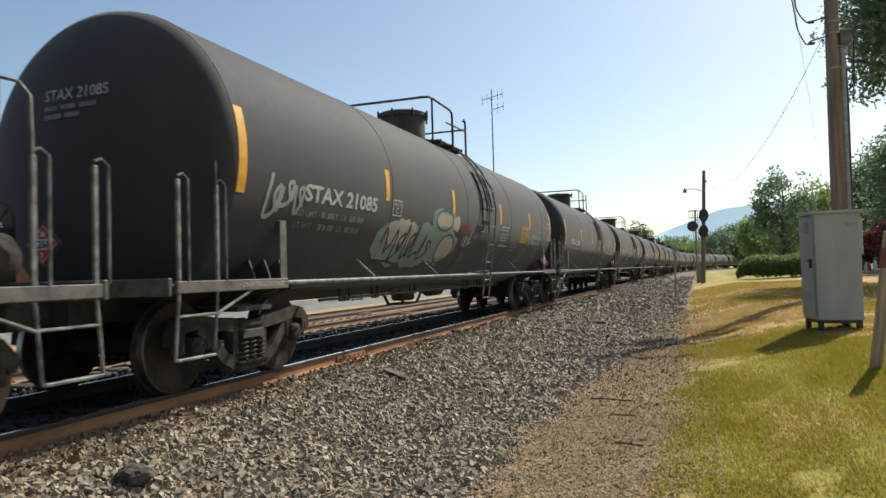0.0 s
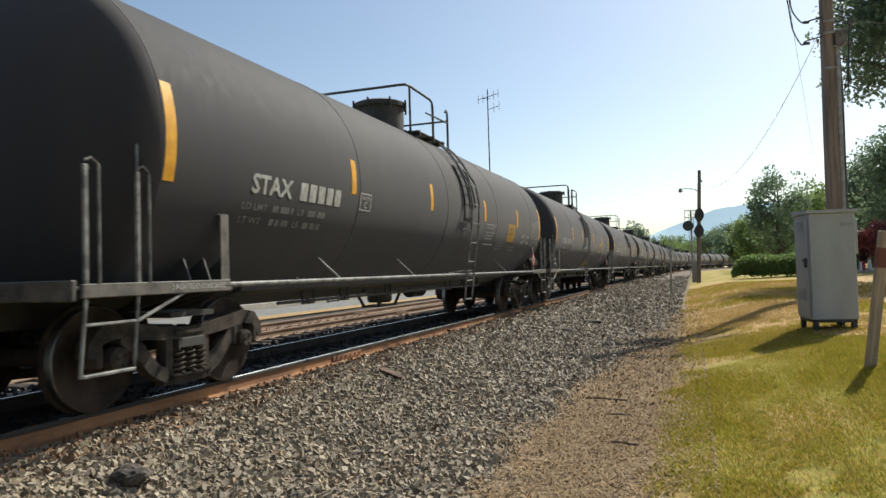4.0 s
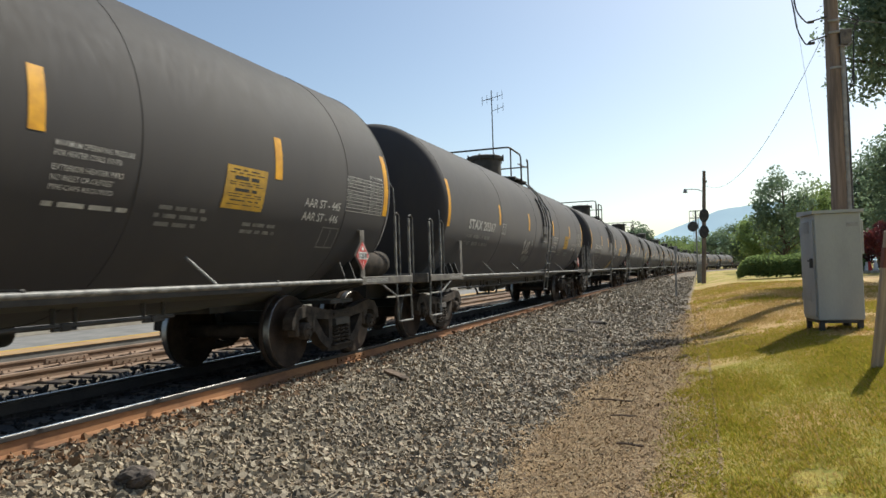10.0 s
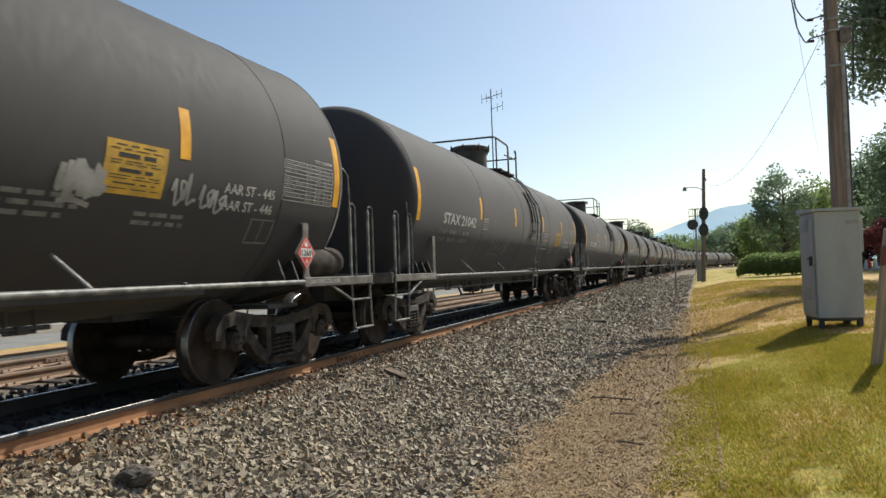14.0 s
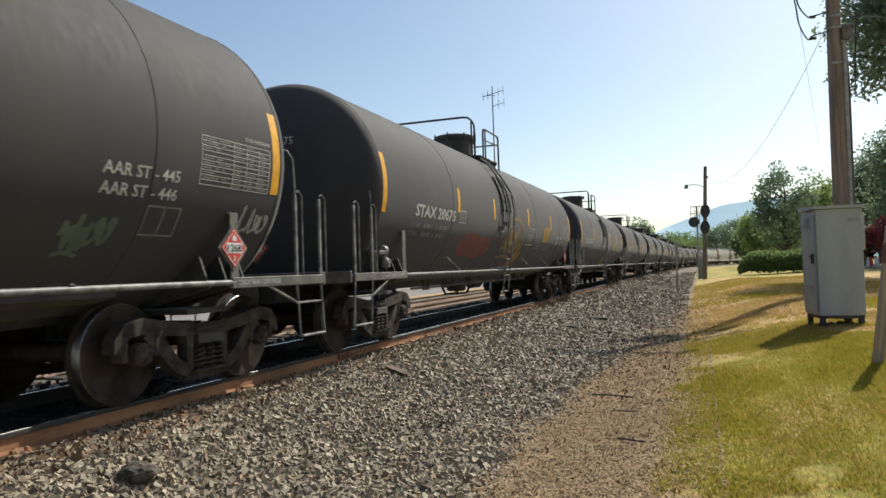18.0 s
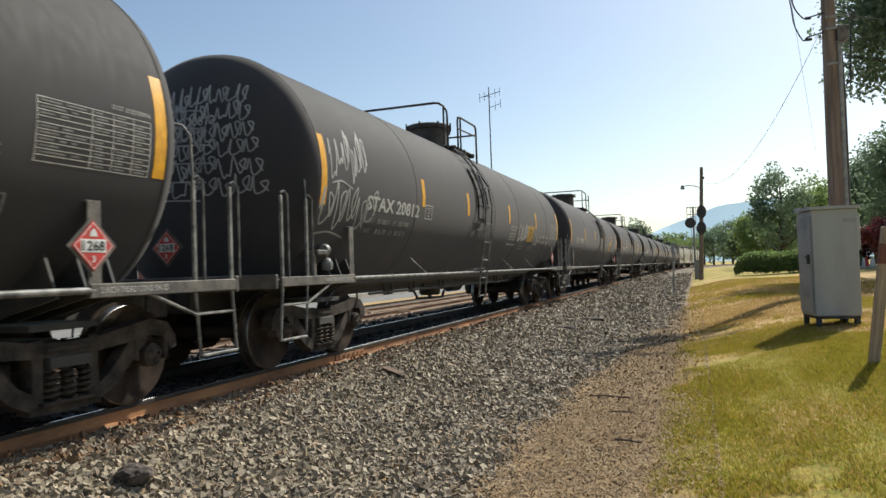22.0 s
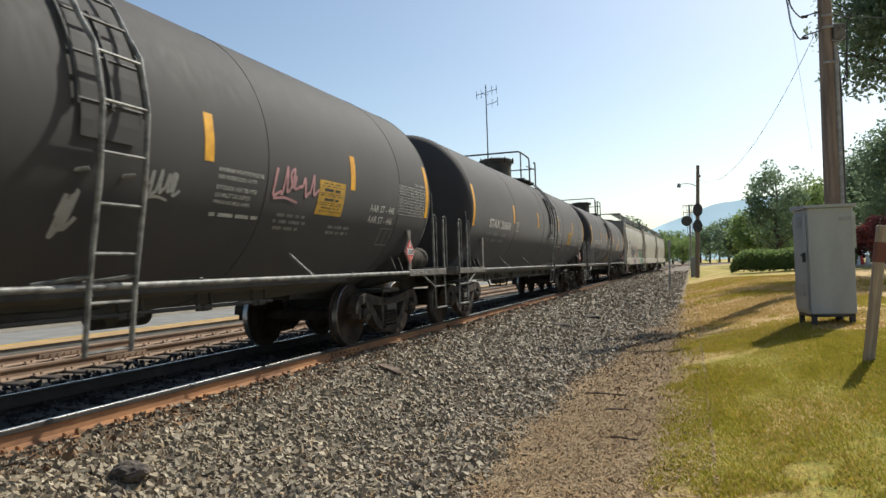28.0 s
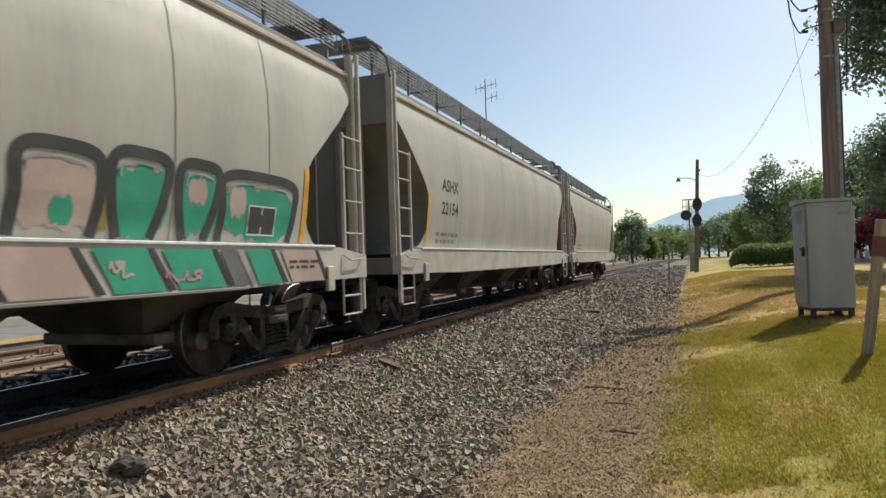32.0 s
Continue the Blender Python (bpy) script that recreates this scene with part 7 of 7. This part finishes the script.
def hills():
    """A wooded ridge far behind the bend, its haze painted as pale blue and glow."""
    # bluish base colour plus emission imitate the airlight
    m = paint("ridge_painted_haze", (0.27, 0.35, 0.38), (0.23, 0.31, 0.35), rough=1.0, scale=0.01, bump=0, spec=0.0)
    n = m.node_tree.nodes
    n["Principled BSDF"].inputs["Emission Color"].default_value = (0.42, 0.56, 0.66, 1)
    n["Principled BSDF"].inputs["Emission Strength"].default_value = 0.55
    dist, vs = 3200.0, []
    steps = 90
    for k in range(steps + 1):
        d = -24 + 70.0 * k / steps
        a = radians(d)
        # rises from a low saddle to the right of the track to a long crest
        h = 60 + 195 * smooth(-9.0, 4.8, d) * (1 - 0.55 * smooth(8, 34, d)) + 9 * noise.noise((d * 0.35, 1, 0)) + 4 * noise.noise((d * 1.4, 4, 0))
        for r, z in ((dist - 500, -5), (dist - 200, h * 0.55), (dist, h), (dist + 400, -5)):
            vs.append((r * math.sin(a), r * math.cos(a), z))
    fs = [(4 * k + j, 4 * (k + 1) + j, 4 * (k + 1) + j + 1, 4 * k + j + 1) for k in range(steps) for j in range(3)]
    thing("hill_ridge", Geo().add(vs, fs), m, "long wooded ridge, haze painted on in pale blue", "hill", kind="structure", smooth=True)


# ---- station side ----
def station_side():
    ped = thing("platform", None, None, "low station platform with an ochre edge and yellow line", "platform", kind="structure")
    part("platform_slab", Geo().box(-16.4, 60, -0.41, 9.6, 180, 0.66), ASPHALT, ped)
    part("platform_edge", Geo().box(-12.0, 60, -0.075, 0.85, 180, 0.01), TACTILE, ped, "ochre edge paving")
    part("safety_line", Geo().box(-12.3, 60, -0.066, 0.09, 180, 0.008), YELLOW_LINE, ped, "worn yellow line")
    part("curb", Geo().box(-15.6, 60, 0.02, 0.3, 180, 0.19), CONCRETE, ped)
    thing("parking_lot", Geo().box(-41, 60, -0.35, 50, 190, 0.5), ASPHALT, "pale worn asphalt parking lot behind the platform", "parking lot", kind="structure")
    fence = thing("platform_fence", None, None, "low dark metal railing along the platform", "fence")
    for k in range(40):
        part("fence_post", Geo().box(-17.6, 6 + 2.4 * k, 0.58, 0.06, 0.06, 1.1, 0.006), DARK_METAL, fence)
    for z in (0.62, 1.08):
        part("fence_rail", Geo().box(-17.6, 53, z, 0.045, 96, 0.05, 0.006), DARK_METAL, fence)
    body_pts = [(-2.2, 0.28), (2.2, 0.28), (2.25, 0.72), (1.2, 0.86), (0.55, 1.38), (-1.25, 1.42), (-1.95, 0.95), (-2.25, 0.85)]
    for k, (x, y, a) in enumerate(((-24, 17, 4), (-24.2, 21, -3), (-23.8, 28, 2), (-24, 32.2, 0), (-24.1, 40, 3), (-23.9, 47, -2), (-24, 58, 0), (-26, 70, 0))):
        c = thing("parked_car", None, None, ("silver", "white", "dark blue")[k % 3] + " car parked beside the platform", "car", group="parked cars", at=pose(x, y, 0.0, 0, 0, 90 + 90 * (k % 2) + a))
        part("car_body", Geo().prism(body_pts, "y", -0.86, 0.86), CAR_PAINTS[k % 3], c)
        for s in (-1, 1):
            part("side_window", Geo().prism([(0.95, 0.90), (0.45, 1.32), (-1.2, 1.35), (-1.75, 0.95)], "y", s * 0.862, s * 0.868), GLASS, c)
            for wx in (-1.4, 1.4):
                wheel = part("car_wheel", Geo().turned([(0.20, -0.1), (0.31, -0.1), (0.33, -0.05), (0.33, 0.05), (0.31, 0.1), (0.20, 0.1)], "y", 18, (wx, s * 0.78, 0.33)), RUBBER, c)
                part("rim", Geo().turned([(0.02, -0.09), (0.2, -0.08), (0.2, 0.08), (0.02, 0.09)], "y", 14, (wx, s * 0.78, 0.33)), GREY_METAL, wheel)
        part("windscreen", Geo().add([(1.17, -0.75, 0.90), (1.17, 0.75, 0.90), (0.60, 0.68, 1.36), (0.60, -0.68, 1.36)], [(0, 1, 2, 3)]), GLASS, c)
    # brick station with a low grey roof
    st = thing("station_building", None, None, "low brick station building with a grey roof", "building", at=pose(-36, 30, 0))
    part("wall", Geo().box(0, 0, 1.7, 9, 26, 3.4, 0.03), BRICK_RED, st, "red brick wall")
    part("roof", Geo().prism([(-5.6, 3.3), (5.6, 3.3), (5.6, 3.5), (0, 5.6), (-5.6, 3.5)], "y", -14, 14), ROOF_GREY, st)
    for k in range(6):
        w = part("window", Geo().box(4.53, -10.5 + 4.2 * k, 1.8, 0.10, 1.3, 1.5, 0.02), WHITE, st, "white framed window")
        part("pane", Geo().box(4.575, -10.5 + 4.2 * k, 1.8, 0.03, 1.1, 1.3), GLASS, w)
    part("door", Geo().box(4.53, 0.0 - 2.1 * 3, 1.15, 0.08, 1.0, 2.1, 0.02), DARK_METAL, st)
    # lattice aerial on a mast behind the train
    x, y = bearing(-15.75, 50)
    an = thing("aerial_mast", None, None, "tall thin mast with a small dipole aerial array", "aerial", at=pose(x, y, 0))
    part("mast", Geo().tube([(0, 0, 0), (0, 0, 7), (0, 0, 14.3)], [0.06, 0.05, 0.035], 8), DARK_METAL, an)
    ay = part("boom", Geo().cyl((-0.75, 0, 13.6), (0.85, 0, 13.9), 0.022, seg=6).cyl((0.0, 0, 12.8), (0.85, 0, 13.0), 0.02, seg=6), DARK_METAL, an)
    for u, z in ((-0.7, 13.6), (-0.35, 13.67), (0.45, 13.83), (0.8, 13.9), (0.45, 12.9), (0.85, 13.0)):
        part("dipole", Geo().cyl((u, 0, z - 0.32), (u, 0, z + 0.32), 0.018, seg=6), DARK_METAL, ay)
    part("boom", Geo().cyl((-0.35, 0, 13.67), (0.3, -0.5, 13.45), 0.02, seg=6), DARK_METAL, an)


# ---- build ----
build_ground()
build_tracks()
build_train()
signal_cabinet()
utility_pole()
signal_masts()
small_things()
hills()
station_side()
plants()
stones_and_grass()


# ---- movement ----
RUN = ((0.0, -5.58), (1.0, 8.02), (2.0, 21.68), (3.0, 35.32), (6.0, 76.08), (7.0, 89.99), (8.0, 103.48), (9.0, 117.13), (10.0, 130.88), (11.0, 144.41), (12.0, 158.07), (13.0, 171.70), (14.0, 185.71), (17.0, 226.80), (18.0, 240.45), (19.0, 254.01), (20.0, 267.68), (21.0, 281.51), (22.0, 295.18), (23.0, 308.63), (24.0, 322.42), (25.0, 336.30), (28.0, 377.72), (29.0, 391.32), (30.0, 404.99), (31.0, 418.79), (32.0, 432.76))


def travelled(t):
    """Metres that the train has run by t seconds, less the start."""
    for (ta, a), (tb, b) in zip(RUN, RUN[1:]):
        if t <= tb:
            return a + (b - a) * (t - ta) / (tb - ta)
    return RUN[-1][1]


def car_pose(s, centres):
    """The car stands on the track by its two trucks."""
    xa, ya, _ = along(s + centres[0])
    xb, yb, _ = along(s + centres[1])
    a = math.atan2(xb - xa, yb - ya)
    x = xa - math.sin(a) * centres[0]
    y = ya - math.cos(a) * centres[0]
    return Matrix.Translation((x, y, 0.0)) @ Matrix.Rotation(-a, 4, "Z")


def motions():
    for car, s0, centres, axles in CARS:
        walk(car, [(t, car_pose(s0 - travelled(t), centres)) for t in (0.5 * k for k in range(65))])
        wheels = [o for o in car.children if o.name.startswith("wheelset")]
        for w, ya in zip(wheels, axles):
            # the wheels roll while they pass the camera; far off their turning cannot be told
            steps = [k for k in range(961) if -9 < s0 + ya - travelled(k / 30) < 55]
            if not steps:
                continue
            rows = []
            for k in sorted({0, 960, *steps}):
                j = min(max(k, steps[0]), steps[-1])
                rows.append((k / 30, Matrix.Translation((0, ya, WHEEL_R)) @ Matrix.Rotation((travelled(j / 30) - travelled(steps[0] / 30)) / WHEEL_R, 4, "X")))
            walk(w, rows)


motions()
